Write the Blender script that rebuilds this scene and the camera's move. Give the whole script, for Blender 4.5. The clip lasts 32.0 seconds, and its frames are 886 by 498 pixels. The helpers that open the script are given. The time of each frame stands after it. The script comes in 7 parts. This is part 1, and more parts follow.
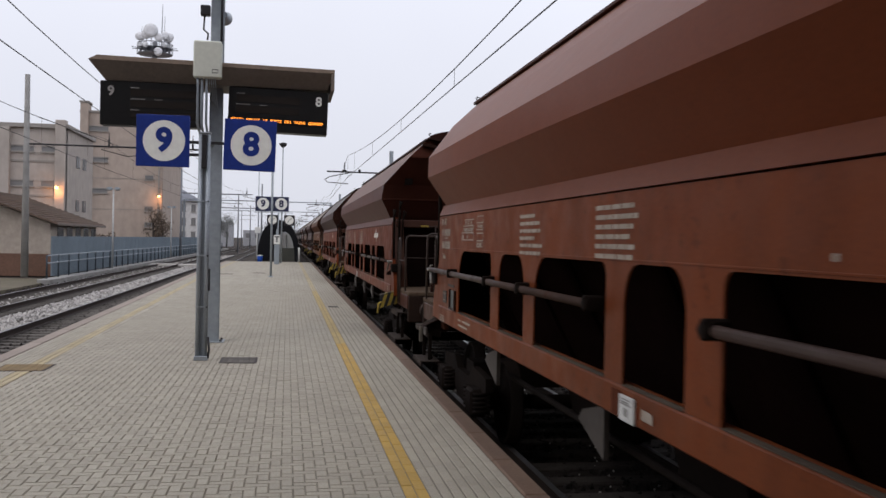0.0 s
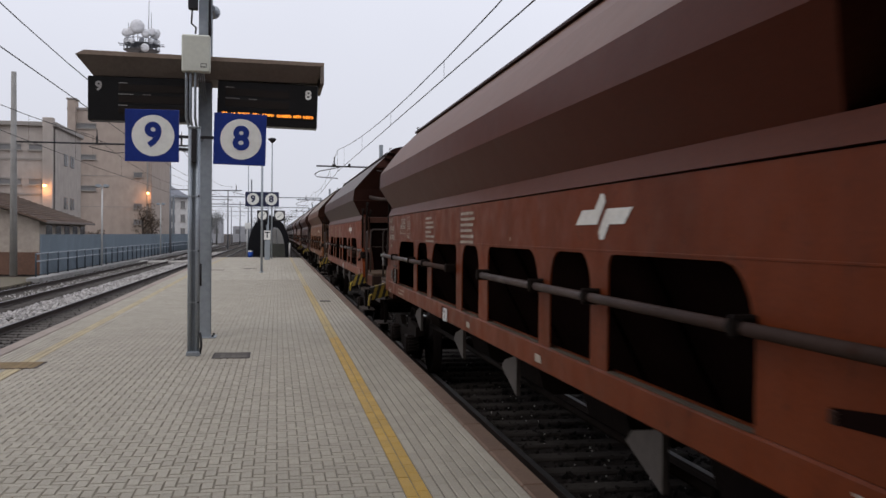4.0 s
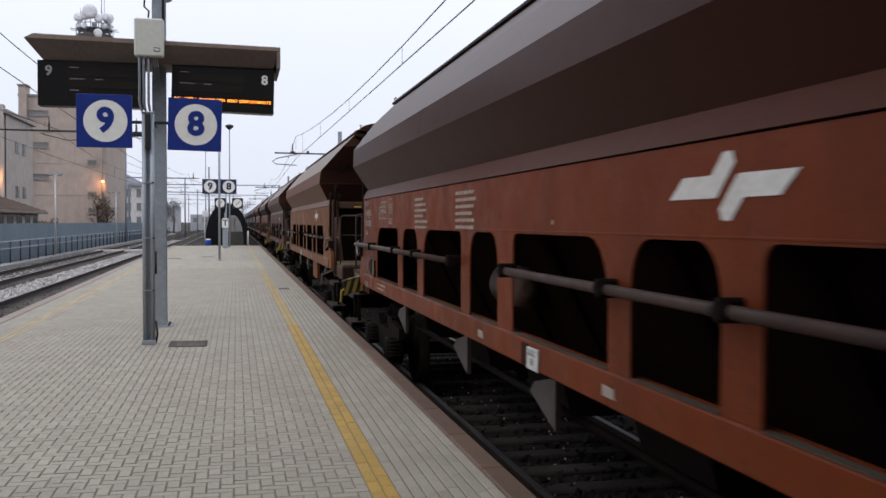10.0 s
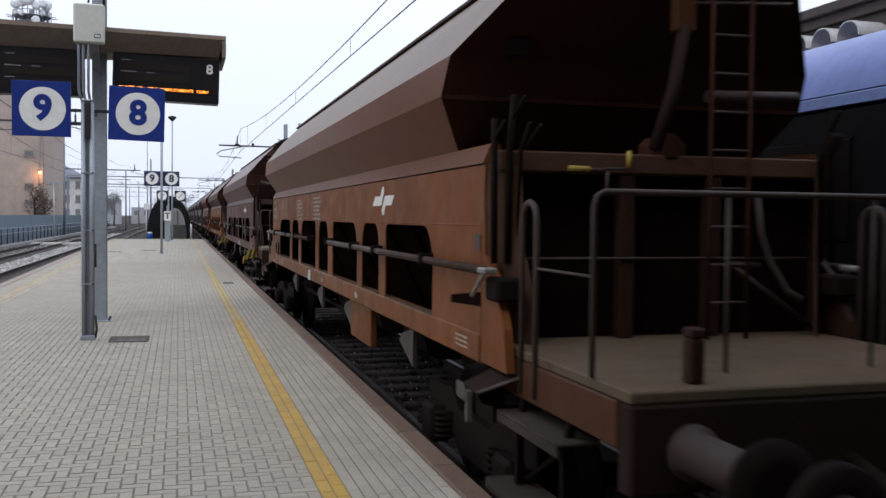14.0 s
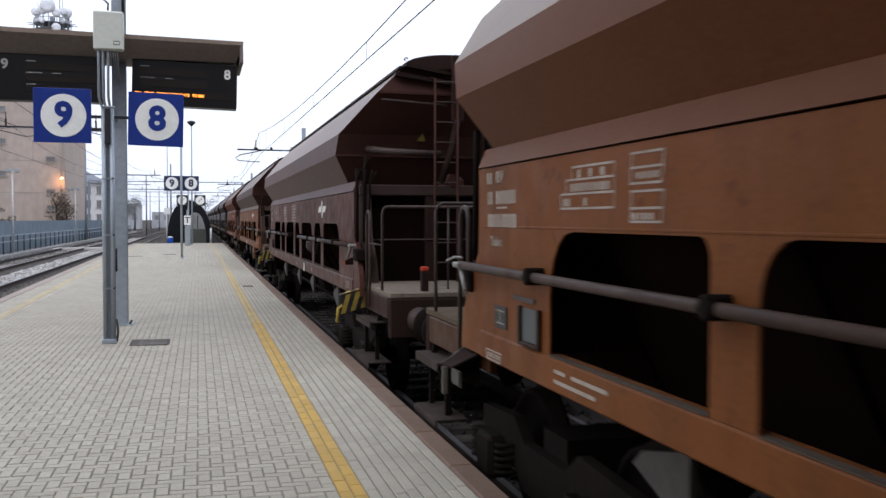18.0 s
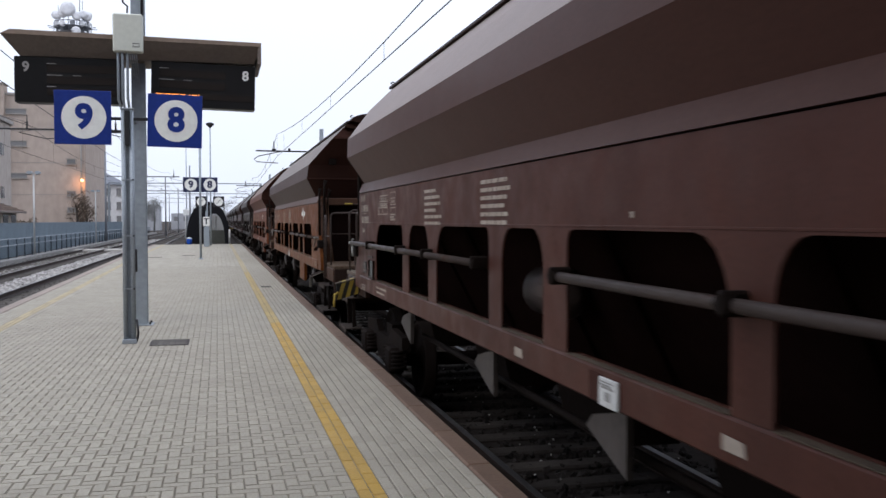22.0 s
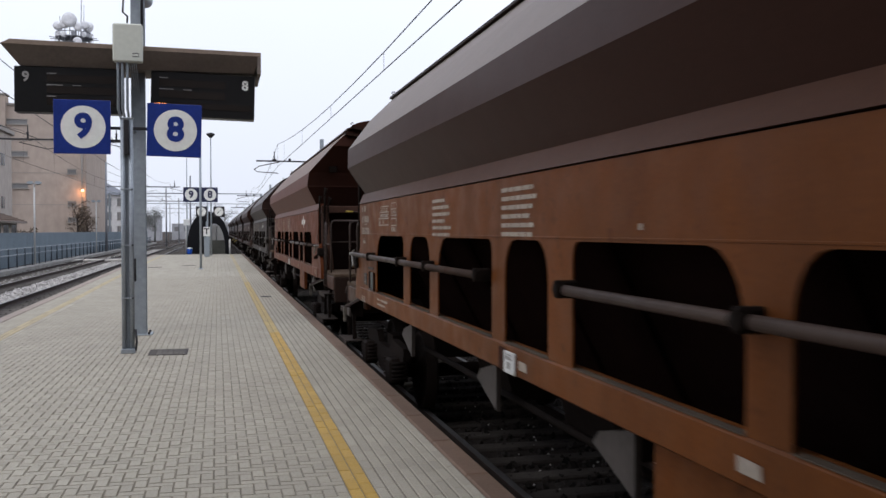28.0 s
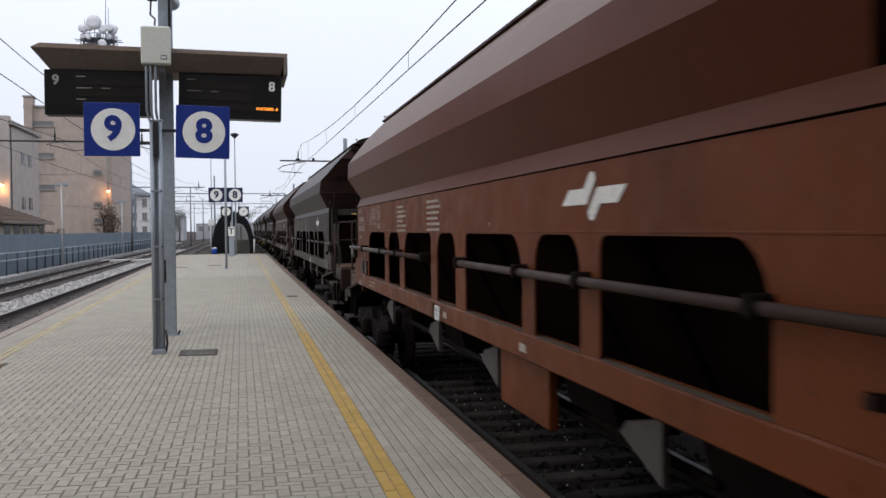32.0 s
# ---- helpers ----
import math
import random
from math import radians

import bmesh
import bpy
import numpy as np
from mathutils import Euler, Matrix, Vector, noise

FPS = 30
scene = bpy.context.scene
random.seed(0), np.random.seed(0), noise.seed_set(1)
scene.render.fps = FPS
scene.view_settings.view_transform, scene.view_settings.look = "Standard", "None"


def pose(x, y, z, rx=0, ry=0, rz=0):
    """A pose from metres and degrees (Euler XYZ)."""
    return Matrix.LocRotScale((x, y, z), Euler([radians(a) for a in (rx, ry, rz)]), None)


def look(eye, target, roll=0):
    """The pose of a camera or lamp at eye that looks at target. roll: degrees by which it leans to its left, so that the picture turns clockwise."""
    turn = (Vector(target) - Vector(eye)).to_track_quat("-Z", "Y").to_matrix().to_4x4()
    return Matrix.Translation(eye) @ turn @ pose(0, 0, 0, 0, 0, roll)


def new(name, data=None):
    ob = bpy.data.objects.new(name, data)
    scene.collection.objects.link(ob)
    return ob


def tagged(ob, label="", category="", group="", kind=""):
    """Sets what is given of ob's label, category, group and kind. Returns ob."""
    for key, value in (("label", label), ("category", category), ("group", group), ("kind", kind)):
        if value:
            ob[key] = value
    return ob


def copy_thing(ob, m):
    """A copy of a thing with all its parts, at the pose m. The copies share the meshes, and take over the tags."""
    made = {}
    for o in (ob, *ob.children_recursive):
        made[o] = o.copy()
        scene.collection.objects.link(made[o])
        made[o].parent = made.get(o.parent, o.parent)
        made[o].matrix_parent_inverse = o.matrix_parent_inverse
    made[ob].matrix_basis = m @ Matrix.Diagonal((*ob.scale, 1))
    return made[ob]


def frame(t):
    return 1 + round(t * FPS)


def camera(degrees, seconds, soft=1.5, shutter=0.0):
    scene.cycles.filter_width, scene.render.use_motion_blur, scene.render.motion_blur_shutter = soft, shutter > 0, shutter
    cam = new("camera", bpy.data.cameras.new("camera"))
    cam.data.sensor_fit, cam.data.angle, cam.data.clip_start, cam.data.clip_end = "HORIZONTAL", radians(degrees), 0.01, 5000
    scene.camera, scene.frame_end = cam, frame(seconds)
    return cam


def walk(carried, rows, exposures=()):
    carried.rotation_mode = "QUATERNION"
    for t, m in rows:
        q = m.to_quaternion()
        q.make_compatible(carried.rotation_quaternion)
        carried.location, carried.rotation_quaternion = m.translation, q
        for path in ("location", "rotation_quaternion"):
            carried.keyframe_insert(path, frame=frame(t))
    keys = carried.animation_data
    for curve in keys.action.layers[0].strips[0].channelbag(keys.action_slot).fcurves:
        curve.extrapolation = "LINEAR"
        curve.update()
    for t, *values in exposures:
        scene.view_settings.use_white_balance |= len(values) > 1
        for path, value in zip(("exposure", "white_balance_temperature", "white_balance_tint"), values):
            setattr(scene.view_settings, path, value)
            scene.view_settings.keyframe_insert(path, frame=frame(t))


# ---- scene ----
cam = camera(51.0, 32.0, 1.5, 0.5)
PATH = [
    (0, (-0.005, -0.019, 1.696), (0.326, 1.954, 1.679), 1.2),
    (0.5, (-0.014, -0.009, 1.681), (0.335, 1.96, 1.669), 1.2),
    (1, (-0.022, 0.034, 1.68), (0.343, 2.0, 1.667), 1.1),
    (1.5, (-0.018, 0.06, 1.69), (0.336, 2.029, 1.672), 0.8),
    (2, (-0.021, 0.021, 1.688), (0.341, 1.988, 1.678), 1.1),
    (2.5, (-0.02, 0.042, 1.686), (0.347, 2.008, 1.677), 1.2),
    (3, (-0.014, 0.033, 1.689), (0.356, 1.998, 1.678), 0.9),
    (3.5, (-0.019, 0.01, 1.684), (0.329, 1.979, 1.667), 0.4),
    (5.5, (-0.059, 0.107, 1.643), (0.326, 2.068, 1.574), 1.1),
    (6, (-0.109, 0.143, 1.654), (0.304, 2.098, 1.59), 0.5),
    (6.5, (-0.145, 0.144, 1.65), (0.236, 2.107, 1.614), -0.2),
    (7, (-0.139, 0.082, 1.648), (0.273, 2.039, 1.638), -0.9),
    (7.5, (-0.102, 0.026, 1.649), (0.278, 1.99, 1.668), -1.0),
    (8, (-0.01, 0.025, 1.665), (0.381, 1.986, 1.675), -0.5),
    (8.5, (0.033, 0.016, 1.665), (0.448, 1.972, 1.662), -0.5),
    (9, (0.014, 0.028, 1.655), (0.419, 1.987, 1.633), -0.4),
    (9.5, (0.012, 0.013, 1.657), (0.429, 1.969, 1.622), 0.3),
    (10, (0.001, 0.041, 1.651), (0.436, 1.992, 1.594), 0.2),
    (10.5, (-0.054, 0.129, 1.639), (0.385, 2.078, 1.554), 0.2),
    (11, (-0.095, 0.173, 1.636), (0.367, 2.118, 1.558), -0.1),
    (11.5, (-0.132, 0.196, 1.614), (0.35, 2.135, 1.533), -1.6),
    (12, (-0.105, 0.203, 1.618), (0.397, 2.137, 1.54), -0.9),
    (12.5, (-0.041, 0.183, 1.627), (0.476, 2.113, 1.531), -0.3),
    (13, (-0.012, 0.151, 1.626), (0.473, 2.091, 1.557), -0.2),
    (13.5, (-0.015, 0.153, 1.637), (0.485, 2.088, 1.571), 0.7),
    (14, (-0.011, 0.177, 1.637), (0.537, 2.099, 1.57), 0.6),
    (14.5, (-0.01, 0.191, 1.651), (0.542, 2.112, 1.603), 0.5),
    (16.5, (-0.004, 0.109, 1.642), (0.522, 2.038, 1.567), -0.5),
    (17, (-0.004, 0.146, 1.628), (0.496, 2.08, 1.529), -0.2),
    (17.5, (-0.007, 0.11, 1.642), (0.496, 2.044, 1.58), -0.0),
    (18, (-0.001, 0.118, 1.637), (0.508, 2.051, 1.574), 0.1),
    (18.5, (-0.01, 0.144, 1.622), (0.479, 2.082, 1.55), 0.1),
    (19, (-0.016, 0.098, 1.63), (0.454, 2.041, 1.565), 0.4),
    (19.5, (-0.019, 0.068, 1.635), (0.413, 2.019, 1.565), 0.7),
    (20, (-0.02, 0.119, 1.631), (0.414, 2.069, 1.541), 0.8),
    (20.5, (-0.014, 0.109, 1.627), (0.441, 2.054, 1.537), 0.2),
    (21, (0.0, 0.102, 1.633), (0.46, 2.047, 1.555), 0.4),
    (21.5, (-0.004, 0.119, 1.634), (0.481, 2.058, 1.562), 0.1),
    (22, (-0.002, 0.109, 1.629), (0.47, 2.051, 1.567), -0.1),
    (22.5, (0.003, 0.094, 1.623), (0.454, 2.042, 1.551), -0.4),
    (23, (0.008, 0.112, 1.634), (0.464, 2.058, 1.565), -0.3),
    (23.5, (0.015, 0.131, 1.627), (0.492, 2.072, 1.547), -0.5),
    (24, (0.015, 0.138, 1.626), (0.482, 2.08, 1.544), -0.2),
    (24.5, (0.007, 0.117, 1.631), (0.439, 2.069, 1.57), -0.5),
    (25, (0.013, 0.098, 1.632), (0.472, 2.044, 1.581), 0.0),
    (25.5, (0.001, 0.098, 1.634), (0.464, 2.043, 1.58), 0.1),
    (27.5, (0.007, 0.118, 1.639), (0.483, 2.06, 1.592), -0.4),
    (28, (0.019, 0.119, 1.618), (0.49, 2.062, 1.578), -0.1),
    (28.5, (0.005, 0.084, 1.649), (0.469, 2.029, 1.605), 0.1),
    (29, (0.001, 0.075, 1.643), (0.448, 2.024, 1.612), 0.1),
    (29.5, (-0.004, 0.072, 1.644), (0.44, 2.022, 1.608), 0.1),
    (30, (0.003, 0.091, 1.643), (0.453, 2.039, 1.606), -0.1),
    (30.5, (-0.002, 0.099, 1.647), (0.462, 2.044, 1.606), 0.2),
    (31, (-0.008, 0.119, 1.632), (0.45, 2.065, 1.573), 0.1),
    (31.5, (-0.022, 0.107, 1.632), (0.404, 2.061, 1.572), -0.2),
    (32, (-0.05, 0.155, 1.636), (0.374, 2.109, 1.592), -0.5),
]
EXPOSURES = [(0, .08, 6650, 13), (1, .04, 6650, 13), (2, 0.05, 6650, 13), (3, -.10, 6650, 13), (4.5, .03, 6650, 13), (6, .17, 6650, 13), (7, .07, 6650, 13), (8, -.16, 6650, 13), (9, .07, 6550, 13), (10.5, .30, 6380, 12), (13, .5, 6200, 11.5), (14, .36, 6200, 11.5),
             (16.5, .60, 6300, 11.5), (19, .57, 6150, 11.5), (20, .32, 6200, 11.5), (21, .37, 6200, 11.5), (22, .44, 6200, 11.5), (24, .45, 6200, 11.5), (25.5, .34, 6200, 11.5), (28, .30, 6400, 11.5), (30, .28, 6400, 11.5), (31, .16, 6450, 11.5), (32, .25, 6450, 11.5)]
walk(cam, [(t, look(eye, target, roll)) for t, eye, target, roll in PATH], EXPOSURES)

# ---- sky and light ----
world = bpy.data.worlds.new("overcast_sky")
scene.world = world
world.use_nodes = True
wn, wl = world.node_tree.nodes, world.node_tree.links
wn.clear()
w_out = wn.new("ShaderNodeOutputWorld")
w_bg = wn.new("ShaderNodeBackground")
w_bg.inputs["Strength"].default_value = 1.0
w_sky = wn.new("ShaderNodeTexSky")
w_sky.sky_type = "NISHITA"
w_sky.sun_disc = False
w_sky.sun_elevation = radians(12)
w_sky.sun_rotation = radians(250)
w_sky.air_density, w_sky.dust_density = 1.0, 2.0
w_dim = wn.new("ShaderNodeVectorMath")
w_dim.operation = "SCALE"
w_dim.inputs["Scale"].default_value = 0.05
w_co = wn.new("ShaderNodeTexCoord")
w_sep = wn.new("ShaderNodeSeparateXYZ")
w_ramp = wn.new("ShaderNodeValToRGB")
w_ramp.color_ramp.elements[0].position = 0.0
w_ramp.color_ramp.elements[0].color = (0.715, 0.757, 0.85, 1)
w_ramp.color_ramp.elements[1].position = 0.45
w_ramp.color_ramp.elements[1].color = (1.0, 1.06, 1.20, 1)
w_noise = wn.new("ShaderNodeTexNoise")
w_noise.inputs["Scale"].default_value = 2.2
w_noise.inputs["Detail"].default_value = 3.0
w_soft = wn.new("ShaderNodeMapRange")
w_soft.inputs["To Min"].default_value = 0.93
w_soft.inputs["To Max"].default_value = 1.07
w_cl = wn.new("ShaderNodeVectorMath")
w_cl.operation = "SCALE"
w_mix = wn.new("ShaderNodeMix")
w_mix.data_type = "RGBA"
w_mix.inputs[0].default_value = 0.9
wl.new(w_sky.outputs[0], w_dim.inputs[0])
wl.new(w_co.outputs["Generated"], w_sep.inputs[0])
wl.new(w_sep.outputs["Z"], w_ramp.inputs[0])
wl.new(w_co.outputs["Generated"], w_noise.inputs["Vector"])
wl.new(w_noise.outputs[0], w_soft.inputs[0])
wl.new(w_ramp.outputs[0], w_cl.inputs[0])
wl.new(w_soft.outputs[0], w_cl.inputs["Scale"])
wl.new(w_dim.outputs[0], w_mix.inputs[6])
wl.new(w_cl.outputs[0], w_mix.inputs[7])
wl.new(w_mix.outputs[2], w_bg.inputs["Color"])
wl.new(w_bg.outputs[0], w_out.inputs["Surface"])

sun = new("sun", bpy.data.lights.new("sun", "SUN"))
sun.data.energy = 0.5
sun.data.angle = radians(25)
sun.data.color = (1.0, 0.96, 0.92)
sun.matrix_world = look((0, 0, 60), (45, 35, 0))


# ---- materials ----
def nodes_of(name):
    m = bpy.data.materials.new(name)
    m.use_nodes = True
    return m, m.node_tree.nodes, m.node_tree.links, m.node_tree.nodes["Principled BSDF"]


def tex(n, l, scale, detail=4.0, stretch=(1, 1, 1), space="Object"):
    """A noise texture in metres of the object."""
    co, mp, tx = n.new("ShaderNodeTexCoord"), n.new("ShaderNodeMapping"), n.new("ShaderNodeTexNoise")
    mp.inputs["Scale"].default_value = stretch
    tx.inputs["Scale"].default_value, tx.inputs["Detail"].default_value = scale, detail
    l.new(co.outputs[space], mp.inputs[0])
    l.new(mp.outputs[0], tx.inputs["Vector"])
    return tx.outputs[0]


def ramp(n, l, fac, lo, hi, a=(0, 0, 0), b=(1, 1, 1)):
    r = n.new("ShaderNodeValToRGB")
    r.color_ramp.elements[0].position, r.color_ramp.elements[1].position = lo, hi
    r.color_ramp.elements[0].color, r.color_ramp.elements[1].color = (*a, 1), (*b, 1)
    l.new(fac, r.inputs[0])
    return r.outputs[0]


def blend(n, l, fac, a, b, how="MIX"):
    m = n.new("ShaderNodeMix")
    m.data_type, m.blend_type = "RGBA", how
    for value, socket in ((fac, m.inputs[0]), (a, m.inputs[6]), (b, m.inputs[7])):
        if isinstance(value, (int, float)):
            socket.default_value = value
        elif isinstance(value, tuple):
            socket.default_value = (*value, 1)
        else:
            l.new(value, socket)
    return m.outputs[2]


def bump(n, l, bsdf, height, strength, dist=0.01):
    b = n.new("ShaderNodeBump")
    b.inputs["Strength"].default_value, b.inputs["Distance"].default_value = strength, dist
    l.new(height, b.inputs["Height"])
    l.new(b.outputs[0], bsdf.inputs["Normal"])


def surface(name, colour, dark=None, rough=0.7, metal=0.0, fine=30.0, coarse=2.0, relief=0.2, spread=0.0, stretch=(1, 1, 1), spec=0.3):
    """Two scales of stain over a base colour, fine relief, and a spread of shade from piece to piece."""
    m, n, l, bsdf = nodes_of(name)
    dark = dark or tuple(c * 0.6 for c in colour)
    a = ramp(n, l, tex(n, l, coarse, 5.0, stretch), 0.3, 0.7)
    b = ramp(n, l, tex(n, l, fine, 4.0, stretch), 0.3, 0.75)
    c = blend(n, l, a, dark, colour)
    c = blend(n, l, 0.35, c, blend(n, l, b, tuple(v * 0.6 for v in colour), tuple(min(1, v * 1.15) for v in colour)))
    if spread:
        info, mr = n.new("ShaderNodeObjectInfo"), n.new("ShaderNodeMapRange")
        geo, add, fr = n.new("ShaderNodeNewGeometry"), n.new("ShaderNodeMath"), n.new("ShaderNodeMath")
        fr.operation = "FRACT"
        l.new(info.outputs["Random"], add.inputs[0])
        l.new(geo.outputs["Random Per Island"], add.inputs[1])
        l.new(add.outputs[0], fr.inputs[0])
        mr.inputs["To Min"].default_value, mr.inputs["To Max"].default_value = 1 - spread, 1 + spread
        l.new(fr.outputs[0], mr.inputs[0])
        sc = n.new("ShaderNodeVectorMath")
        sc.operation = "SCALE"
        l.new(c, sc.inputs[0])
        l.new(mr.outputs[0], sc.inputs["Scale"])
        c = sc.outputs[0]
    l.new(c, bsdf.inputs["Base Color"])
    bsdf.inputs["Roughness"].default_value, bsdf.inputs["Metallic"].default_value = rough, metal
    bsdf.inputs["Specular IOR Level"].default_value = spec
    if relief:
        bump(n, l, bsdf, tex(n, l, fine, 6.0, stretch), relief)
    return m


def wagon_paint(name, rough=0.45, grime=0.55, shine=0.07, dents=0.25, chalk=1.0, freckle=0.5, coat=0.0):
    """Faded wagon paint whose hue is the object's own colour: chalky fade, running dirt, rust freckles."""
    m, n, l, bsdf = nodes_of(name)
    info = n.new("ShaderNodeObjectInfo")
    base = info.outputs["Color"]
    fade = ramp(n, l, tex(n, l, 0.7, 5.0), 0.35, 0.75, (0, 0, 0), (chalk, chalk, chalk))
    c = blend(n, l, fade, base, blend(n, l, 1.0, base, (1.25, 1.18, 1.1), "MULTIPLY"))
    runs = ramp(n, l, tex(n, l, 1.0, 6.0, (2.0, 2.2, 0.45)), 0.42, 0.8)
    c = blend(n, l, runs, c, blend(n, l, grime, c, (0.014, 0.010, 0.009)))
    rust = ramp(n, l, tex(n, l, 9.0, 8.0), 0.62, 0.72)
    c = blend(n, l, rust, c, blend(n, l, freckle, c, (0.05, 0.016, 0.007)))
    dust = ramp(n, l, tex(n, l, 45.0, 4.0), 0.35, 0.8, (0.86, 0.86, 0.86), (1.1, 1.1, 1.1))
    c = blend(n, l, 1.0, c, dust, "MULTIPLY")
    l.new(c, bsdf.inputs["Base Color"])
    l.new(ramp(n, l, tex(n, l, 4.0, 5.0), 0.3, 0.8, (rough - 0.2 * freckle,) * 3, (rough + 0.5 * freckle,) * 3), bsdf.inputs["Roughness"])
    bsdf.inputs["Specular IOR Level"].default_value = shine
    bsdf.inputs["Coat Weight"].default_value, bsdf.inputs["Coat Roughness"].default_value, bsdf.inputs["Coat IOR"].default_value = coat, 0.35, 1.12
    bump(n, l, bsdf, tex(n, l, 3.0, 6.0), dents, 0.012)
    return m


def plain(name, colour, rough=0.5, metal=0.0, glow=0.0):
    m, n, l, bsdf = nodes_of(name)
    l.new(blend(n, l, ramp(n, l, tex(n, l, 14.0, 4.0), 0.3, 0.8), tuple(c * 0.88 for c in colour), colour), bsdf.inputs["Base Color"])
    bsdf.inputs["Roughness"].default_value, bsdf.inputs["Metallic"].default_value = rough, metal
    if glow:
        bsdf.inputs["Emission Color"].default_value = (*colour, 1)
        bsdf.inputs["Emission Strength"].default_value = glow
    return m


PAVER = surface("grey_concrete_paver", (0.405, 0.366, 0.292), (0.337, 0.302, 0.238), 0.8, fine=60, coarse=1.2, relief=0.35, spread=0.07)
JOINT = surface("sandy_joint", (0.24, 0.21, 0.165), (0.17, 0.15, 0.118), 0.95, fine=80, coarse=4)
YELLOW = surface("worn_yellow_paver", (0.50, 0.31, 0.062), (0.42, 0.28, 0.10), 0.7, fine=50, coarse=2.5, relief=0.3, spread=0.08)
YELLOW_PALE = surface("pale_yellow_paver", (0.45, 0.365, 0.21), (0.40, 0.335, 0.23), 0.75, fine=50, coarse=1.5, relief=0.3, spread=0.1)
COPING_PALE = surface("dusty_stone_coping", (0.34, 0.28, 0.235), (0.27, 0.215, 0.175), 0.8, fine=40, coarse=1.5, relief=0.3, spread=0.08)
COPING = surface("brown_stone_coping", (0.18, 0.112, 0.074), (0.11, 0.068, 0.047), 0.75, fine=40, coarse=1.5, relief=0.3, spread=0.08)
CONCRETE = surface("grey_concrete", (0.33, 0.32, 0.30), (0.20, 0.19, 0.18), 0.85, fine=25, coarse=1.2, relief=0.3)
GRAVEL = surface("dirty_ballast_bed", (0.085, 0.072, 0.062), (0.04, 0.034, 0.03), 0.95, fine=12, coarse=1.5, relief=0.9, spec=0.05)
STONE_DARK = surface("oily_ballast_stone", (0.07, 0.06, 0.055), (0.03, 0.026, 0.024), 0.9, fine=25, coarse=4, relief=0.4, spread=0.5, spec=0.1)
STONE_PALE = surface("pale_limestone_ballast", (0.52, 0.49, 0.46), (0.28, 0.26, 0.24), 0.85, fine=25, coarse=1.2, relief=0.4, spread=0.5)
SLEEPER = surface("weathered_concrete_sleeper", (0.15, 0.135, 0.12), (0.065, 0.058, 0.052), 0.95, spec=0.1, fine=20, coarse=2, relief=0.4, spread=0.15)
# darker bed, stone and sleeper colours for track 8 alone
DARKER_BED = surface("darker_ballast_bed", (0.034, 0.028, 0.025), (0.016, 0.013, 0.012), 0.95, fine=12, coarse=1.5, relief=0.9, spec=0.05)
DARKER_STONE = surface("near_black_stone", (0.04, 0.034, 0.031), (0.016, 0.014, 0.013), 0.9, fine=25, coarse=4, relief=0.4, spread=0.6, spec=0.1)
DARKER_SLEEPER = surface("darker_sleeper", (0.07, 0.06, 0.053), (0.026, 0.022, 0.02), 0.95, spec=0.08, fine=20, coarse=2, relief=0.4, spread=0.2)
RAIL_RUST = surface("rusty_rail_steel", (0.05, 0.034, 0.028), (0.024, 0.018, 0.015), 0.7, 0.3, fine=30, coarse=3)
RAIL_TOP = plain("polished_rail_head", (0.26, 0.25, 0.245), 0.4, 0.9)
GRASS = surface("dry_grass", (0.15, 0.125, 0.085), (0.085, 0.075, 0.048), 0.95, fine=14, coarse=0.6, relief=0.8)
STEEL = surface("galvanised_steel", (0.35, 0.385, 0.41), (0.285, 0.315, 0.34), 0.5, 0.3, fine=14, coarse=1.2, relief=0.02)
DARK_STEEL = surface("dark_painted_steel", (0.035, 0.033, 0.035), (0.018, 0.017, 0.018), 0.55, 0.2, fine=25, coarse=2, relief=0.15)
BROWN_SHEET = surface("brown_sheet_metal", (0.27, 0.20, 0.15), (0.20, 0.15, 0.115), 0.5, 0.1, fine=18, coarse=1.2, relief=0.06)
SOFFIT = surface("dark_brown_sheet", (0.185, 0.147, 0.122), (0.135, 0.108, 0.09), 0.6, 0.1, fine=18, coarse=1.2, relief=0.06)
BOARD = surface("black_display_housing", (0.012, 0.011, 0.011), (0.007, 0.007, 0.007), 0.35, fine=30, coarse=2, relief=0.03)
BOARD_ROW = plain("display_row_glass", (0.022, 0.018, 0.016), 0.12)
SIGN_BLUE = surface("enamel_blue", (0.022, 0.045, 0.24), (0.018, 0.036, 0.19), 0.3, fine=30, coarse=2, relief=0.02)
SIGN_NAVY = plain("dark_navy_enamel", (0.014, 0.02, 0.065), 0.35)
SIGN_WHITE = plain("enamel_white", (0.88, 0.87, 0.81), 0.35)
BOX_CREAM = plain("cream_plastic_box", (0.62, 0.62, 0.53), 0.5)
LED = plain("orange_led", (1.0, 0.30, 0.03), 0.5, 0.0, 2.2)
LAMP_GLOW = plain("sodium_lamp_glow", (1.0, 0.45, 0.16), 0.5, 0.0, 8.0)
LAMP_WHITE = plain("frosted_luminaire", (0.75, 0.75, 0.72), 0.4)
BLACK_SHELL = surface("smoked_shelter_shell", (0.012, 0.012, 0.014), (0.007, 0.007, 0.008), 0.6, fine=20, coarse=1.5, relief=0.05, spec=0.1)
PARAPET = surface("mossy_grey_parapet", (0.085, 0.085, 0.07), (0.05, 0.05, 0.042), 0.9, fine=10, coarse=1.5, relief=0.2)
FENCE = surface("blue_grey_steel_panel", (0.20, 0.25, 0.29), (0.15, 0.185, 0.215), 0.55, 0.2, fine=15, coarse=0.7, relief=0.06, spread=0.06)
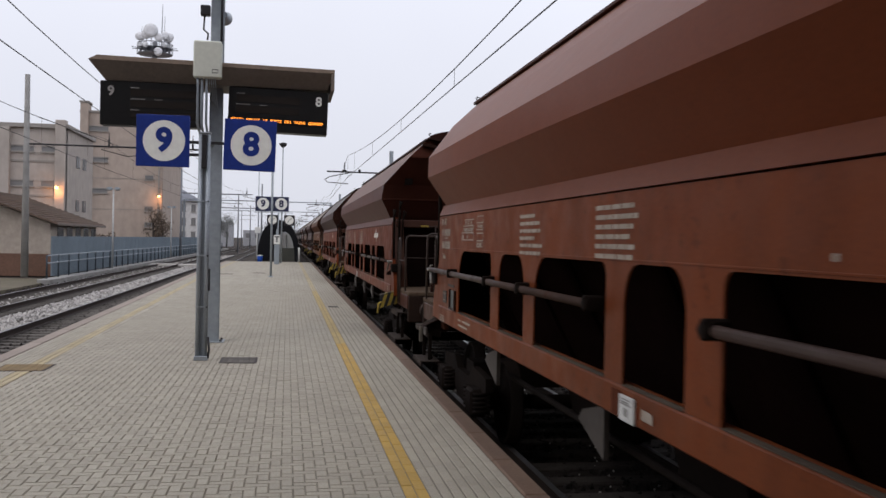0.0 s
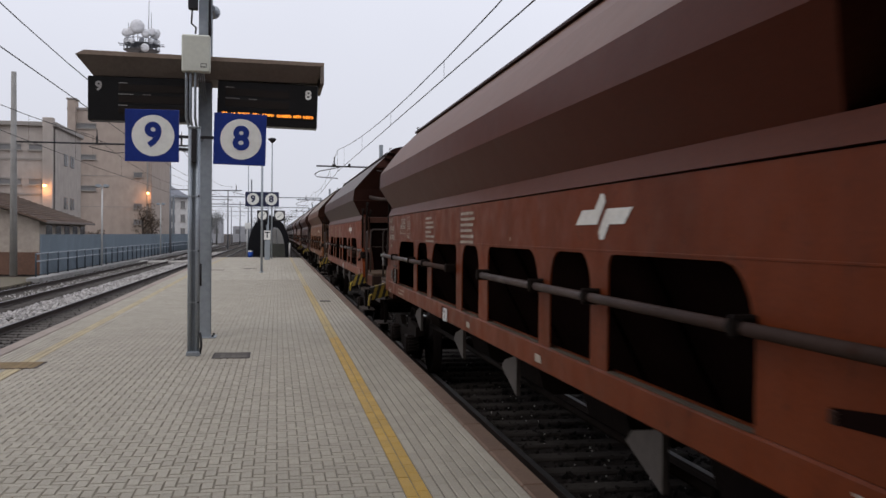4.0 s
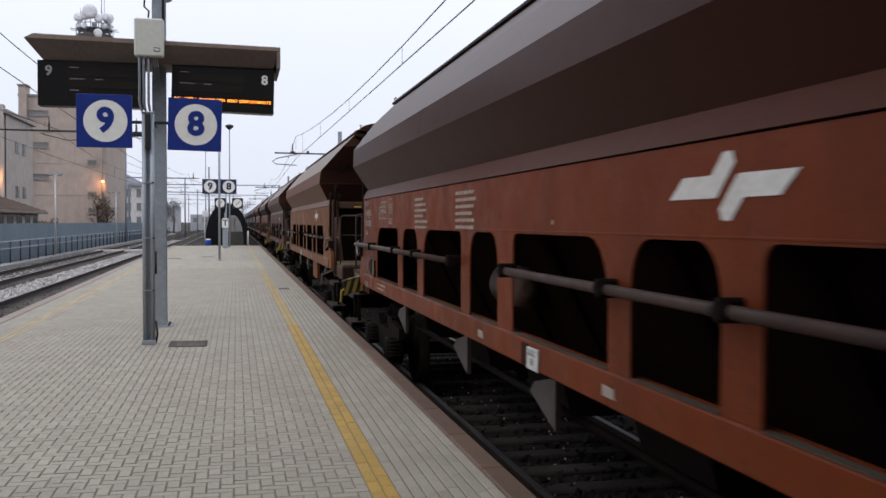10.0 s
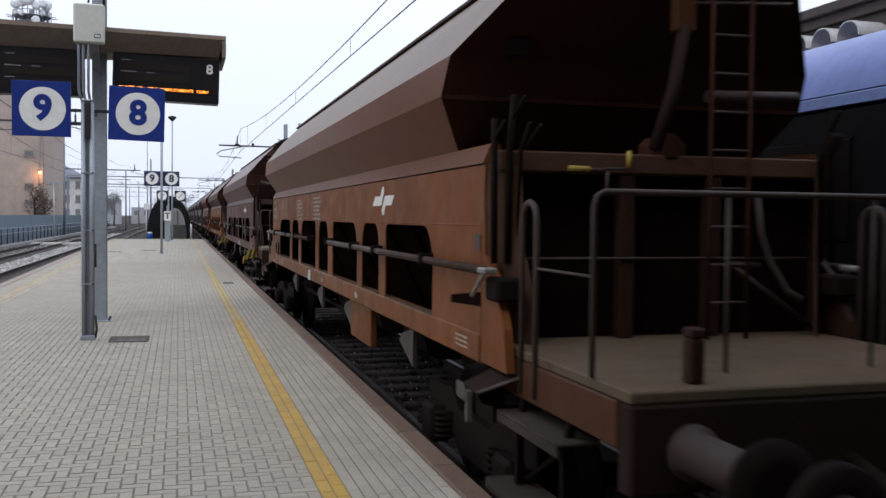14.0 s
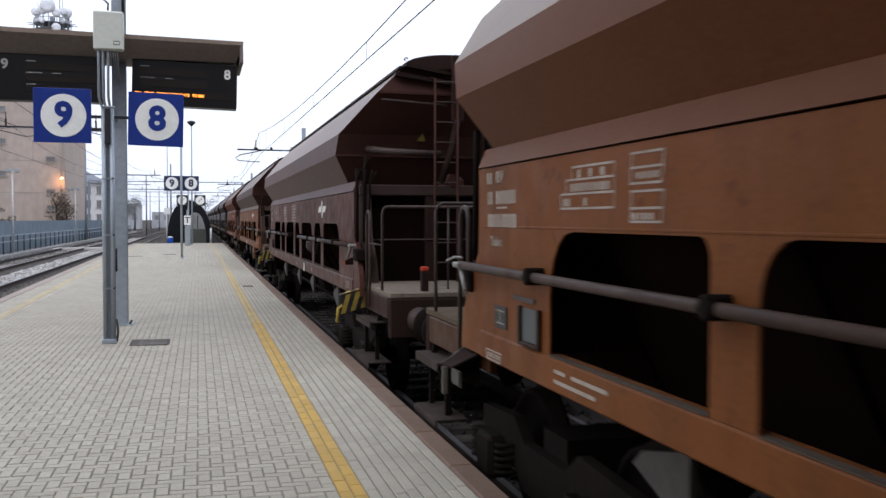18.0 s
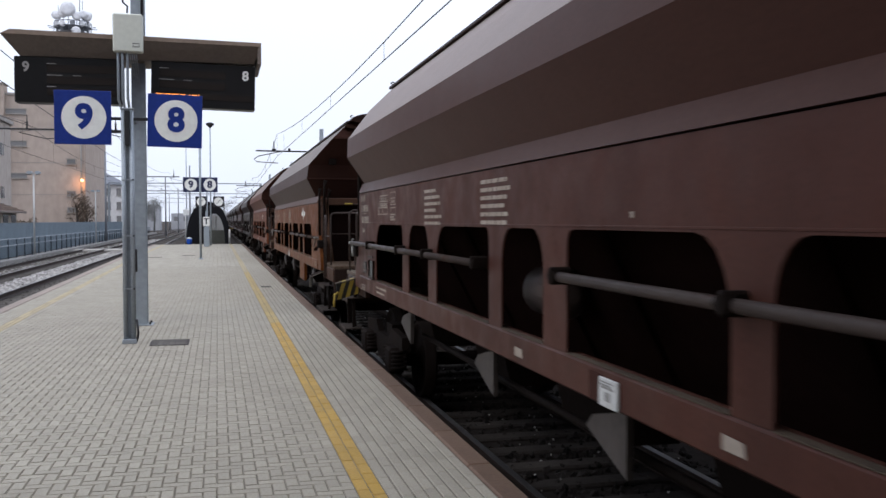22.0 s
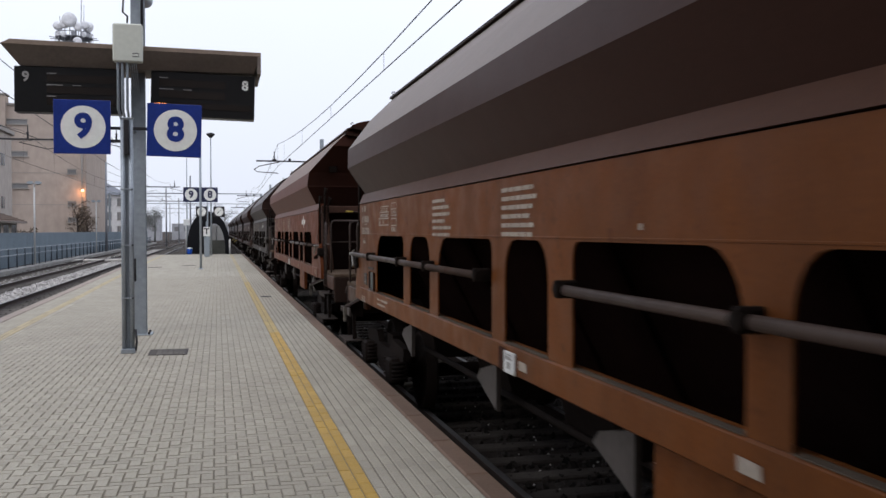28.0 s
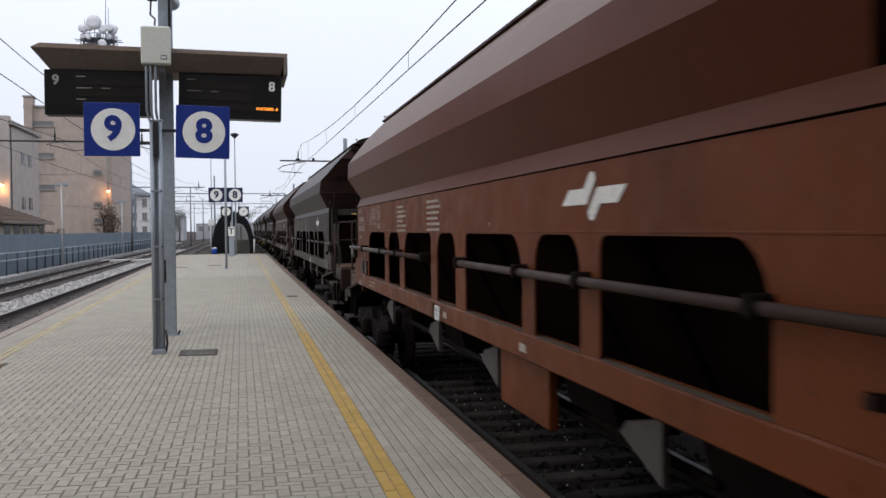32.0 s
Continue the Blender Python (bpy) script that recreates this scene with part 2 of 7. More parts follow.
FENCE_RAIL = surface("blue_grey_railing_paint", (0.055, 0.07, 0.085), (0.04, 0.052, 0.062), 0.5, 0.2, fine=15, coarse=1)
BEIGE = surface("beige_render", (0.47, 0.385, 0.325), (0.40, 0.325, 0.27), 0.9, fine=1.6, coarse=0.18, relief=0.05, stretch=(1, 1, 0.6))
WING_WALL = surface("grey_beige_render", (0.47, 0.415, 0.37), (0.39, 0.34, 0.30), 0.9, fine=1.8, coarse=0.2, relief=0.05, stretch=(1, 1, 0.6))
WHITE_WALL = surface("white_house_render", (0.68, 0.66, 0.64), (0.58, 0.56, 0.54), 0.9, fine=2, coarse=0.3, relief=0.05)
SLATE = surface("blue_grey_roof_tile", (0.22, 0.23, 0.26), (0.16, 0.17, 0.19), 0.8, fine=5, coarse=0.6, relief=0.1)
PALE_POLE = surface("pale_lamp_pole", (0.55, 0.54, 0.52), (0.45, 0.44, 0.43), 0.5, 0.2, fine=12, coarse=1, relief=0.03)
PALE_RAIL = surface("galvanised_rail_tube", (0.42, 0.45, 0.48), (0.32, 0.35, 0.38), 0.4, 0.5, fine=20, coarse=2, relief=0.03)
PALE_WALL = surface("pale_grey_render", (0.53, 0.50, 0.46), (0.43, 0.40, 0.36), 0.9, fine=3, coarse=0.25, relief=0.1, stretch=(1, 1, 0.45))
CREAM_WALL = surface("cream_plaster", (0.46, 0.39, 0.325), (0.34, 0.285, 0.235), 0.9, fine=4, coarse=0.5, relief=0.12)
BRICK_WALL = surface("brown_brick_plinth", (0.20, 0.11, 0.075), (0.12, 0.07, 0.05), 0.9, fine=9, coarse=0.8, relief=0.4)
ROOF_TILE = surface("weathered_clay_tile", (0.17, 0.115, 0.085), (0.10, 0.072, 0.056), 0.9, fine=8, coarse=0.6, relief=0.5, spread=0.15)
POST_STEEL = surface("blue_grey_post_steel", (0.37, 0.405, 0.44), (0.29, 0.32, 0.35), 0.45, 0.35, fine=40, coarse=2, relief=0.08)
CHANNEL_STEEL = surface("shaded_channel_steel", (0.23, 0.255, 0.28), (0.18, 0.20, 0.22), 0.55, 0.2, fine=30, coarse=2, relief=0.05)
YELLOW_MID = surface("mid_stretch_yellow_paver", (0.47, 0.345, 0.135), (0.42, 0.325, 0.175), 0.75, fine=50, coarse=2.0, relief=0.3, spread=0.1)
# pane colour lifted to hold the haze of distance
HAZY_PANE = plain("hazed_window_pane", (0.20, 0.195, 0.19), 0.4)
DISH_WHITE = surface("white_dish_radome", (0.80, 0.80, 0.81), (0.70, 0.70, 0.72), 0.6, fine=4, coarse=0.5, relief=0)
# far foliage paled in its colour for haze
FAR_FOLIAGE = surface("hazed_far_foliage", (0.17, 0.175, 0.16), (0.12, 0.125, 0.115), 0.9, fine=6, coarse=0.8, relief=0.2, spread=0.3)
WINDOW_DARK = plain("dark_window_glass", (0.035, 0.035, 0.036), 0.25)
WINDOW_TRIM = plain("grey_window_trim", (0.33, 0.30, 0.27), 0.7)
FOLIAGE = surface("dusky_foliage", (0.15, 0.112, 0.082), (0.10, 0.074, 0.054), 0.9, fine=6, coarse=0.8, relief=0.3, spread=0.4)
BARK = surface("dark_bark", (0.07, 0.055, 0.045), (0.04, 0.03, 0.026), 0.95, fine=15, coarse=2, relief=0.5)
# far walls and steel carry distance haze in their base colours
HAZE_WALL = surface("hazed_grey_wall", (0.42, 0.42, 0.43), (0.34, 0.34, 0.36), 0.9, fine=1, coarse=0.1, relief=0)
HAZE_STEEL = surface("hazed_far_steel", (0.24, 0.25, 0.27), (0.19, 0.20, 0.22), 0.7, 0.1, fine=6, coarse=0.8, relief=0)
WIRE = plain("dark_copper_wire", (0.05, 0.045, 0.042), 0.6, 0.4)
BODY_PAINT = wagon_paint("wagon_body_paint", 0.48, 0.38, 0.05, coat=0.4)
HOPPER_PAINT = wagon_paint("wagon_hopper_paint", 0.6, 0.08, 0.03, 0.0, 0.4, 0.12, 0.55)
UNDER = surface("near_black_metal", (0.0138, 0.0092, 0.0072), (0.006, 0.0045, 0.0038), 0.8, 0.0, fine=18, coarse=2, relief=0.6, spec=0.05)
# near-black colour that paints the shade inside the wagons
INSIDE = surface("shaded_hopper_inside", (0.012, 0.006, 0.005), (0.007, 0.004, 0.0035), 0.95, fine=12, coarse=1.5, relief=0.3, spec=0.0)
END_PAINT = wagon_paint("wagon_end_paint", 0.7, 0.3, 0.03)
BRIGHT = surface("worn_bright_steel", (0.27, 0.255, 0.23), (0.13, 0.12, 0.105), 0.45, 0.4, fine=20, coarse=6, relief=0.05)
DARK_TEAL = surface("dark_gauge_panel", (0.020, 0.020, 0.018), (0.013, 0.013, 0.012), 0.5, fine=20, coarse=3, relief=0.05)
POCKET = surface("waybill_pocket", (0.075, 0.085, 0.083), (0.05, 0.057, 0.056), 0.35, fine=20, coarse=4, relief=0.05)
DUSTY_ARM = surface("dusty_pale_steel", (0.13, 0.115, 0.095), (0.07, 0.06, 0.05), 0.7, 0.1, fine=20, coarse=5, relief=0.1)
TREAD = surface("dusty_footboard", (0.062, 0.047, 0.038), (0.024, 0.018, 0.015), 0.85, 0.0, fine=20, coarse=2.5, relief=0.3, spec=0.1)
DECK = surface("dusty_deck_plate", (0.086, 0.062, 0.040), (0.040, 0.028, 0.019), 0.85, 0.0, fine=25, coarse=1.5, relief=0.3)
GREASY = surface("worn_tube_steel", (0.062, 0.041, 0.033), (0.030, 0.020, 0.017), 0.6, 0.15, fine=20, coarse=3, relief=0.15)
CHUTE = surface("grey_worn_chute", (0.095, 0.08, 0.072), (0.045, 0.037, 0.033), 0.6, 0.3, fine=15, coarse=2, relief=0.2)
LETTER = surface("chalky_white_lettering", (0.40, 0.345, 0.285), (0.23, 0.18, 0.14), 0.8, fine=60, coarse=6, relief=0)
LOGO_WHITE = surface("white_emblem_paint", (0.70, 0.68, 0.62), (0.58, 0.55, 0.50), 0.6, fine=30, coarse=5, relief=0)
PLATE = surface("white_label_plate", (0.60, 0.60, 0.58), (0.45, 0.45, 0.43), 0.4, fine=30, coarse=8, relief=0)
HAZ_YELLOW = surface("hazard_yellow", (0.45, 0.32, 0.05), (0.28, 0.20, 0.05), 0.6, fine=30, coarse=5)
HAZ_BLACK = plain("hazard_black", (0.02, 0.02, 0.02), 0.6)
COACH_ROOF = surface("blue_coach_roof", (0.16, 0.21, 0.46), (0.13, 0.17, 0.38), 0.4, 0.1, fine=8, coarse=0.6, relief=0.03)
COACH_SIDE = surface("dark_coach_side", (0.0045, 0.004, 0.0042), (0.003, 0.0027, 0.003), 0.6, 0.0, fine=12, coarse=1, relief=0.03, spec=0.06)
COACH_BAND = surface("blue_gutter_band", (0.15, 0.20, 0.40), (0.12, 0.16, 0.33), 0.45, fine=12, coarse=1, relief=0.03)
COACH_GLASS = surface("dark_coach_glass", (0.006, 0.005, 0.005), (0.004, 0.0035, 0.0035), 0.3, fine=5, coarse=0.5, relief=0, spec=0.12)
COACH_LIGHT = plain("fluorescent_strip", (1.0, 0.90, 0.60), 0.5, 0.0, 0.03)
CANOPY = surface("dark_brown_canopy_beam", (0.075, 0.06, 0.052), (0.05, 0.04, 0.035), 0.7, 0.1, fine=10, coarse=0.7, relief=0.1)
SKYLIGHT = surface("milky_barrel_rooflight", (0.62, 0.60, 0.57), (0.50, 0.48, 0.45), 0.4, fine=10, coarse=1, relief=0.02)
BIN_BLUE = surface("blue_bin_plastic", (0.02, 0.10, 0.50), (0.018, 0.08, 0.40), 0.45, fine=20, coarse=3, relief=0.05)
RUSTY_LID = surface("rust_brown_cover", (0.24, 0.165, 0.075), (0.15, 0.10, 0.05), 0.85, fine=30, coarse=4, relief=0.3, spread=0.1)
MARK_GREY = plain("pale_row_mark", (0.35, 0.33, 0.31), 0.5)


# ---- mesh helpers ----
class Shape:
    """Collects faces of one part."""

    def __init__(self):
        self.v, self.f, self.s = [], [], []

    def face(self, pts, smooth=False):
        k = len(self.v)
        self.v += [tuple(p) for p in pts]
        self.f.append(tuple(range(k, k + len(pts))))
        self.s.append(smooth)

    def box(self, x0, x1, y0, y1, z0, z1, c=0.0):
        """A box; c: chamfer of its edges."""
        lo, hi, k = (x0, y0, z0), (x1, y1, z1), len(self.v)
        mid = Vector(((x0 + x1) / 2, (y0 + y1) / 2, (z0 + z1) / 2))
        if c <= 0:
            cs = [(x, y, z) for x in (x0, x1) for y in (y0, y1) for z in (z0, z1)]
            self.v += cs
            quads = [(0, 1, 3, 2), (4, 6, 7, 5), (0, 4, 5, 1), (2, 3, 7, 6), (0, 2, 6, 4), (1, 5, 7, 3)]
            for q in quads:
                self.f.append(tuple(k + i for i in q))
                self.s.append(False)
            return self
        ids = {}
        for sx in (0, 1):
            for sy in (0, 1):
                for sz in (0, 1):
                    for a in range(3):
                        p = []
                        for b, sgn in enumerate((sx, sy, sz)):
                            full = (lo, hi)[sgn][b]
                            p.append(full if a == b else full + (c if sgn == 0 else -c))
                        ids[sx, sy, sz, a] = len(self.v)
                        self.v.append(tuple(p))
        faces = []
        for a in range(3):
            o = [b for b in range(3) if b != a]
            for sgn in (0, 1):
                q = []
                for u, w in ((0, 0), (1, 0), (1, 1), (0, 1)):
                    key = [0, 0, 0]
                    key[a], key[o[0]], key[o[1]] = sgn, u, w
                    q.append(ids[(*key, a)])
                faces.append(q)
        for a in range(3):
            o = [b for b in range(3) if b != a]
            for u in (0, 1):
                for w in (0, 1):
                    k0, k1 = [0, 0, 0], [0, 0, 0]
                    k0[o[0]], k0[o[1]], k1[o[0]], k1[o[1]], k1[a] = u, w, u, w, 1
                    faces.append([ids[(*k0, o[0])], ids[(*k1, o[0])], ids[(*k1, o[1])], ids[(*k0, o[1])]])
        for sx in (0, 1):
            for sy in (0, 1):
                for sz in (0, 1):
                    faces.append([ids[sx, sy, sz, a] for a in range(3)])
        for q in faces:
            p = [Vector(self.v[i]) for i in q]
            nrm = (p[1] - p[0]).cross(p[2] - p[0])
            if nrm.dot(p[0] - mid) < 0:
                q = q[::-1]
            self.f.append(tuple(q))
            self.s.append(False)
        return self

    def tube(self, pts, r, n=8, caps=True, r2=None):
        """A round bar along a line of points."""
        pts = [Vector(p) for p in pts]
        k, up = len(self.v), None
        for i, p in enumerate(pts):
            d = (pts[min(i + 1, len(pts) - 1)] - pts[max(i - 1, 0)]).normalized()
            if up is None:
                up = d.orthogonal().normalized()
            else:
                up = (up - d * up.dot(d)).normalized()
            side = d.cross(up)
            rr = r if r2 is None else r + (r2 - r) * i / (len(pts) - 1)
            for j in range(n):
                a = 2 * math.pi * j / n
                self.v.append(tuple(p + rr * (math.cos(a) * up + math.sin(a) * side)))
        for i in range(len(pts) - 1):
            for j in range(n):
                a, b = k + i * n + j, k + i * n + (j + 1) % n
                self.f.append((a, b, b + n, a + n))
                self.s.append(True)
        if caps:
            self.f.append(tuple(k + j for j in range(n))[::-1])
            self.f.append(tuple(k + (len(pts) - 1) * n + j for j in range(n)))
            self.s += [False, False]
        return self

    def prism(self, outline, axis, a, b):
        """A closed outline drawn out from a to b along an axis; the outline's pair is the two other axes in order."""
        def at(p, w):
            return {"x": (w, p[0], p[1]), "y": (p[0], w, p[1]), "z": (p[0], p[1], w)}[axis]
        k, n = len(self.v), len(outline)
        self.v += [at(p, a) for p in outline] + [at(p, b) for p in outline]
        area = sum(outline[i][0] * outline[(i + 1) % n][1] - outline[(i + 1) % n][0] * outline[i][1] for i in range(n))
        flip = (area > 0) != (axis == "y")
        if b < a:
            flip = not flip
        def add(q):
            self.f.append(tuple(q) if flip else tuple(q[::-1]))
            self.s.append(False)
        add([k + i for i in range(n)][::-1])
        add([k + n + i for i in range(n)])
        for i in range(n):
            j = (i + 1) % n
            add([k + i, k + j, k + n + j, k + n + i])
        return self

    def lathe(self, prof, centre, axis="z", n=20, smooth=True):
        """Rings (radius, height) turned about an axis."""
        k = len(self.v)
        for r, h in prof:
            for j in range(n):
                a = 2 * math.pi * j / n
                u, w = r * math.cos(a), r * math.sin(a)
                p = {"z": (u, w, h), "x": (h, u, w), "y": (w, h, u)}[axis]
                self.v.append(tuple(Vector(p) + Vector(centre)))
        for i in range(len(prof) - 1):
            for j in range(n):
                a, b = k + i * n + j, k + i * n + (j + 1) % n
                self.f.append((a, b, b + n, a + n))
                self.s.append(smooth)
        self.f.append(tuple(k + j for j in range(n))[::-1])
        self.f.append(tuple(k + (len(prof) - 1) * n + j for j in range(n)))
        self.s += [False, False]
        return self

    def mesh(self, name, material):
        me = bpy.data.meshes.new(name)
        me.from_pydata(self.v, [], self.f)
        me.polygons.foreach_set("use_smooth", self.s)
        me.materials.append(material)
        me.update()
        return me


def part(name, shape, material, parent, label="", at=None):
    """One mesh object under a thing or a part."""
    ob = new(name, shape.mesh(name, material) if isinstance(shape, Shape) else shape)
    ob.parent = parent
    if at:
        ob.location = at
    if label:
        ob["label"] = label
    return ob


def thing(name, label, category, at=(0, 0, 0), group="", kind="", turn=0.0):
    ob = new(name)
    ob.location = at
    ob.rotation_euler[2] = radians(turn)
    ob.empty_display_size = 0.2
    return tagged(ob, label, category, group, kind)


def letters(text, size, depth, material, bold=0.0, across="CENTER"):
    """A mesh of letters in the built-in font, flat in xy."""
    cu = bpy.data.curves.new("letters", "FONT")
    cu.body, cu.size, cu.extrude, cu.offset, cu.align_x, cu.align_y = text, size, depth / 2, bold, across, "CENTER"
    cu.resolution_u = 4
    ob = bpy.data.objects.new("letters", cu)
    scene.collection.objects.link(ob)
    bpy.context.view_layer.update()
    me = bpy.data.meshes.new_from_object(ob.evaluated_get(bpy.context.evaluated_depsgraph_get()))
    bpy.data.objects.remove(ob)
    bpy.data.curves.remove(cu)
    me.materials.clear()
    me.materials.append(material)
    return me


def arc(cx, cy, r, a0, a1, n):
    return [(cx + r * math.cos(radians(a0 + (a1 - a0) * i / n)), cy + r * math.sin(radians(a0 + (a1 - a0) * i / n))) for i in range(n + 1)]


RAIL_Z = -0.5        # top of the rails; the platform's surface is 0
TRACK_8, TRACK_9, TRACK_10, TRACK_7 = 3.15, -5.40, -9.05, 7.45
EDGE_R, FAR = 1.76, 420.0


def edge_left(y):
    return -3.70 - 0.012 * min(max(y, -20), 42)


# ---- ground, platform, tracks ----
g = Shape()
g.face([(-900, -300, -0.86), (900, -300, -0.86), (900, 2500, -0.86), (-900, 2500, -0.86)])
ground = tagged(new("ground", g.mesh("ground", GRAVEL)), "brown gravel ground between the tracks", "ground", kind="structure")

g = Shape()
g.box(-60, -11.3, 8, 50.5, -0.84, -0.66)
verge = tagged(new("grass_verge", g.mesh("grass_verge", GRASS)), "strip of dull grass beside the tracks", "grass", kind="structure")

platform = thing("platform", "station platform of grey herringbone pavers with yellow lines", "platform", kind="structure")
g = Shape()
cut = [-25, 0, 14, 42, 66.0]
for a, b in zip(cut, cut[1:]):
    la, lb = edge_left(a) + 0.20, edge_left(b) + 0.20
    top, low = -0.0075, -0.86
    r = EDGE_R - 0.165
    P = [(la, a), (r, a), (r, b), (lb, b)]
    g.face([(x, y, top) for x, y in P])
    g.face([(P[1][0], a, low), (P[2][0], b, low), (P[2][0], b, top), (P[1][0], a, top)])
    g.face([(P[3][0], b, low), (P[0][0], a, low), (P[0][0], a, top), (P[3][0], b, top)])
    if b == cut[-1]:
        g.face([(P[2][0], b, low), (P[3][0], b, low), (P[3][0], b, top), (P[2][0], b, top)])
part("platform_bed", g, JOINT, platform, "sandy bed under the pavers")
g = Shape()
for a, b in zip(cut, cut[1:]):
    g.box(EDGE_R - 0.12, EDGE_R - 0.05, a, b, -0.9, -0.12)
part("retaining_wall", g, CONCRETE, platform, "sooty concrete platform wall")
g = Shape()
for a, b in zip(cut, cut[1:]):
    xa, xb = edge_left(a) + 0.05, edge_left(b) + 0.05
    g.face([(xa, b and a, -0.9), (xa, a, -0.1), (xb, b, -0.1), (xb, b, -0.9)])
part("retaining_wall", g, CONCRETE, platform)

rng = random.Random(4)
W = 0.082                       # a paver's width; its length is twice that


def brick(sh, x0, x1, y0, y1, z, gap=0.0032, ch=0.004, end=None):
    """One paver with worn edges: top and chamfers."""
    end = gap if end is None else end
    x0, x1, y0, y1 = x0 + gap, x1 - gap, y0 + end, y1 - end
    k = len(sh.v)
    dz = rng.uniform(-0.0015, 0.0015)
    sh.v += [(x0, y0, z - 0.008), (x1, y0, z - 0.008), (x1, y1, z - 0.008), (x0, y1, z - 0.008),
             (x0 + ch, y0 + ch, z + dz), (x1 - ch, y0 + ch, z + dz), (x1 - ch, y1 - ch, z + dz), (x0 + ch, y1 - ch, z + dz)]
    for q in ((4, 5, 6, 7), (0, 1, 5, 4), (1, 2, 6, 5), (2, 3, 7, 6), (3, 0, 4, 7)):
        sh.f.append(tuple(k + i for i in q))
        sh.s.append(False)


YL, YR = 0.80, 0.965            # the yellow line by track 8
HX0, HX1 = -3.05, YL
rest = Shape()
near_tiles = []
ny0, ny1 = int(-8 / W), int(34 / W)
nx0, nx1 = 0, int((HX1 - HX0) / W)
for j in range(ny0, ny1):
    for i in range(nx0 - 1, nx1 + 1):
        c = (i - j) % 4
        x, y = HX0 + i * W, j * W
        if c == 0:
            b = (x, x + 2 * W, y, y + W)
        elif c == 3:
            b = (x, x + W, y, y + 2 * W)
        else:
            continue
        b = (max(b[0], HX0), min(b[1], HX1), b[2], b[3])
        if b[1] - b[0] < 0.03:
            continue
        if -0.85 < b[0] < 0.6 and 5.3 < y < 7.4 and len(near_tiles) < 290:
            near_tiles.append(b)
        else:
            brick(rest, *b, 0.0)
tagged(part("paver_field", rest, PAVER, platform, "herringbone field of grey pavers"), kind="stuff")

row = Shape()
nrow = 8
rw = (EDGE_R - 0.168 - YR) / nrow
for k in range(nrow):
    y = -8.0 - 0.06 * ((k * 3) % 4)
    while y < 40:
        brick(row, YR + k * rw, YR + (k + 1) * rw, y, y + 0.235, 0.0, 0.006, 0.005, 0.0015)
        y += 0.235
tagged(part("paver_rows", row, PAVER, platform, "long grey pavers laid along the edge"), kind="stuff")
# the line's colour steps paler with distance: yel, worn, then pale
yel, worn, pale = Shape(), Shape(), Shape()
for k in range(2):
    y = -8.0 - 0.11 * k
    while y < 66:
        brick(yel if y < 15 else worn if y < 30 else pale, YL + k * 0.0825, YL + (k + 1) * 0.0825, y, y + (0.235 if y < 40 else 1.0), 0.001, 0.003)
        y += 0.235 if y < 40 else 1.0
tagged(part("yellow_line", yel, YELLOW, platform, "worn yellow safety line of pavers"), kind="stuff")
tagged(part("yellow_line", worn, YELLOW_MID, platform, "middle stretch of the safety line, paler than the near one"), kind="stuff")
tagged(part("yellow_line", pale, YELLOW_PALE, platform, "far end of the safety line, the palest stretch"), kind="stuff")
yl = Shape()
lw = Shape()
y = -8.0
while y < 66:
    for k in range(2):
        a = edge_left(y) + 0.60 + 0.0825 * k
        brick(yl, a, a + 0.0825, y, y + 0.5, 0.001, 0.003)
    for k in range(6):
        a = edge_left(y) + 0.21 + 0.065 * k
        brick(lw, a, a + 0.065, y, y + 0.5, 0.0)
    a = edge_left(y) + 0.765
    if a < HX0 - 0.03:
        m = max(1, int((HX0 - a) / 0.085))
        for k in range(m):
            brick(lw, a + (HX0 - a) * k / m, a + (HX0 - a) * (k + 1) / m, y, y + 0.5, 0.0)
    y += 0.5
tagged(part("yellow_line", yl, YELLOW_PALE, platform, "faded yellow safety line of pavers"), kind="stuff")
tagged(part("paver_rows", lw, PAVER, platform), kind="stuff")
farp = Shape()
for y in range(34, 66):
    for k in range(24):
        x0, x1 = HX0, YL
        if y * 1.0 >= 34:
            brick(farp, x0 + (x1 - x0) * k / 24, x0 + (x1 - x0) * (k + 1) / 24, y, y + 1, 0.0, 0.003)
for y in range(40, 66):
    for k in range(nrow):
        brick(farp, YR + k * rw, YR + (k + 1) * rw, y, y + 1, 0.0, 0.003)
tagged(part("paver_field", farp, PAVER, platform), kind="stuff")


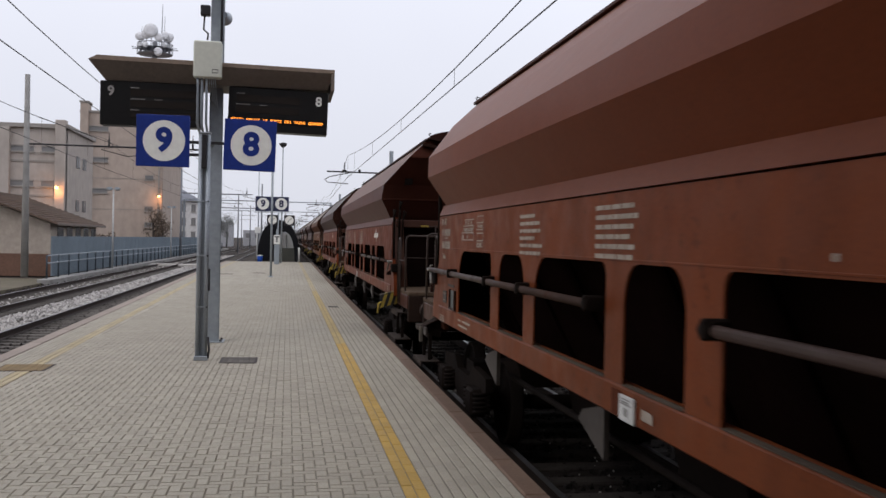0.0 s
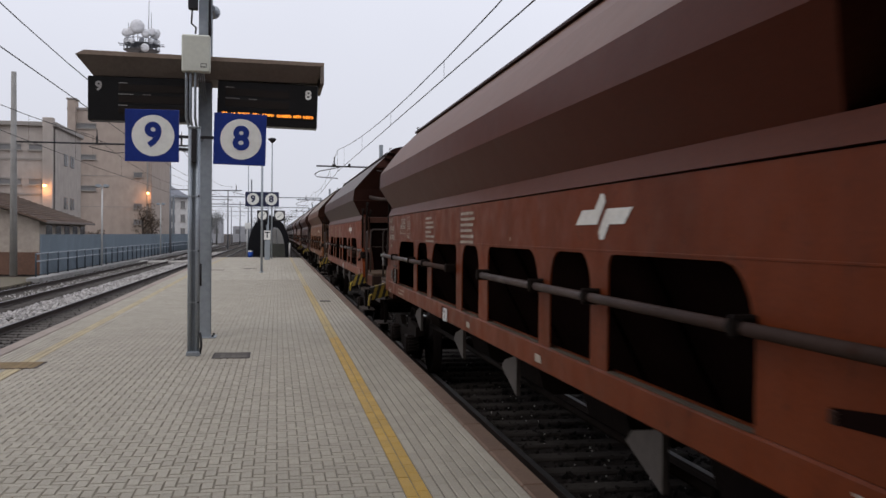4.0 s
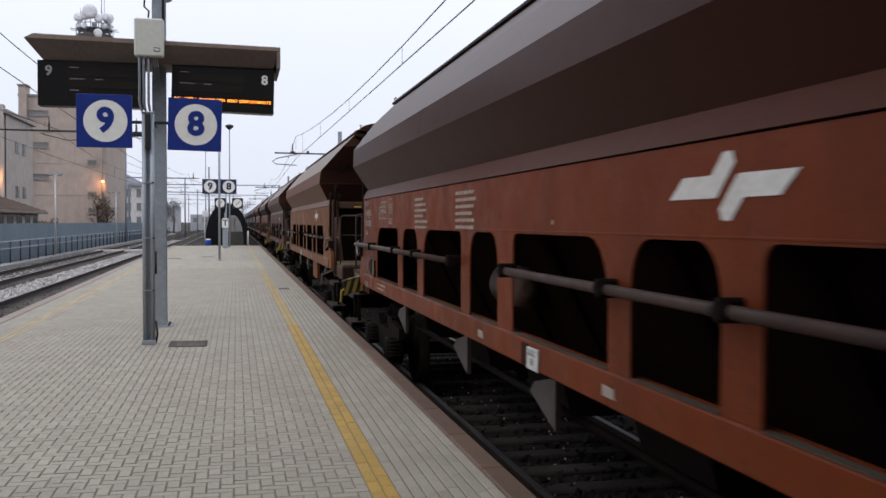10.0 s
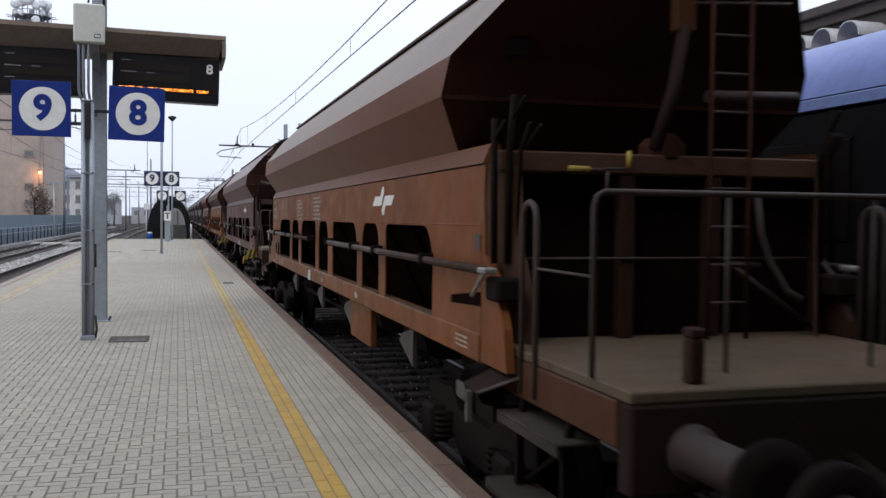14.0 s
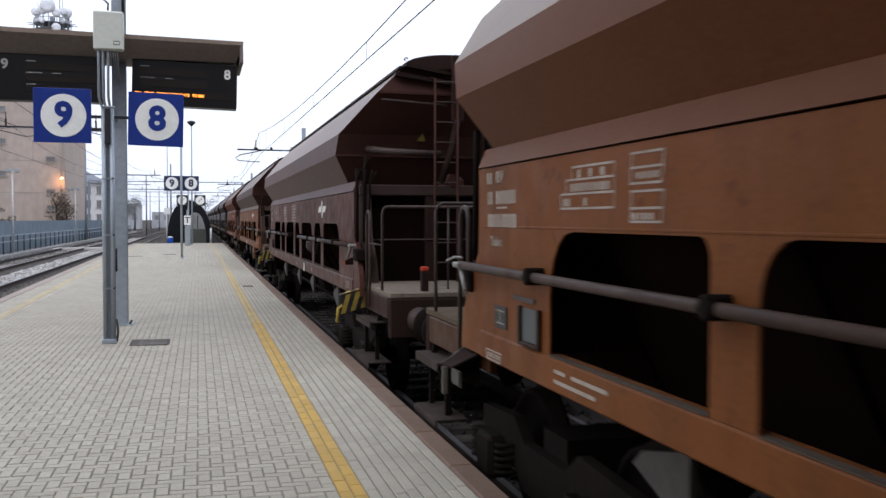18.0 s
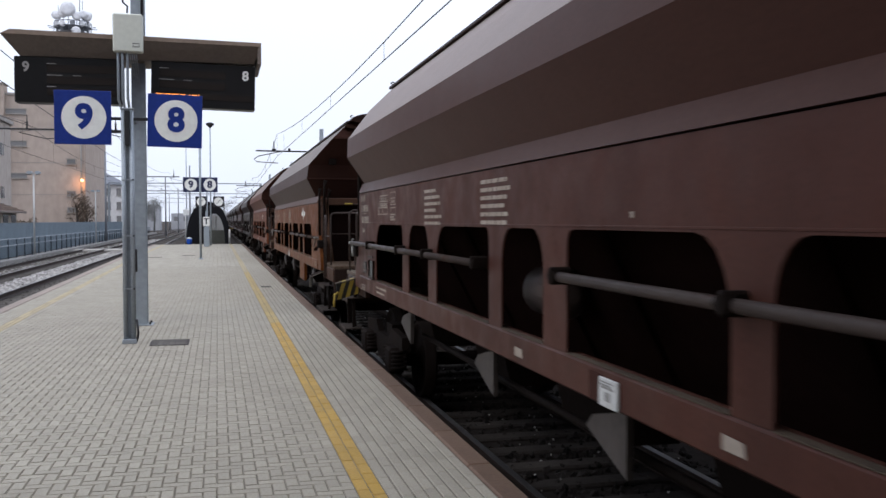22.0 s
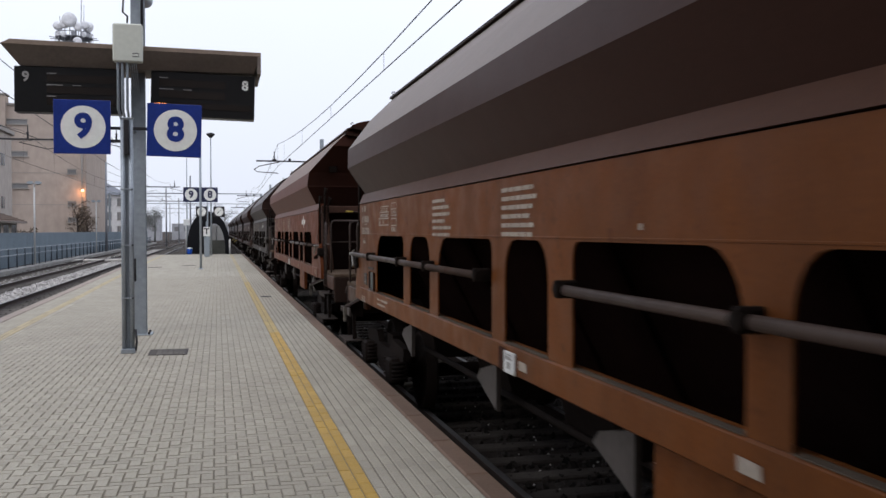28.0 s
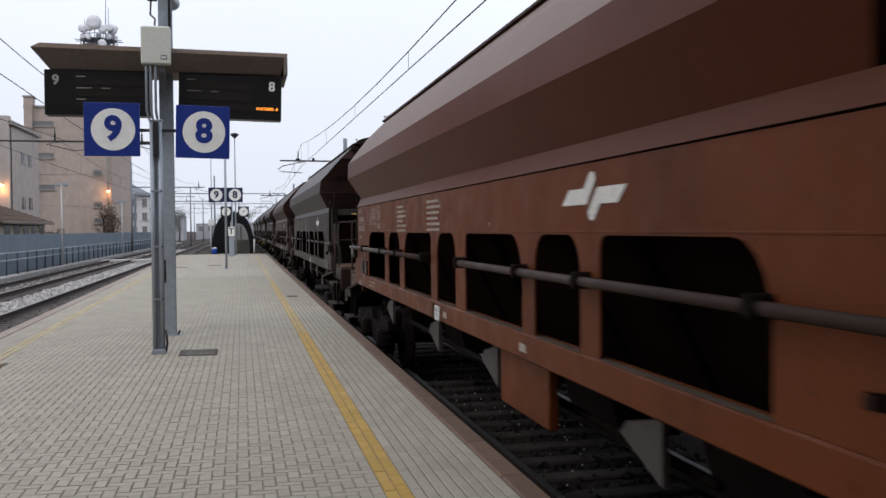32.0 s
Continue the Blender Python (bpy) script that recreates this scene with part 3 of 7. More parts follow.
def track(name, x, y0, y1, label, ties=SLEEPER, first=None):
    tr = thing(name, label, "railway track", (x, 0, 0), kind="structure")
    for s in (-1, 1):
        sh = Shape()
        prof = [(-0.065, -0.16), (0.065, -0.16), (0.065, -0.148), (0.012, -0.13), (0.012, -0.045), (0.034, -0.03), (0.034, -0.004), (-0.034, -0.004), (-0.034, -0.03), (-0.012, -0.045), (-0.012, -0.13), (-0.065, -0.148)]
        sh.prism([(s * 0.7525 + px, RAIL_Z + pz) for px, pz in prof], "y", y0, y1)
        rail = part("rail", sh, RAIL_RUST, tr, "rusty flat-bottomed rail")
        sh = Shape().box(s * 0.7525 - 0.03, s * 0.7525 + 0.03, y0, y1, RAIL_Z - 0.0035, RAIL_Z, 0.0)
        part("rail_head", sh, RAIL_TOP, rail, "polished running surface")
    sh = Shape()
    sh.box(-1.22, 1.22, -0.125, 0.125, RAIL_Z - 0.36, RAIL_Z - 0.162, 0.02)
    me = sh.mesh("sleeper", ties)
    y = y0 + 0.3
    many, count = Shape(), 0
    while y < min(y1, 150):
        if (first or 0) < y and count < 130:
            part("sleeper", me, None, tr, at=(0, y, 0))
            count += 1
        else:
            many.box(-1.22, 1.22, y - 0.125, y + 0.125, RAIL_Z - 0.36, RAIL_Z - 0.162)
        y += 0.6
    if many.f:
        tagged(part("sleepers", many, ties, tr), kind="stuff")
    return tr


bedshape = lambda x: [(x - 2.3, -0.86), (x - 1.7, -0.70), (x + 1.7, -0.70), (x + 2.3, -0.86)]
for name, x in (("ballast_bed_8", TRACK_8), ("ballast_bed_9", TRACK_9), ("ballast_bed_10", TRACK_10), ("ballast_bed_7", TRACK_7)):
    tagged(new(name, Shape().prism(bedshape(x), "y", -25, FAR).mesh(name, DARKER_BED if x == TRACK_8 else GRAVEL)), "dirty ballast bed under a track", "ballast", kind="structure")
track("track_8", TRACK_8, -25, FAR, "running track beside the platform, darker sleepers and ballast", DARKER_SLEEPER, first=2)
track("track_9", TRACK_9, -25, FAR, "running track along the far platform edge", first=12)
track("track_10", TRACK_10, -25, FAR, "second running track with rusty rails", first=18)
track("track_7", TRACK_7, -25, 200, "track under the parked blue coach", first=0)


crossing = thing("foot_crossing", "pale concrete boards of a foot crossing over the tracks", "foot crossing", (0, 0, 0), kind="structure")
for a, b in ((-10.35, -9.90), (-9.70, -8.40), (-8.20, -6.25), (-6.05, -4.75)):
    for k in range(2):
        part("crossing_board", Shape().box(a, b, 73.2 + 1.05 * k, 74.23 + 1.05 * k, RAIL_Z - 0.15, RAIL_Z - 0.006, 0.012), PALE_WALL, crossing)


def stones(name, x0, x1, y0, y1, count, z, material, label, seed, size=(0.025, 0.05)):
    """Loose ballast: squashed, uneven eight-sided stones."""
    r = random.Random(seed)
    sh = Shape()
    base = [(1, 0, 0), (-1, 0, 0), (0, 1, 0), (0, -1, 0), (0, 0, 1), (0, 0, -1)]
    tri = [(0, 2, 4), (2, 1, 4), (1, 3, 4), (3, 0, 4), (2, 0, 5), (1, 2, 5), (3, 1, 5), (0, 3, 5)]
    for _ in range(count):
        y = y0 + (y1 - y0) * r.random() ** 1.5
        c = Vector((r.uniform(x0, x1), y, z + r.uniform(-0.02, 0.03)))
        rot = Euler((r.uniform(0, 3), r.uniform(0, 3), r.uniform(0, 3))).to_matrix()
        s, k = r.uniform(*size), len(sh.v)
        for b in base:
            sh.v.append(tuple(c + rot @ (Vector(b) * s * r.uniform(0.65, 1.25))))
        for t in tri:
            sh.f.append(tuple(k + i for i in t))
            sh.s.append(False)
    return tagged(new(name, sh.mesh(name, material)), label, "ballast", kind="stuff")


stones("ballast_stones", 1.80, 4.5, 3, 40, 9000, -0.70, DARKER_STONE, "near-black ballast stones between the rails", 1)
# pale chips stand in for glints and litter on the stones
stones("pale_chips", 1.82, 4.3, 3, 30, 420, -0.672, STONE_PALE, "small pale chips set as glinting specks on dark ballast", 11, (0.010, 0.020))
stones("pale_ballast", -7.70, -6.60, 12, 120, 8500, -0.70, STONE_PALE, "pale fresh limestone ballast between two tracks", 2, (0.035, 0.075))
stones("pale_ballast", -9.7, -8.3, 25, 130, 2600, -0.70, STONE_PALE, "pale ballast between rusty rails", 3, (0.03, 0.065))
stones("ballast_stones", -6.1, -4.6, 10, 60, 3500, -0.70, STONE_DARK, "dark ballast stones between the rails", 5, (0.03, 0.05))
stones("ballast_stones", -11.4, -9.8, 20, 90, 2500, -0.73, STONE_DARK, "dark ballast stones beside the track", 6, (0.03, 0.055))


# ---- hopper wagons ----
WIDER = 0.894                  # from the drawn half width to the true one
CODES = {}
HALF, LEN = 1.42, 19.19
WIN = [(-5.66, -3.95, 0.28, 0.08), (-3.65, -2.78, 0.2, 0.2), (-2.50, -0.80, 0.28, 0.08), (-0.42, 0.42, 0.2, 0.2),
       (0.72, 2.36, 0.08, 0.28), (2.68, 3.58, 0.2, 0.2), (3.90, 5.57, 0.08, 0.30)]
SILL0, SILL1, WTOP, LEDGE = 1.19, 1.38, 2.07, 2.478


def side_panel(s):
    """The pierced side wall: upper plate, posts, sill beam and rounded window corners."""
    sh = Shape()
    xo, xi = s * HALF, s * (HALF - 0.014)

    def plate(pts):
        sh.prism(pts, "x", min(xo, xi), max(xo, xi))
    e = 6.86
    plate([(-e - 0.04, WTOP), (e + 0.04, WTOP), (e + 0.06, LEDGE), (-e - 0.06, LEDGE)])
    ys = [-e] + [v for w in WIN for v in w[:2]] + [e]
    for k in range(0, len(ys), 2):
        plate([(ys[k], SILL1), (ys[k + 1], SILL1), (ys[k + 1], WTOP), (ys[k], WTOP)])
    for a, b, ra, rb in WIN:
        for edge, r, d in ((a, ra, 1), (b, rb, -1)):
            pts = [(edge, WTOP)] + [(edge + d * (r - r * math.sin(radians(t))), WTOP - r * 1.25 + r * 1.25 * math.cos(radians(t))) for t in (0, 18, 36, 54, 72, 90)]
            plate(pts if d < 0 else pts[::-1])
    x2 = s * (HALF + 0.012)
    sh.box(min(x2, s * (HALF - 0.12)), max(x2, s * (HALF - 0.12)), -e, e, SILL0, SILL1 - 0.002, 0.012)
    return sh


def ledge(s):
    """The slanted plate that closes the gap between side wall and hopper."""
    return Shape().prism([(s * x, z) for x, z in ((HALF + 0.012, 2.488), (1.372, 2.615), (1.30, 2.615), (1.30, 2.488))], "y", -6.9, 6.9)


# half widths and heights of the hopper's section, with the ends' places along the wagon
SECTION = [(1.358, 2.595, -6.15, 6.72), (1.60, 2.965, -6.42, 6.93), (1.568, 3.228, -6.54, 7.08), (1.096, 3.72, -7.00, 7.80), (0.716, 4.05, -6.90, 7.70)]


def hopper(rings, cross):
    """A strip of the hopper's shell between rings of the section, closed across one ring; the ends are open."""
    sh = Shape()
    for a, b in zip(rings, rings[1:]):
        for k in range(6):
            u, w = k / 6, (k + 1) / 6
            ya, yb = a[2] + (a[3] - a[2]) * u, a[2] + (a[3] - a[2]) * w
            yc, yd = b[2] + (b[3] - b[2]) * w, b[2] + (b[3] - b[2]) * u
            sh.face([(a[0], ya, a[1]), (a[0], yb, a[1]), (b[0], yc, b[1]), (b[0], yd, b[1])])
            sh.face([(-a[0], yb, a[1]), (-a[0], ya, a[1]), (-b[0], yd, b[1]), (-b[0], yc, b[1])])
    x, z, y0, y1 = rings[cross]
    for k in range(6):
        ya, yb = y0 + (y1 - y0) * k / 6, y0 + (y1 - y0) * (k + 1) / 6
        sh.face([(-x, ya, z), (-x, yb, z), (x, yb, z), (x, ya, z)])
    return sh


def end_wall(e):
    """The folded end sheet: undercut foot, upright middle, top leaning back."""
    sh = Shape()
    q = 2 if e < 0 else 3
    for a, b in zip(SECTION, SECTION[1:]):
        f = [(a[0], a[q], a[1]), (-a[0], a[q], a[1]), (-b[0], b[q], b[1]), (b[0], b[q], b[1])]
        sh.face(f[::-1] if e < 0 else f)
    for z in (2.965, 3.72):
        r = [p for p in SECTION if p[1] == z][0]
        sh.box(-r[0] + 0.02, r[0] - 0.02, r[q] - 0.012, r[q] + 0.012, z - 0.015, z + 0.015)
    return sh


def hopper_roof():
    sh = Shape()
    prof = [(x, 4.045 + 0.25 * z) for x, z in arc(0, 0, 0.735, 0, 180, 14)]
    sh.prism(prof, "y", -6.95, 7.74)
    for s in (-1, 1):
        sh.box(min(s * 0.716, s * 0.79), max(s * 0.716, s * 0.79), -6.96, 7.75, 4.025, 4.06, 0.006)
    return sh


def wagon_parts(root, hazards, mirror):
    """hazards: striped corner boards; mirror: +1 ladder past the channel, -1 the other way round."""
    kids = []

    def add(name, sh, m, parent=None, label="", colour=None, at=None):
        ob = part(name, sh, m, parent or root, label, at)
        if colour:
            ob["hue"] = colour
        kids.append(ob)
        return ob

    for s in (-1, 1):
        add("side_panel", side_panel(s), BODY_PAINT, None, "pierced steel side wall with seven openings", "body")
        add("weld_seam", Shape().box(min(s * (HALF + 0.0035), s * (HALF - 0.002)), max(s * (HALF + 0.0035), s * (HALF - 0.002)), -6.84, 6.84, WTOP + 0.012, WTOP + 0.024, 0.002), BODY_PAINT, None, "weld seam over the openings", "body")
        add("ledge", ledge(s), HOPPER_PAINT, None, "slanted closing plate", "ledge")
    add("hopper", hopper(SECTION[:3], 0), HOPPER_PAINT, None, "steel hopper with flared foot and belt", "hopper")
    add("hopper_shoulder", hopper(SECTION[2:], -1), HOPPER_PAINT, None, "inclined hopper shoulders, dust and sky sheen in their paint", "shoulder")
    for e in (-1, 1):
        add("end_wall", end_wall(e), END_PAINT, None, "folded end sheet in a tint of its own", "end")
    add("roof", hopper_roof(), HOPPER_PAINT, None, "dark sooty rolling roof", "roof")
    # inner slopes and partitions seen through the openings, their shade painted near-black
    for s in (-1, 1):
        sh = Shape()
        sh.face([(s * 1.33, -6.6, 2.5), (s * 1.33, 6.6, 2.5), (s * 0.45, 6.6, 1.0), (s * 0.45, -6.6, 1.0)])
        add("inner_slope", sh, INSIDE, None, "discharge slope inside the wagon, blackened for its shade")
    add("centre_sill", Shape().box(-0.45, 0.45, -8.6, 8.6, 0.95, 1.2), UNDER, None, "near-black centre sill")
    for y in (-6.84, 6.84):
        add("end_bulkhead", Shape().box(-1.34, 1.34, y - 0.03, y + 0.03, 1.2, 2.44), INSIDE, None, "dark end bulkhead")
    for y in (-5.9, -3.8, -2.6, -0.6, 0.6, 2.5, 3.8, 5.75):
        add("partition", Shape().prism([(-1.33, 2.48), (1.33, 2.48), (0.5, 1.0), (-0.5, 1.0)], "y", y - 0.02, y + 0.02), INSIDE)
    for y in (0.30,) if hazards and mirror < 0 else ():
        sh = Shape().lathe([(0.05, -0.22), (0.14, -0.18), (0.17, -0.10), (0.17, 0.38), (0.135, 0.46), (0.05, 0.50)], (-0.98, y, 1.62), "y", 20)
        tank = add("air_tank", sh, BODY_PAINT, None, "cylindrical air tank behind the openings", "tank")
        add("tank_plate", Shape().box(-1.175, -1.158, y - 0.10, y + 0.02, 1.60, 1.68, 0.003), BODY_PAINT, tank, "small nameplate", "tank")
    # side pipe in two lengths, with clamps
    for s in (-1, 1):
        for a, b in ((-7.15, -0.78), (0.78, 7.15)):
            sh = Shape().tube([(s * 1.50, a, 1.81), (s * 1.50, b, 1.81)], 0.029, 10)
            pipe = add("side_pipe", sh, BODY_PAINT, None, "long worn actuating tube along the side", "pipe")
            for y in ((-5.65, -3.8, -2.6, -0.82) if a < 0 else (0.82, 2.52, 3.77, 5.68)):
                sh = Shape().box(min(s * 1.40, s * 1.545), max(s * 1.40, s * 1.545), y - 0.028, y + 0.028, 1.765, 1.862, 0.012)
                sh.tube([(s * 1.50, y - 0.055, 1.81), (s * 1.50, y + 0.055, 1.81)], 0.04, 8)
                add("clamp", sh, UNDER, pipe, "black clamp bracket")
    # frame: end decks, headstocks, posts
    for e in (-1, 1):
        add("end_deck", Shape().box(-1.33, 1.33, min(e * 6.9, e * 8.79), max(e * 6.9, e * 8.79), 1.29, 1.35, 0.01), END_PAINT, None, "dusty steel end deck", "plate")
        # beam coloured dark for the shade on its front face
        add("headstock", Shape().box(-1.33, 1.33, min(e * 8.67, e * 8.80), max(e * 8.67, e * 8.80), 0.86, 1.288, 0.015), END_PAINT, None, "buffer beam with its shaded front painted dark", "soot")
        for s in (-1, 1):
            add("deck_side", Shape().box(min(s * 1.26, s * 1.335), max(s * 1.26, s * 1.335), min(e * 6.9, e * 8.66), max(e * 6.9, e * 8.66), 1.06, 1.288, 0.01), BODY_PAINT, None, "", "deck")
            buf = add("buffer", Shape().lathe([(0.135, 0.0), (0.135, 0.03), (0.105, 0.035), (0.105, 0.34), (0.095, 0.345), (0.095, 0.56)] if e > 0 else [(0.095, -0.56), (0.095, -0.345), (0.105, -0.34), (0.105, -0.035), (0.135, -0.03), (0.135, 0.0)], (s * 0.875, e * 8.805, 1.06), "y", 18), GREASY, None, "greasy buffer sleeve")
            add("buffer_head", Shape().lathe([(0.10, 0.56), (0.19, 0.565), (0.205, 0.60), (0.205, 0.625), (0.12, 0.655)] if e > 0 else [(0.12, -0.655), (0.205, -0.625), (0.205, -0.60), (0.19, -0.565), (0.10, -0.56)], (s * 0.875, e * 8.805, 1.06), "y", 22), UNDER, buf, "round buffer plate")
            post = Shape()
            post.prism([(e * 6.864, 1.20), (e * 7.36, 1.20), (e * 7.30, 1.46), (e * 7.12, 1.74), (e * 6.93, 1.90), (e * 6.905, 2.478), (e * 6.864, 2.478)], "x", min(s * 1.355, s * 1.418), max(s * 1.355, s * 1.418))
            # far-side plate takes the dark frame colour, its shade painted in
            add("corner_post", post, BODY_PAINT, None, "flared corner plate", "body" if s < 0 else "frame")
            ep = Shape()
            edge = [((1.415, 6.90), 2.485), ((1.22, 7.10), 2.47), ((1.20, 7.12), 1.95), ((1.15, 7.20), 1.62), ((1.13, 7.22), 1.352), ((1.33, 7.06), 1.352), ((1.37, 6.98), 1.64), ((1.415, 6.90), 1.90)]
            front = [Vector((s * q[0], e * q[1], z)) for q, z in edge]
            front = front if s * e < 0 else front[::-1]
            behind = [q - Vector((s * 0.006, -e * -0.010, 0)) for q in front]
            ep.face(front)
            ep.face(behind[::-1])
            for i in range(8):
                ep.face([front[i], behind[i], behind[(i + 1) % 8], front[(i + 1) % 8]])
            add("end_plate", ep, BODY_PAINT, None, "dusty folded end plate", "dusty")
            add("end_post", Shape().box(min(s * 0.30, s * 0.42), max(s * 0.30, s * 0.42), e * 7.0 - 0.05, e * 7.0 + 0.05, 1.352, 2.428, 0.01), BODY_PAINT, None, "", "frame")
            # lower step frame and treads under the deck corner
            for x0, x1, y0, y1, z in ((1.18, 1.46, 7.30, 8.22, 0.98), (1.20, 1.50, 7.20, 8.30, 0.54)) if e < 0 else ((1.18, 1.46, 7.95, 8.70, 0.98), (1.20, 1.50, 7.85, 8.60, 0.54)):
                st = Shape().box(min(s * x0, s * x1), max(s * x0, s * x1), min(e * y0, e * y1), max(e * y0, e * y1), z - 0.016, z, 0.004)
                st.box(min(s * x1, s * (x1 - 0.02)), max(s * x1, s * (x1 - 0.02)), min(e * y0, e * y1), max(e * y0, e * y1), z - 0.07, z - 0.017, 0.004)
                add("footboard", st, TREAD, None, "dusty worn footboard under the deck")
            for y in (7.40, 8.08) if e < 0 else (8.02, 8.55):
                add("step_hanger", Shape().prism([(s * 1.27, 1.06), (s * 1.32, 1.06), (s * 1.36, 0.90), (s * 1.36, 0.50), (s * 1.31, 0.50), (s * 1.31, 0.88)], "y", e * y - 0.02, e * y + 0.02), UNDER, None, "dark step hanger")
            add("step_stay", Shape().tube([(s * 1.30, e * (7.40 if e < 0 else 8.02), 0.56), (s * 1.30, e * (8.06 if e < 0 else 8.53), 0.92)], 0.014, 6), UNDER, None, "")
            if hazards:
                yn = -7.36 if e < 0 else 7.52
                A, B = Vector((s * 1.70, yn - 0.05, -0.06)), Vector((s * 1.25, yn + 0.08, 0.035))
                out = Vector((B.y - A.y, A.x - B.x, 0)).normalized()   # towards the wagon's end
                out = out if out.y < 0 else -out
                cb, back = Shape(), -out * 0.012
                ring = [A + Vector((0, 0, 1.05)), B + Vector((0, 0, 1.05)), B + Vector((0, 0, 1.27)), A + Vector((0, 0, 1.27))]
                cb.face(ring)
                cb.face([q + back for q in ring[::-1]])
                for q, w in zip(ring, ring[1:] + ring[:1]):
                    cb.face([q, q + back, w + back, w])
                hz = add("corner_board", cb, HAZ_BLACK, None, "black and yellow striped corner board")
                bt = Shape()
                rim = [A + Vector((0, 0.003, 1.274)), B + Vector((0, 0.003, 1.274)), B + Vector((0, 0.20, 1.276)), A + Vector((0, 0.16, 1.276))]
                bt.face(rim)
                bt.face([q + Vector((0, 0, 0.01)) for q in rim[::-1]])
                add("board_top", bt, DECK, hz, "dusty folded top edge")
                for k in range(3):
                    u = 0.02 + 0.315 * k
                    at = lambda w, z: tuple(A.lerp(B, w) + out * 0.004 + Vector((0, 0, z)))
                    ps = Shape()
                    ps.face([at(u - 0.01, 1.052), at(u + 0.15, 1.052), at(u + 0.33, 1.268), at(u + 0.17, 1.268)])
                    add("stripe", ps, HAZ_YELLOW, hz, "yellow hazard stripe")
                    lift = lambda w, d: tuple(A.lerp(B, w) + Vector((0, d + 0.004, 1.2895)))
                    ps = Shape()
                    ps.face([lift(u + 0.17, 0.0), lift(u + 0.33, 0.0), lift(u + 0.36, 0.13), lift(u + 0.20, 0.13)])
                    add("stripe", ps, HAZ_YELLOW, hz, "dusty yellow stripe")
                add("board_arm", Shape().box(min(s * 1.28, s * 1.50), max(s * 1.28, s * 1.50), yn + 0.06, yn + 0.11, 1.06, 1.20, 0.005), UNDER, hz)
                add("tail_lever", Shape().tube([(s * 1.67, yn - 0.05, 1.10), (s * 1.725, yn - 0.06, 1.07), (s * 1.74, yn - 0.06, 0.90)], 0.022, 6), HAZ_YELLOW, None, "yellow lever end")
            else:
                tr = Shape()
                rim = [Vector((s * 1.60, e * 7.02, 1.10)), Vector((s * 1.60, e * 7.30, 1.08)), Vector((s * 1.30, e * 7.44, 1.20)), Vector((s * 1.30, e * 7.02, 1.22))]
                rim = rim if s * e < 0 else rim[::-1]
                low = [q - Vector((0, 0, 0.014)) for q in rim]
                tr.face(rim)
                tr.face(low[::-1])
                for i in range(4):
                    tr.face([rim[i], low[i], low[(i + 1) % 4], rim[(i + 1) % 4]])
                tray = add("corner_tray", tr, END_PAINT, None, "dark folded tray at the deck corner", "soot")
                add("tray_lip", Shape().tube([(s * 1.60, e * 7.305, 1.085), (s * 1.30, e * 7.445, 1.205)], 0.009, 6), DUSTY_ARM, tray, "bright worn lip")
                add("tray_bracket", Shape().prism([(s * 1.34, 1.19), (s * 1.57, 1.075), (s * 1.50, 0.98), (s * 1.34, 0.94)], "y", min(e * 7.10, e * 7.13), max(e * 7.10, e * 7.13)), UNDER, tray)
                add("release_tag", Shape().box(min(s * 1.59, s * 1.64), max(s * 1.59, s * 1.64), min(e * 7.16, e * 7.19), max(e * 7.16, e * 7.19), 0.88, 1.08, 0.008), DUSTY_ARM, None, "small dusty release tag")
                add("side_flap", Shape().prism([(s * 1.60, 1.09), (s * 1.60, 0.99), (s * 1.575, 0.97), (s * 1.575, 1.085)], "y", min(e * 6.86, e * 7.04), max(e * 6.86, e * 7.04)), CHUTE, tray)
        add("cross_beam", Shape().box(-1.36, 1.36, e * 7.0 - 0.06, e * 7.0 + 0.06, 2.43, 2.565, 0.012), BODY_PAINT, None, "", "dusty")
        # shelf added to darken the gap under the hopper end
        add("end_shelf", Shape().box(-1.295, 1.295, min(e * 6.935, e * 5.5), max(e * 6.935, e * 5.5), 2.52, 2.56), INSIDE, None, "dark shelf added to fill the shade under the hopper end")
        # end wall fittings: ladder, centre channel, cross tube (the leading end)
        ye = -6.40 if e < 0 else 8.50
        if e < 0:
            yl = -6.62
            side = mirror
            lx = 0.175 if side > 0 else -0.30
            lad = Shape()
            for x in (lx, lx + 0.29):
                lad.tube([(x, yl, 1.29), (x, yl, 2.3), (x, yl, 4.02), (x, ye, 4.06)], 0.015, 6)
            add("ladder", lad, END_PAINT, None, "narrow steel ladder on the end wall", "end")
            rung = kids[-1]
            for z in [1.55 + 0.27 * k for k in range(10)]:
                yy = yl
                add("rung", Shape().tube([(lx, yy, z), (lx + 0.29, yy, z)], 0.010, 6), GREASY, rung)
            add("centre_channel", Shape().box(-0.06, 0.085, min(ye + e * 0.08, ye + e * 0.17), max(ye + e * 0.08, ye + e * 0.17), 3.46, 4.36, 0.012), BODY_PAINT, None, "upright channel over the end wall", "deck")
            add("hose", Shape().tube([(0.72, -7.06, 2.30), (0.74, -7.08, 2.05), (0.80, -7.12, 1.85), (0.92, -7.16, 1.66), (1.02, -7.2, 1.60)], 0.026, 8), GREASY, None, "hanging grey brake hose")
            add("stair_rail", Shape().tube([(0.76, -7.05, 1.83), (0.49, -7.05, 1.84), (0.56, -7.06, 1.80), (1.25, -7.10, 1.37)], 0.022, 6), GREASY, None, "bent stair handrail on the deck")
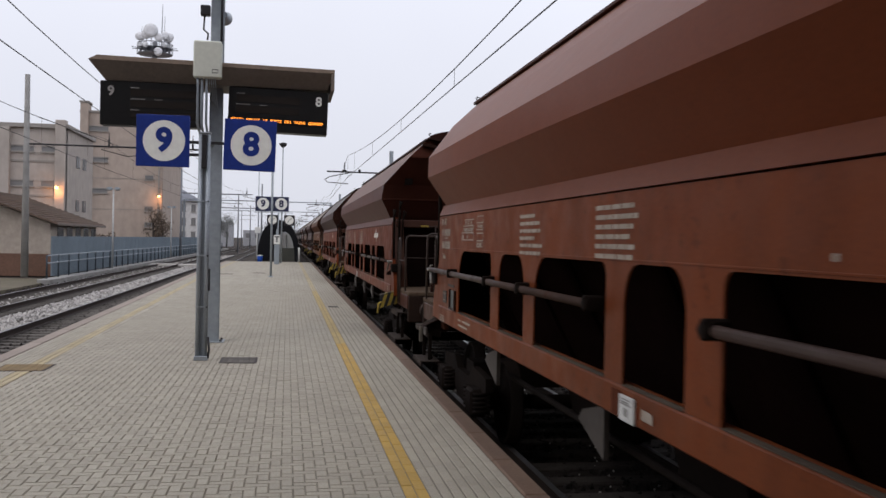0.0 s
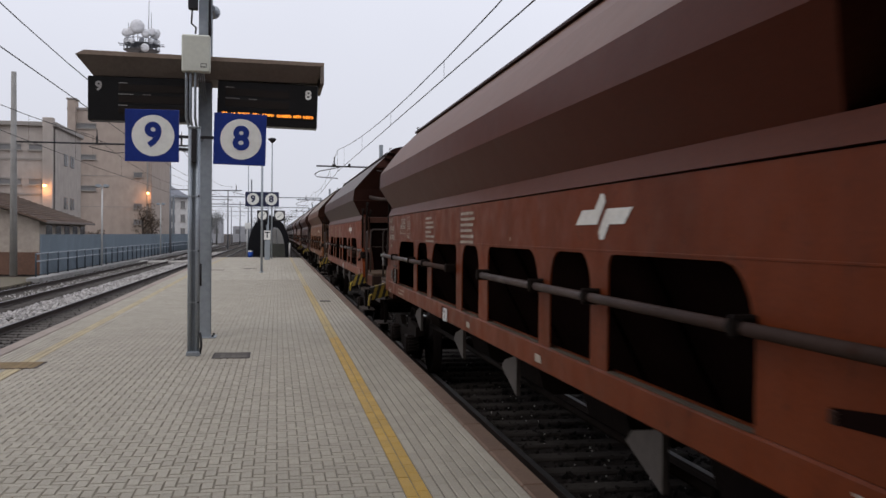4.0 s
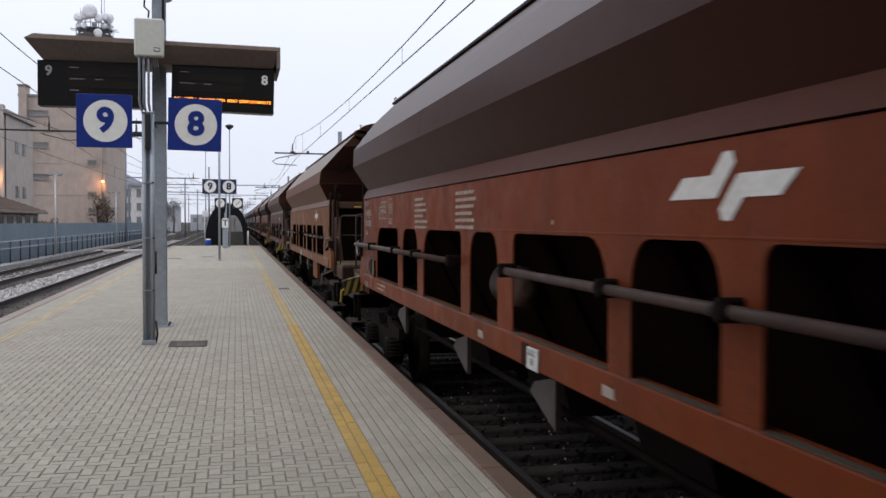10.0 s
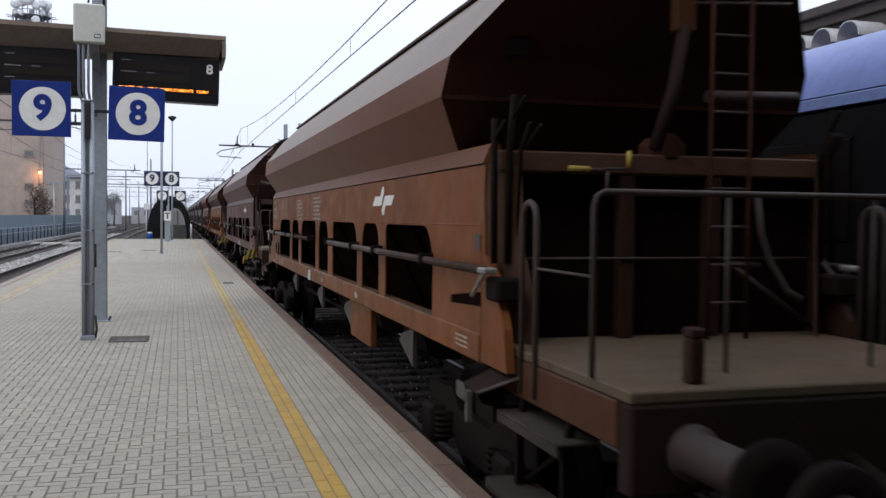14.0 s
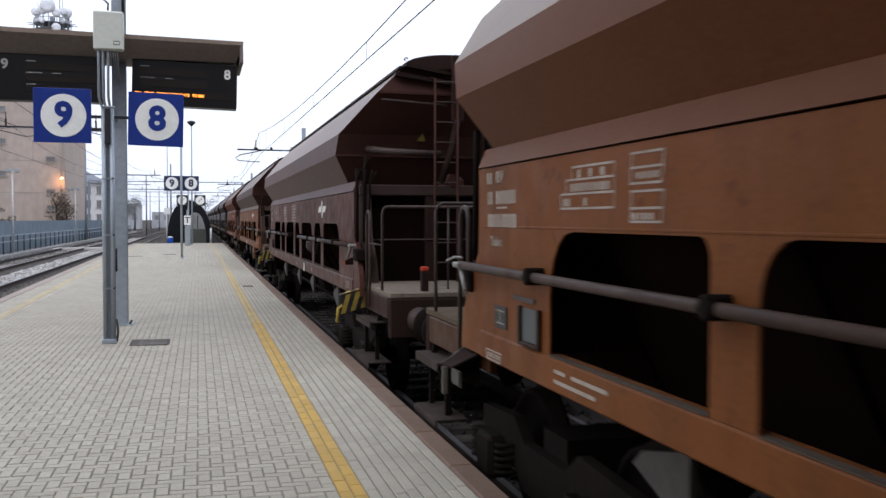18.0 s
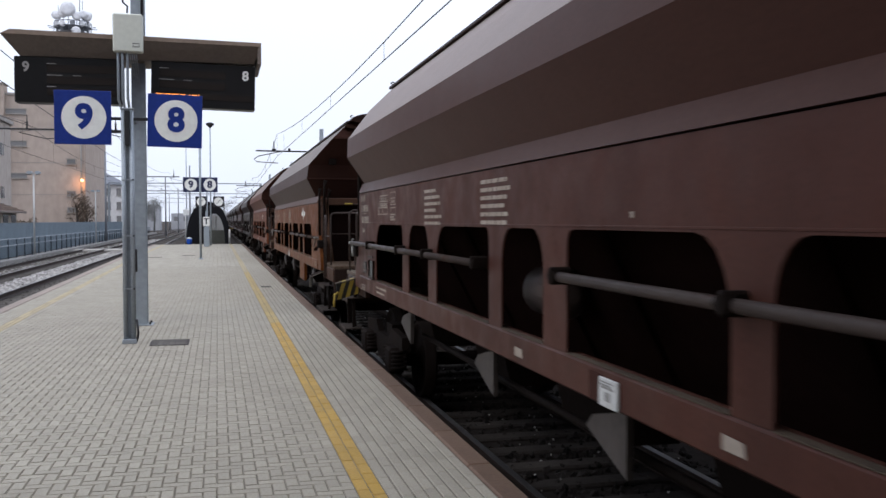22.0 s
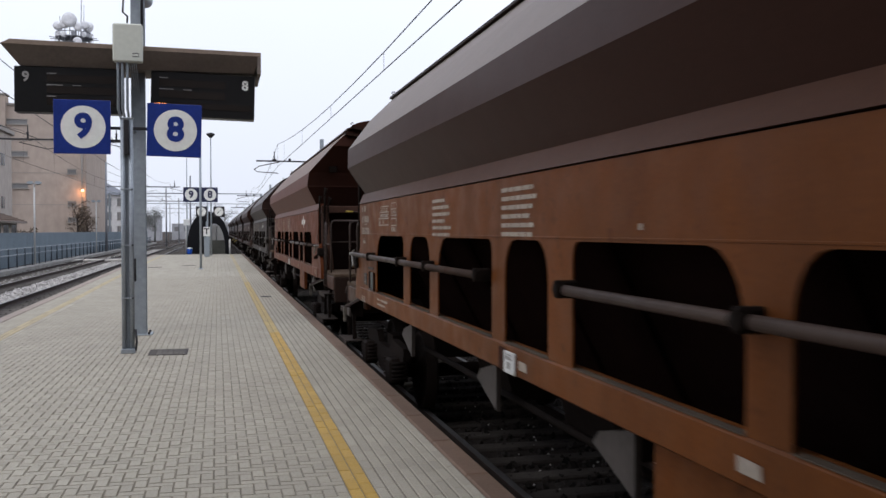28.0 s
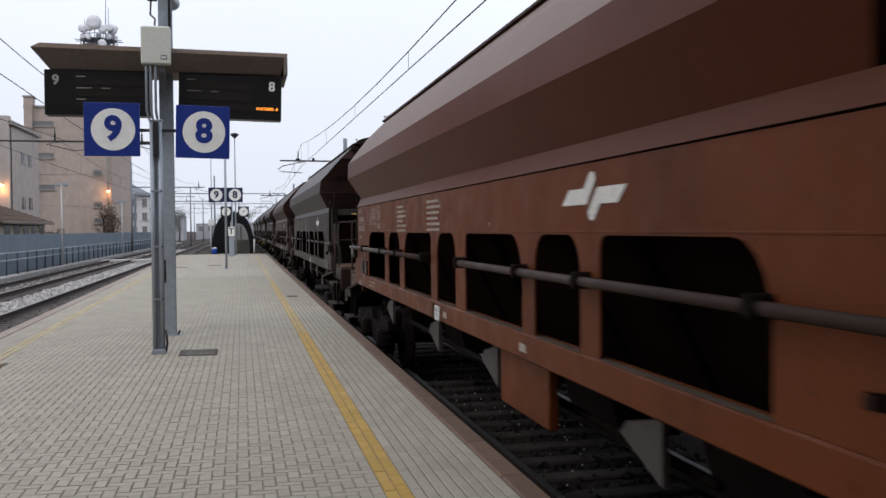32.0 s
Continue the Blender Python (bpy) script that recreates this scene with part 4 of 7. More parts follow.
            add("winding_arm", Shape().tube([(0.01, ye + e * 0.15, 3.5), (-0.09, ye + e * 0.2, 3.05), (-0.22, ye + e * 0.2, 2.62)], 0.045, 6), END_PAINT, None, "bent winding arm", "soot")
            add("cross_tube", Shape().tube([(side * 0.20, ye + e * 0.12, 3.02), (side * 0.88, ye + e * 0.12, 3.04), (side * 1.0, ye - e * 0.3, 3.10), (side * 1.02, -5.9, 3.12)], 0.045, 8), GREASY, None, "roof winding tube")
            add("tie_rod", Shape().tube([(side * 0.12, ye + e * 0.10, 3.68), (side * 0.88, ye + e * 0.05, 3.74), (side * 0.92, ye + 0.06, 3.76)], 0.014, 6), GREASY, None, "thin tie rod")
            wb = Shape().box(-0.20, 0.16, min(ye + e * 0.45, ye + e * 0.62), max(ye + e * 0.45, ye + e * 0.62), 2.42, 2.68, 0.05)
            wb.tube([(-0.02, ye + e * 0.44, 2.62), (-0.02, ye + e * 0.66, 2.62)], 0.09, 12)
            add("winding_box", wb, END_PAINT, None, "dark winding gear box", "end")
            if mirror > 0:
                hy = ye + e * 0.70
                hn = add("winding_crank", Shape().tube([(-0.86, hy, 2.46), (-0.62, hy, 2.45), (-0.56, hy, 2.46), (-0.43, hy, 2.46), (-0.39, hy, 2.48)], 0.011, 6).tube([(-0.56, hy, 2.44), (-0.56, hy, 2.30), (-0.54, hy - e * 0.3, 2.28)], 0.014, 6), GREASY, None, "double crank with yellow grips")
                add("grip", Shape().tube([(-0.86, hy, 2.46), (-0.70, hy, 2.455)], 0.018, 8), HAZ_YELLOW, hn, "yellow grip")
                add("grip", Shape().tube([(-0.39, hy, 2.47), (-0.39, hy, 2.58)], 0.018, 8), HAZ_YELLOW, hn, "yellow grip")
            add("end_label", Shape().prism([(-0.95 * side - 0.07, 3.32), (-0.95 * side + 0.07, 3.32), (-0.95 * side + 0.07, 3.44), (-0.95 * side - 0.07, 3.44)], "y", -6.08, -5.93), UNDER, None, "grimy label plate")
            if mirror < 0:
                add("warning_sign", Shape().prism([(-0.39, 3.23), (-0.29, 3.23), (-0.31, 3.34)], "y", -6.05, -5.93), BODY_PAINT, None, "faded warning triangle", "sign")
            for z in (3.96, 4.09):
                add("roof_end_rib", Shape().prism([(-0.76 + (z - 3.96), z + 0.11), (0.01, z), (0.76 - (z - 3.96), z + 0.11), (0.76 - (z - 3.96), z + 0.16), (0.01, z + 0.05), (-0.76 + (z - 3.96), z + 0.16)], "y", min(ye - e * 0.06, ye + e * 0.05), max(ye - e * 0.06, ye + e * 0.05)), BODY_PAINT, None, "", "frame")
            add("rope_hook", Shape().tube([(0.10, ye + e * 0.19, 4.17), (0.10, ye + e * 0.20, 4.0)] + [(0.16 - 0.06 * math.cos(radians(t)), ye + e * 0.2, 3.99 - 0.055 * math.sin(radians(t))) for t in range(20, 181, 32)] + [(0.22, ye + e * 0.2, 4.04)], 0.009, 6), DUSTY_ARM, None, "pale hanging rope hook")
        for s in (-1, 1):
            hk = Shape().tube([(s * 0.62, ye, 4.27), (s * 0.645, ye, 4.305), (s * 0.62, ye, 4.322), (s * 0.595, ye, 4.308)], 0.010, 5)
            add("roof_hook", hk, UNDER, None, "")
            # guard rails of the deck
            if s < 0:
                yb = e * 8.40
                gr = Shape().tube([(-1.34, yb, 1.352), (-1.34, yb, 2.20), (-1.32, yb, 2.25), (-1.28, yb, 2.27), (1.28, yb, 2.27), (1.32, yb, 2.25), (1.34, yb, 2.20), (1.34, yb, 1.352)], 0.017, 8)
                rail = add("guard_rail", gr, GREASY, None, "tubular guard rail with rounded corners across the deck")
                for x in (-0.50, 0.50):
                    add("rail_post", Shape().tube([(x, yb, 1.352), (x, yb, 2.27)], 0.013, 6), GREASY, rail)
                add("cross_rail", Shape().tube([(-1.2, e * 7.06, 1.88), (1.2, e * 7.06, 1.88)], 0.009, 6), GREASY, None, "thin rail before the end posts")
                if e < 0:
                    add("side_rail", Shape().tube([(-1.34, e * 7.64, 1.85), (-1.34, yb, 1.85)], 0.009, 6), GREASY, rail)
            gh = Shape()
            gh.tube([(s * 1.34, e * 7.42, 1.1), (s * 1.34, e * 7.42, 2.12)] + [(s * 1.34, e * (7.53 - 0.11 * math.cos(radians(t))), 2.12 + 0.11 * math.sin(radians(t))) for t in range(30, 180, 30)] + [(s * 1.34, e * 7.64, 2.12), (s * 1.34, e * 7.64, 1.1)], 0.019, 8)
            add("grab_hoop", gh, GREASY, None, "upright grab hoop")
            for q, (dx, top) in enumerate(((0.0, 2.76), (0.10, 2.90), (0.17, 2.72))):
                lv = Shape().tube([(s * (1.40 - dx), e * 7.06, 1.85), (s * (1.40 - dx), e * (7.04 + 0.03 * q), 2.55), (s * (1.40 - dx), e * (7.04 + 0.11 * q), top)], 0.024 if q < 2 else 0.016, 6)
                lv.tube([(s * (1.40 - dx), e * (7.04 + 0.09 * q), top - 0.14), (s * (1.37 - dx), e * (7.15 + 0.11 * q), top - 0.02)], 0.014, 6)
                add("hand_lever", lv, UNDER, None, "upright hand lever")
            cr = Shape().tube([(s * 1.50, e * 7.16, 1.82), (s * 1.52, e * 6.95, 1.64)], 0.018, 6)
            cr.box(min(s * 1.44, s * 1.54), max(s * 1.44, s * 1.54), e * 7.16 - 0.07, e * 7.16 + 0.07, 1.79, 1.83, 0.01)
            add("crank", cr, BRIGHT, None, "worn bright crank end")
            if e > 0:
                for pts in ([(1.46, 7.22, 1.86), (1.43, 7.52, 1.85), (1.40, 7.84, 1.81)], [(1.40, 7.18, 1.80), (1.36, 7.44, 1.79), (1.30, 7.72, 1.74)]):
                    add("release_lever", Shape().tube([(s * q[0], q[1], q[2]) for q in pts], 0.010, 6), BRIGHT, None, "worn bright release lever")
            add("lever_box", Shape().box(min(s * 1.26, s * 1.46), max(s * 1.26, s * 1.46), e * 7.16 - 0.12, e * 7.16 + 0.12, 1.62, 1.77, 0.02), UNDER, None, "dark lever box")
            if e < 0:
                add("side_slot", Shape().prism([(-6.22, 1.53), (-6.86, 1.56), (-6.86, 1.655), (-6.19, 1.585)], "x", min(s * 1.4205, s * 1.4235), max(s * 1.4205, s * 1.4235)), INSIDE, None, "dark slot in the side wall")
                add("slot_marker", Shape().box(min(s * 1.4245, s * 1.436), max(s * 1.4245, s * 1.436), -6.235, -6.185, 1.53, 1.58, 0.004), BODY_PAINT, None, "", "cap")
        # brake post, coupling, hoses
        for bx in (-0.87, 0.55):
            bp = add("stake", Shape().box(bx - 0.043, bx + 0.043, e * 8.64 - 0.043, e * 8.64 + 0.043, 1.352, 1.568, 0.01), BODY_PAINT, None, "stubby stake on the deck", "frame")
            add("stake_cap", Shape().box(bx - 0.046, bx + 0.046, e * 8.64 - 0.046, e * 8.64 + 0.046, 1.57, 1.62, 0.01), BODY_PAINT, bp, "", "cap" if bx < 0 and e < 0 else "frame")
        cp = Shape()
        cp.tube([(0, e * 8.8, 0.98), (0, e * 9.02, 0.92), (0, e * 9.2, 0.80), (0.0, e * 9.32, 0.84)], 0.04, 6)
        cp.tube([(0.4, e * 8.8, 0.95), (0.42, e * 9.1, 0.72), (0.3, e * 9.35, 0.68)], 0.025, 6)
        add("coupling", cp, UNDER, None, "screw coupling and brake hose")
    # lettering, emblem and labels on the platform-facing and far sides
    s = -1
    x = -HALF - 0.004

    def bars(rows, y0, y1, z0, z1, seed, name="lettering", label="row of small unreadable lettering"):
        r = random.Random(seed)
        for k in range(rows):
            sh = Shape()
            zt = z1 - (z1 - z0) * k / rows
            zb = zt - (z1 - z0) / rows * 0.48
            end = y0 + (y1 - y0) * (1 - r.uniform(0.0, 0.12 if k % 3 else 0.35))
            yy = y0
            while yy < end - 0.02:
                w = min(r.uniform(0.06, 0.2), end - yy)
                sh.face([(x, y1 - (yy - y0), zb), (x, y1 - (yy - y0) - w, zb), (x, y1 - (yy - y0) - w, zt), (x, y1 - (yy - y0), zt)])
                yy += w + 0.016
            add(name, sh, LETTER, None, label)["block"] = seed

    def marks(groups, z0, z1, sh, seed, gap=0.02):
        """Blocks of unreadable characters between places along the side."""
        r = random.Random(seed)
        for a, b in groups:
            y = b
            while y > a + 0.02:
                w = min(r.uniform(0.028, 0.045), y - a)
                sh.face([(x, y, z0), (x, y - w, z0), (x, y - w, z1), (x, y, z1)])
                y -= w + gap

    def rule(sh, y0, y1, z, h=0.011):
        sh.face([(x, y1, z), (x, y0, z), (x, y0, z + h), (x, y1, z + h)])

    def post(sh, y, z0, z1, lean=0.0, h=0.009):
        sh.face([(x, y + h, z0), (x, y, z0), (x, y - lean, z1), (x, y + h - lean, z1)])

    for k, (groups, z0, z1) in enumerate(((((6.62, 6.72),), 2.37, 2.445), (((6.58, 6.7), (6.12, 6.52)), 2.235, 2.32), (((6.43, 6.69), (6.12, 6.4)), 2.085, 2.17))):
        uic = Shape()
        marks(groups, z0, z1, uic, k)
        if k == 1:
            rule(uic, 6.30, 6.51, 2.205)
        add("lettering", uic, LETTER, None, "row of unreadable wagon lettering")
    for name, text, y, z, size in (("traffic_mark", "RIV", 6.45, 2.405, 0.105), ("type_code", "Tads-z", 6.52, 1.99, 0.085)):
        ob = add(name, CODES.setdefault(text, letters(text, size, 0.002, LETTER, 0.002)), None, None, "painted wagon code")
        ob.matrix_basis = Matrix(((0, 0, -1, -HALF * WIDER - 0.004), (-1, 0, 0, y), (0, 1, 0, z), (0, 0, 0, 1)))
    tb = Shape()
    for z, y1 in ((2.40, 5.25), (2.335, 5.33), (2.262, 5.41), (2.187, 5.41)):
        rule(tb, 4.74, y1, z)
    post(tb, 4.74, 2.187, 2.41)
    for y1, z0, z1 in ((5.25, 2.335, 2.40), (5.33, 2.262, 2.335), (5.4, 2.187, 2.262)):
        post(tb, y1, z0, z1)
    marks(((5.12, 5.18), (4.98, 5.04), (4.84, 4.9)), 2.35, 2.39, tb, 11)
    marks(((4.8, 5.27),), 2.28, 2.32, tb, 12)
    marks(((5.28, 5.36), (5.04, 5.1)), 2.205, 2.245, tb, 13)
    for z in (2.425, 2.36, 2.29):
        rule(tb, 4.28, 4.58, z)
    for z in (2.255, 2.18, 2.12):
        rule(tb, 4.28, 4.58, z)
    for a, b in ((2.12, 2.265), (2.29, 2.436)):
        post(tb, 4.575, a, b, 0.02)
        post(tb, 4.28, a, b, 0.02)
    marks(((4.32, 4.52),), 2.315, 2.345, tb, 14)
    marks(((4.34, 4.56),), 2.135, 2.165, tb, 15)
    add("load_table", tb, LETTER, None, "white ruled load tables")
    bars(6, 2.15, 2.82, 2.05, 2.40, 2)
    bars(6, 0.22, 0.92, 2.06, 2.41, 3)
    bars(1, -1.66, -1.62, 2.10, 2.16, 4)
    add("end_mark", Shape().box(-HALF - 0.008, -HALF - 0.002, -6.84, -6.74, 1.93, 2.03, 0.002), CHUTE, None, "small dusty mark plate")
    lg, ly, lz = Shape(), -3.75, 2.29
    wing = [(0.36, 0.046), (0.12, 0.046), (0.02, 0.138), (-0.04, 0.134), (-0.065, 0.09), (0.075, -0.046), (0.48, -0.046)]
    for d in (1, -1):
        lg.face([(x - 0.002, ly + d * (py + 0.006), lz + d * pz) for py, pz in wing])
    add("emblem", lg, LOGO_WHITE, None, "white painted emblem of two slanted wings")
    z0, z1 = SILL0 + 0.006, SILL0 + 0.78 * (SILL1 - SILL0)
    pl = add("label_plate", Shape().box(-HALF - 0.032, -HALF - 0.014, -0.165, 0.055, z0, z1, 0.003), PLATE, None, "white label plate on the sill")
    pl["slide"] = 1
    add("label_backing", Shape().box(-HALF - 0.020, -HALF - 0.0135, 0.058, 0.205, z0 + 0.004, z1 + 0.012, 0.002), END_PAINT, pl, "dark red backing plate", "end")
    sh = Shape()
    for share, a, b, tall in ((0.84, 0.03, -0.12, 0.008), (0.73, 0.03, -0.10, 0.010), (0.64, 0.03, -0.13, 0.012), (0.22, -0.02, -0.09, 0.045)):
        zz = z0 + share * (z1 - z0)
        sh.face([(x - 0.03, a, zz), (x - 0.03, b, zz), (x - 0.03, b, zz + tall), (x - 0.03, a, zz + tall)])
    add("label_print", sh, CONCRETE, pl, "faint grey print")
    x = -HALF - 0.0165
    bp = Shape()
    for z in (1.25, 1.283, 1.316):
        rule(bp, -6.62, -6.34, z, 0.013)
    add("builder_mark", bp, LETTER, None, "framed lettering on the sill")
    for y in (0.0, -2.55):
        add("sill_mark", Shape().prism([(y + 0.08, 1.245), (y - 0.08, 1.245), (y - 0.07, 1.30), (y + 0.08, 1.305)], "x", x - 0.002, x), LETTER, None, "chalky painted mark on the sill")
    for a, b, ra, rb in WIN:
        add("sill_edge", Shape().box(-HALF - 0.008, -HALF + 0.05, a + 0.01, b - 0.01, SILL1 - 0.0015, SILL1 + 0.004), DECK, None, "worn dusty sill edge")
    x = -HALF - 0.0165
    sl = Shape()
    rule(sl, 6.37, 6.695, 1.205)
    rule(sl, 6.37, 6.695, 1.265)
    post(sl, 6.69, 1.205, 1.27)
    post(sl, 6.37, 1.205, 1.27)
    marks(((6.4, 6.66),), 1.225, 1.255, sl, 21)
    add("sill_lettering", sl, LETTER, None, "small framed lettering on the sill")
    for groups, z0, seed in ((((5.3, 5.46), (4.78, 5.22)), 1.30, 22), (((4.92, 5.46),), 1.245, 23)):
        for span in groups:
            sl = Shape()
            rule(sl, span[0], span[1], z0, 0.022)
            add("sill_lettering", sl, LETTER, None, "row of small unreadable lettering on the sill")
    gp = add("gauge_panel", Shape().box(-HALF - 0.010, -HALF - 0.002, 6.29, 6.53, 1.435, 1.58, 0.003), DARK_TEAL, None, "dark recessed gauge panel")
    x = -HALF - 0.0115
    gl = Shape()
    rule(gl, 6.33, 6.49, 1.545, 0.008)
    rule(gl, 6.33, 6.49, 1.465, 0.008)
    post(gl, 6.405, 1.465, 1.55, 0, 0.012)
    add("gauge_mark", gl, LETTER, gp, "white gauge mark")
    hd = Shape()
    hd.box(-HALF - 0.03, -HALF - 0.002, 5.68, 5.72, 1.385, 1.62, 0.006)
    hd.box(-HALF - 0.03, -HALF - 0.002, 6., 6.04, 1.385, 1.62, 0.006)
    hd.box(-HALF - 0.03, -HALF - 0.002, 5.725, 5.995, 1.385, 1.41, 0.006)
    ho = add("label_holder", hd, BODY_PAINT, None, "steel frame with a pale waybill pocket", "frame")
    add("waybill_pocket", Shape().box(-HALF - 0.012, -HALF - 0.004, 5.725, 5.995, 1.415, 1.61, 0.0), POCKET, ho, "pale grey-green pocket")
    add("waybill_strip", Shape().box(-HALF - 0.012, -HALF - 0.003, 5.79, 6.17, 1.645, 1.672, 0.0), CHUTE, None, "worn metal strip")
    # underside: chutes, boxes, brake gear
    for s in (-1, 1):
        for y in (-4.35, -1.2, 1.2, 4.35):
            sh = Shape().prism([(y, 1.12), (y, 0.76), (y + 0.55, 0.94), (y + 0.45, 1.02)], "x", s * 1.22 if s < 0 else s * 1.18, s * 1.18 if s < 0 else s * 1.22)
            add("chute_plate", sh, CHUTE, None, "worn grey chute plate under the sill")
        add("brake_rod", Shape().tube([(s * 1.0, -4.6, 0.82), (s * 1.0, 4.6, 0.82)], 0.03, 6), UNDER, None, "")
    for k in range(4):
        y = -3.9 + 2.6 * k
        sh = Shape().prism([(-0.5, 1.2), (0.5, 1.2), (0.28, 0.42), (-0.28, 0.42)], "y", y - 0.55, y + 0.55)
        add("discharge_gate", sh, UNDER, None, "near-black discharge gate")
    add("brake_panel", Shape().box(-1.30, -1.22, -2.75, -1.55, 0.72, 1.188, 0.01), BODY_PAINT, None, "steel cover panel under the sill", "body")["cover"] = 1
    # bogies with turning wheelsets
    for y in (-6.15, 6.15):
        bg = add("bogie", Shape(), UNDER, None, "near-black two-axle bogie")
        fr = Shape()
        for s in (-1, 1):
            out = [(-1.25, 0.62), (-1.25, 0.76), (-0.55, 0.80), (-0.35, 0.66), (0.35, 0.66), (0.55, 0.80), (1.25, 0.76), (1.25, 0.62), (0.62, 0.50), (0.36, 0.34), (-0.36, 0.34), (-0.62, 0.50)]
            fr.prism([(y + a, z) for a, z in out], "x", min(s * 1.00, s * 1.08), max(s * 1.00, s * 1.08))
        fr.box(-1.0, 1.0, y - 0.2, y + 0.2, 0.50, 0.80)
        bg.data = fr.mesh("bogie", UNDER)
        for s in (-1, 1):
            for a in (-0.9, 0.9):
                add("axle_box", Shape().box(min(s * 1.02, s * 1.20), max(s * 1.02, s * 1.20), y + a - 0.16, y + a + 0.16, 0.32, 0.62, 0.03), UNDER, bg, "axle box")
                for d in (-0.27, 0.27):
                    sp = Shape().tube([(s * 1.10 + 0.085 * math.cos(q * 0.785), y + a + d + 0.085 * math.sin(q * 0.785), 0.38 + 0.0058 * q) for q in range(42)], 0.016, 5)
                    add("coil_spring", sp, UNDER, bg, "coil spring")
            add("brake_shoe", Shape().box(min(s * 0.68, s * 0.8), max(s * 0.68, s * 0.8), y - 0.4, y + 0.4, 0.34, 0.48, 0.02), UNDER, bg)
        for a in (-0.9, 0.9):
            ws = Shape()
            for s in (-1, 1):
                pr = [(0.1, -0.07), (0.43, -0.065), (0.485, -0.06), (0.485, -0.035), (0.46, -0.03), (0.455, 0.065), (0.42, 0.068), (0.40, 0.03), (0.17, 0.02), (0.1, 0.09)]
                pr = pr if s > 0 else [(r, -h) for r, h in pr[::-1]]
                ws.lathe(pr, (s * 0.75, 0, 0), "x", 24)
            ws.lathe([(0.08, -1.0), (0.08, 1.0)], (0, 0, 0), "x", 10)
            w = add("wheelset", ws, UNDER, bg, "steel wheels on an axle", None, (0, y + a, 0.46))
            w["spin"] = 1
    return kids


# shoulder colours: dust plus the sky's sheen on the upward slopes, painted in
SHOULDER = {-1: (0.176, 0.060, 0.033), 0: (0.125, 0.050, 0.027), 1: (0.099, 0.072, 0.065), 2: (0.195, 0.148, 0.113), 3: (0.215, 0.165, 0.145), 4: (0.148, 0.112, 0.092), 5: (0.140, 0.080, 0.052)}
SOURCES = []
END_FITTINGS = ("ladder", "rung", "centre_channel", "winding_arm", "cross_tube", "tie_rod", "end_label", "warning_sign", "roof_end_rib", "rope_hook", "roof_hook")
RUNNING_GEAR = ("traffic_mark", "type_code", "bogie", "axle_box", "coil_spring", "brake_shoe", "wheelset", "buffer", "buffer_head", "coupling")
for boards, way in ((False, 1), (True, -1), (True, 1)):
    wagon = thing("hopper_wagon", "rust-brown four-axle hopper wagon with pierced sides", "hopper wagon", (TRACK_8, 0, RAIL_Z), "wagons of the passing freight train")
    wagon_parts(wagon, boards, way)
    for o in wagon.children_recursive:
        if o.name.split(".")[0] not in RUNNING_GEAR:
            o.data.transform(Matrix.Diagonal((WIDER, 1, 1, 1)))
        if o.name.split(".")[0] in END_FITTINGS:
            o.data.transform(Matrix(((1.12, 0, 0, 0), (0, 1, 0, -0.60), (0, 0, 0.925, 0.1605), (0, 0, 0, 1))))
    SOURCES.append(wagon)

# DEEP, PLUM and GREYB have the haze and sheen of distance greyed in
RED, DEEP, PLUM, GREYB = (0.130, 0.028, 0.008), (0.040, 0.022, 0.017), (0.042, 0.026, 0.023), (0.036, 0.029, 0.026)
# place in the train: side colour, hopper colour, kind of ends, label plate, wording
TRAIN = {
    -1: ((0.150, 0.039, 0.013), (0.225, 0.068, 0.025), 0, 4.2, "red-brown"), 0: (RED, (0.112, 0.029, 0.013), 2, 5.18, "red-brown"), 1: ((0.146, 0.031, 0.0085), (0.066, 0.027, 0.019), 1, 2.6, "red-brown"),
    2: ((0.150, 0.053, 0.016), (0.168, 0.073, 0.030), 0, 5.15, "orange-brown"), 3: ((0.068, 0.028, 0.021), (0.110, 0.064, 0.054), 1, 2.5, "dark plum-brown"), 4: ((0.125, 0.041, 0.010), (0.068, 0.037, 0.028), 0, 4.17, "orange-brown"),
    5: ((0.116, 0.033, 0.011), (0.145, 0.050, 0.024), 0, 4.25, "red-brown"), 6: (GREYB, (0.055, 0.050, 0.047), 0, 2.6, "distance-greyed brown"), 7: (DEEP, (0.055, 0.036, 0.030), 0, 3.0, "brown"),
    8: (DEEP, GREYB, 0, 2.6, "red-brown"), 9: (PLUM, GREYB, 1, 4.0, "plum-brown"), 10: (GREYB, GREYB, 0, 2.6, "grey-brown"), 11: (DEEP, GREYB, 0, 2.6, "brown"), 12: (GREYB, GREYB, 0, 3.0, "grey-brown"),
}


def mixed(colour, share, dust):
    """A share of a colour with a part's dust or painted shade added."""
    return tuple(share * c + d for c, d in zip(colour, dust))


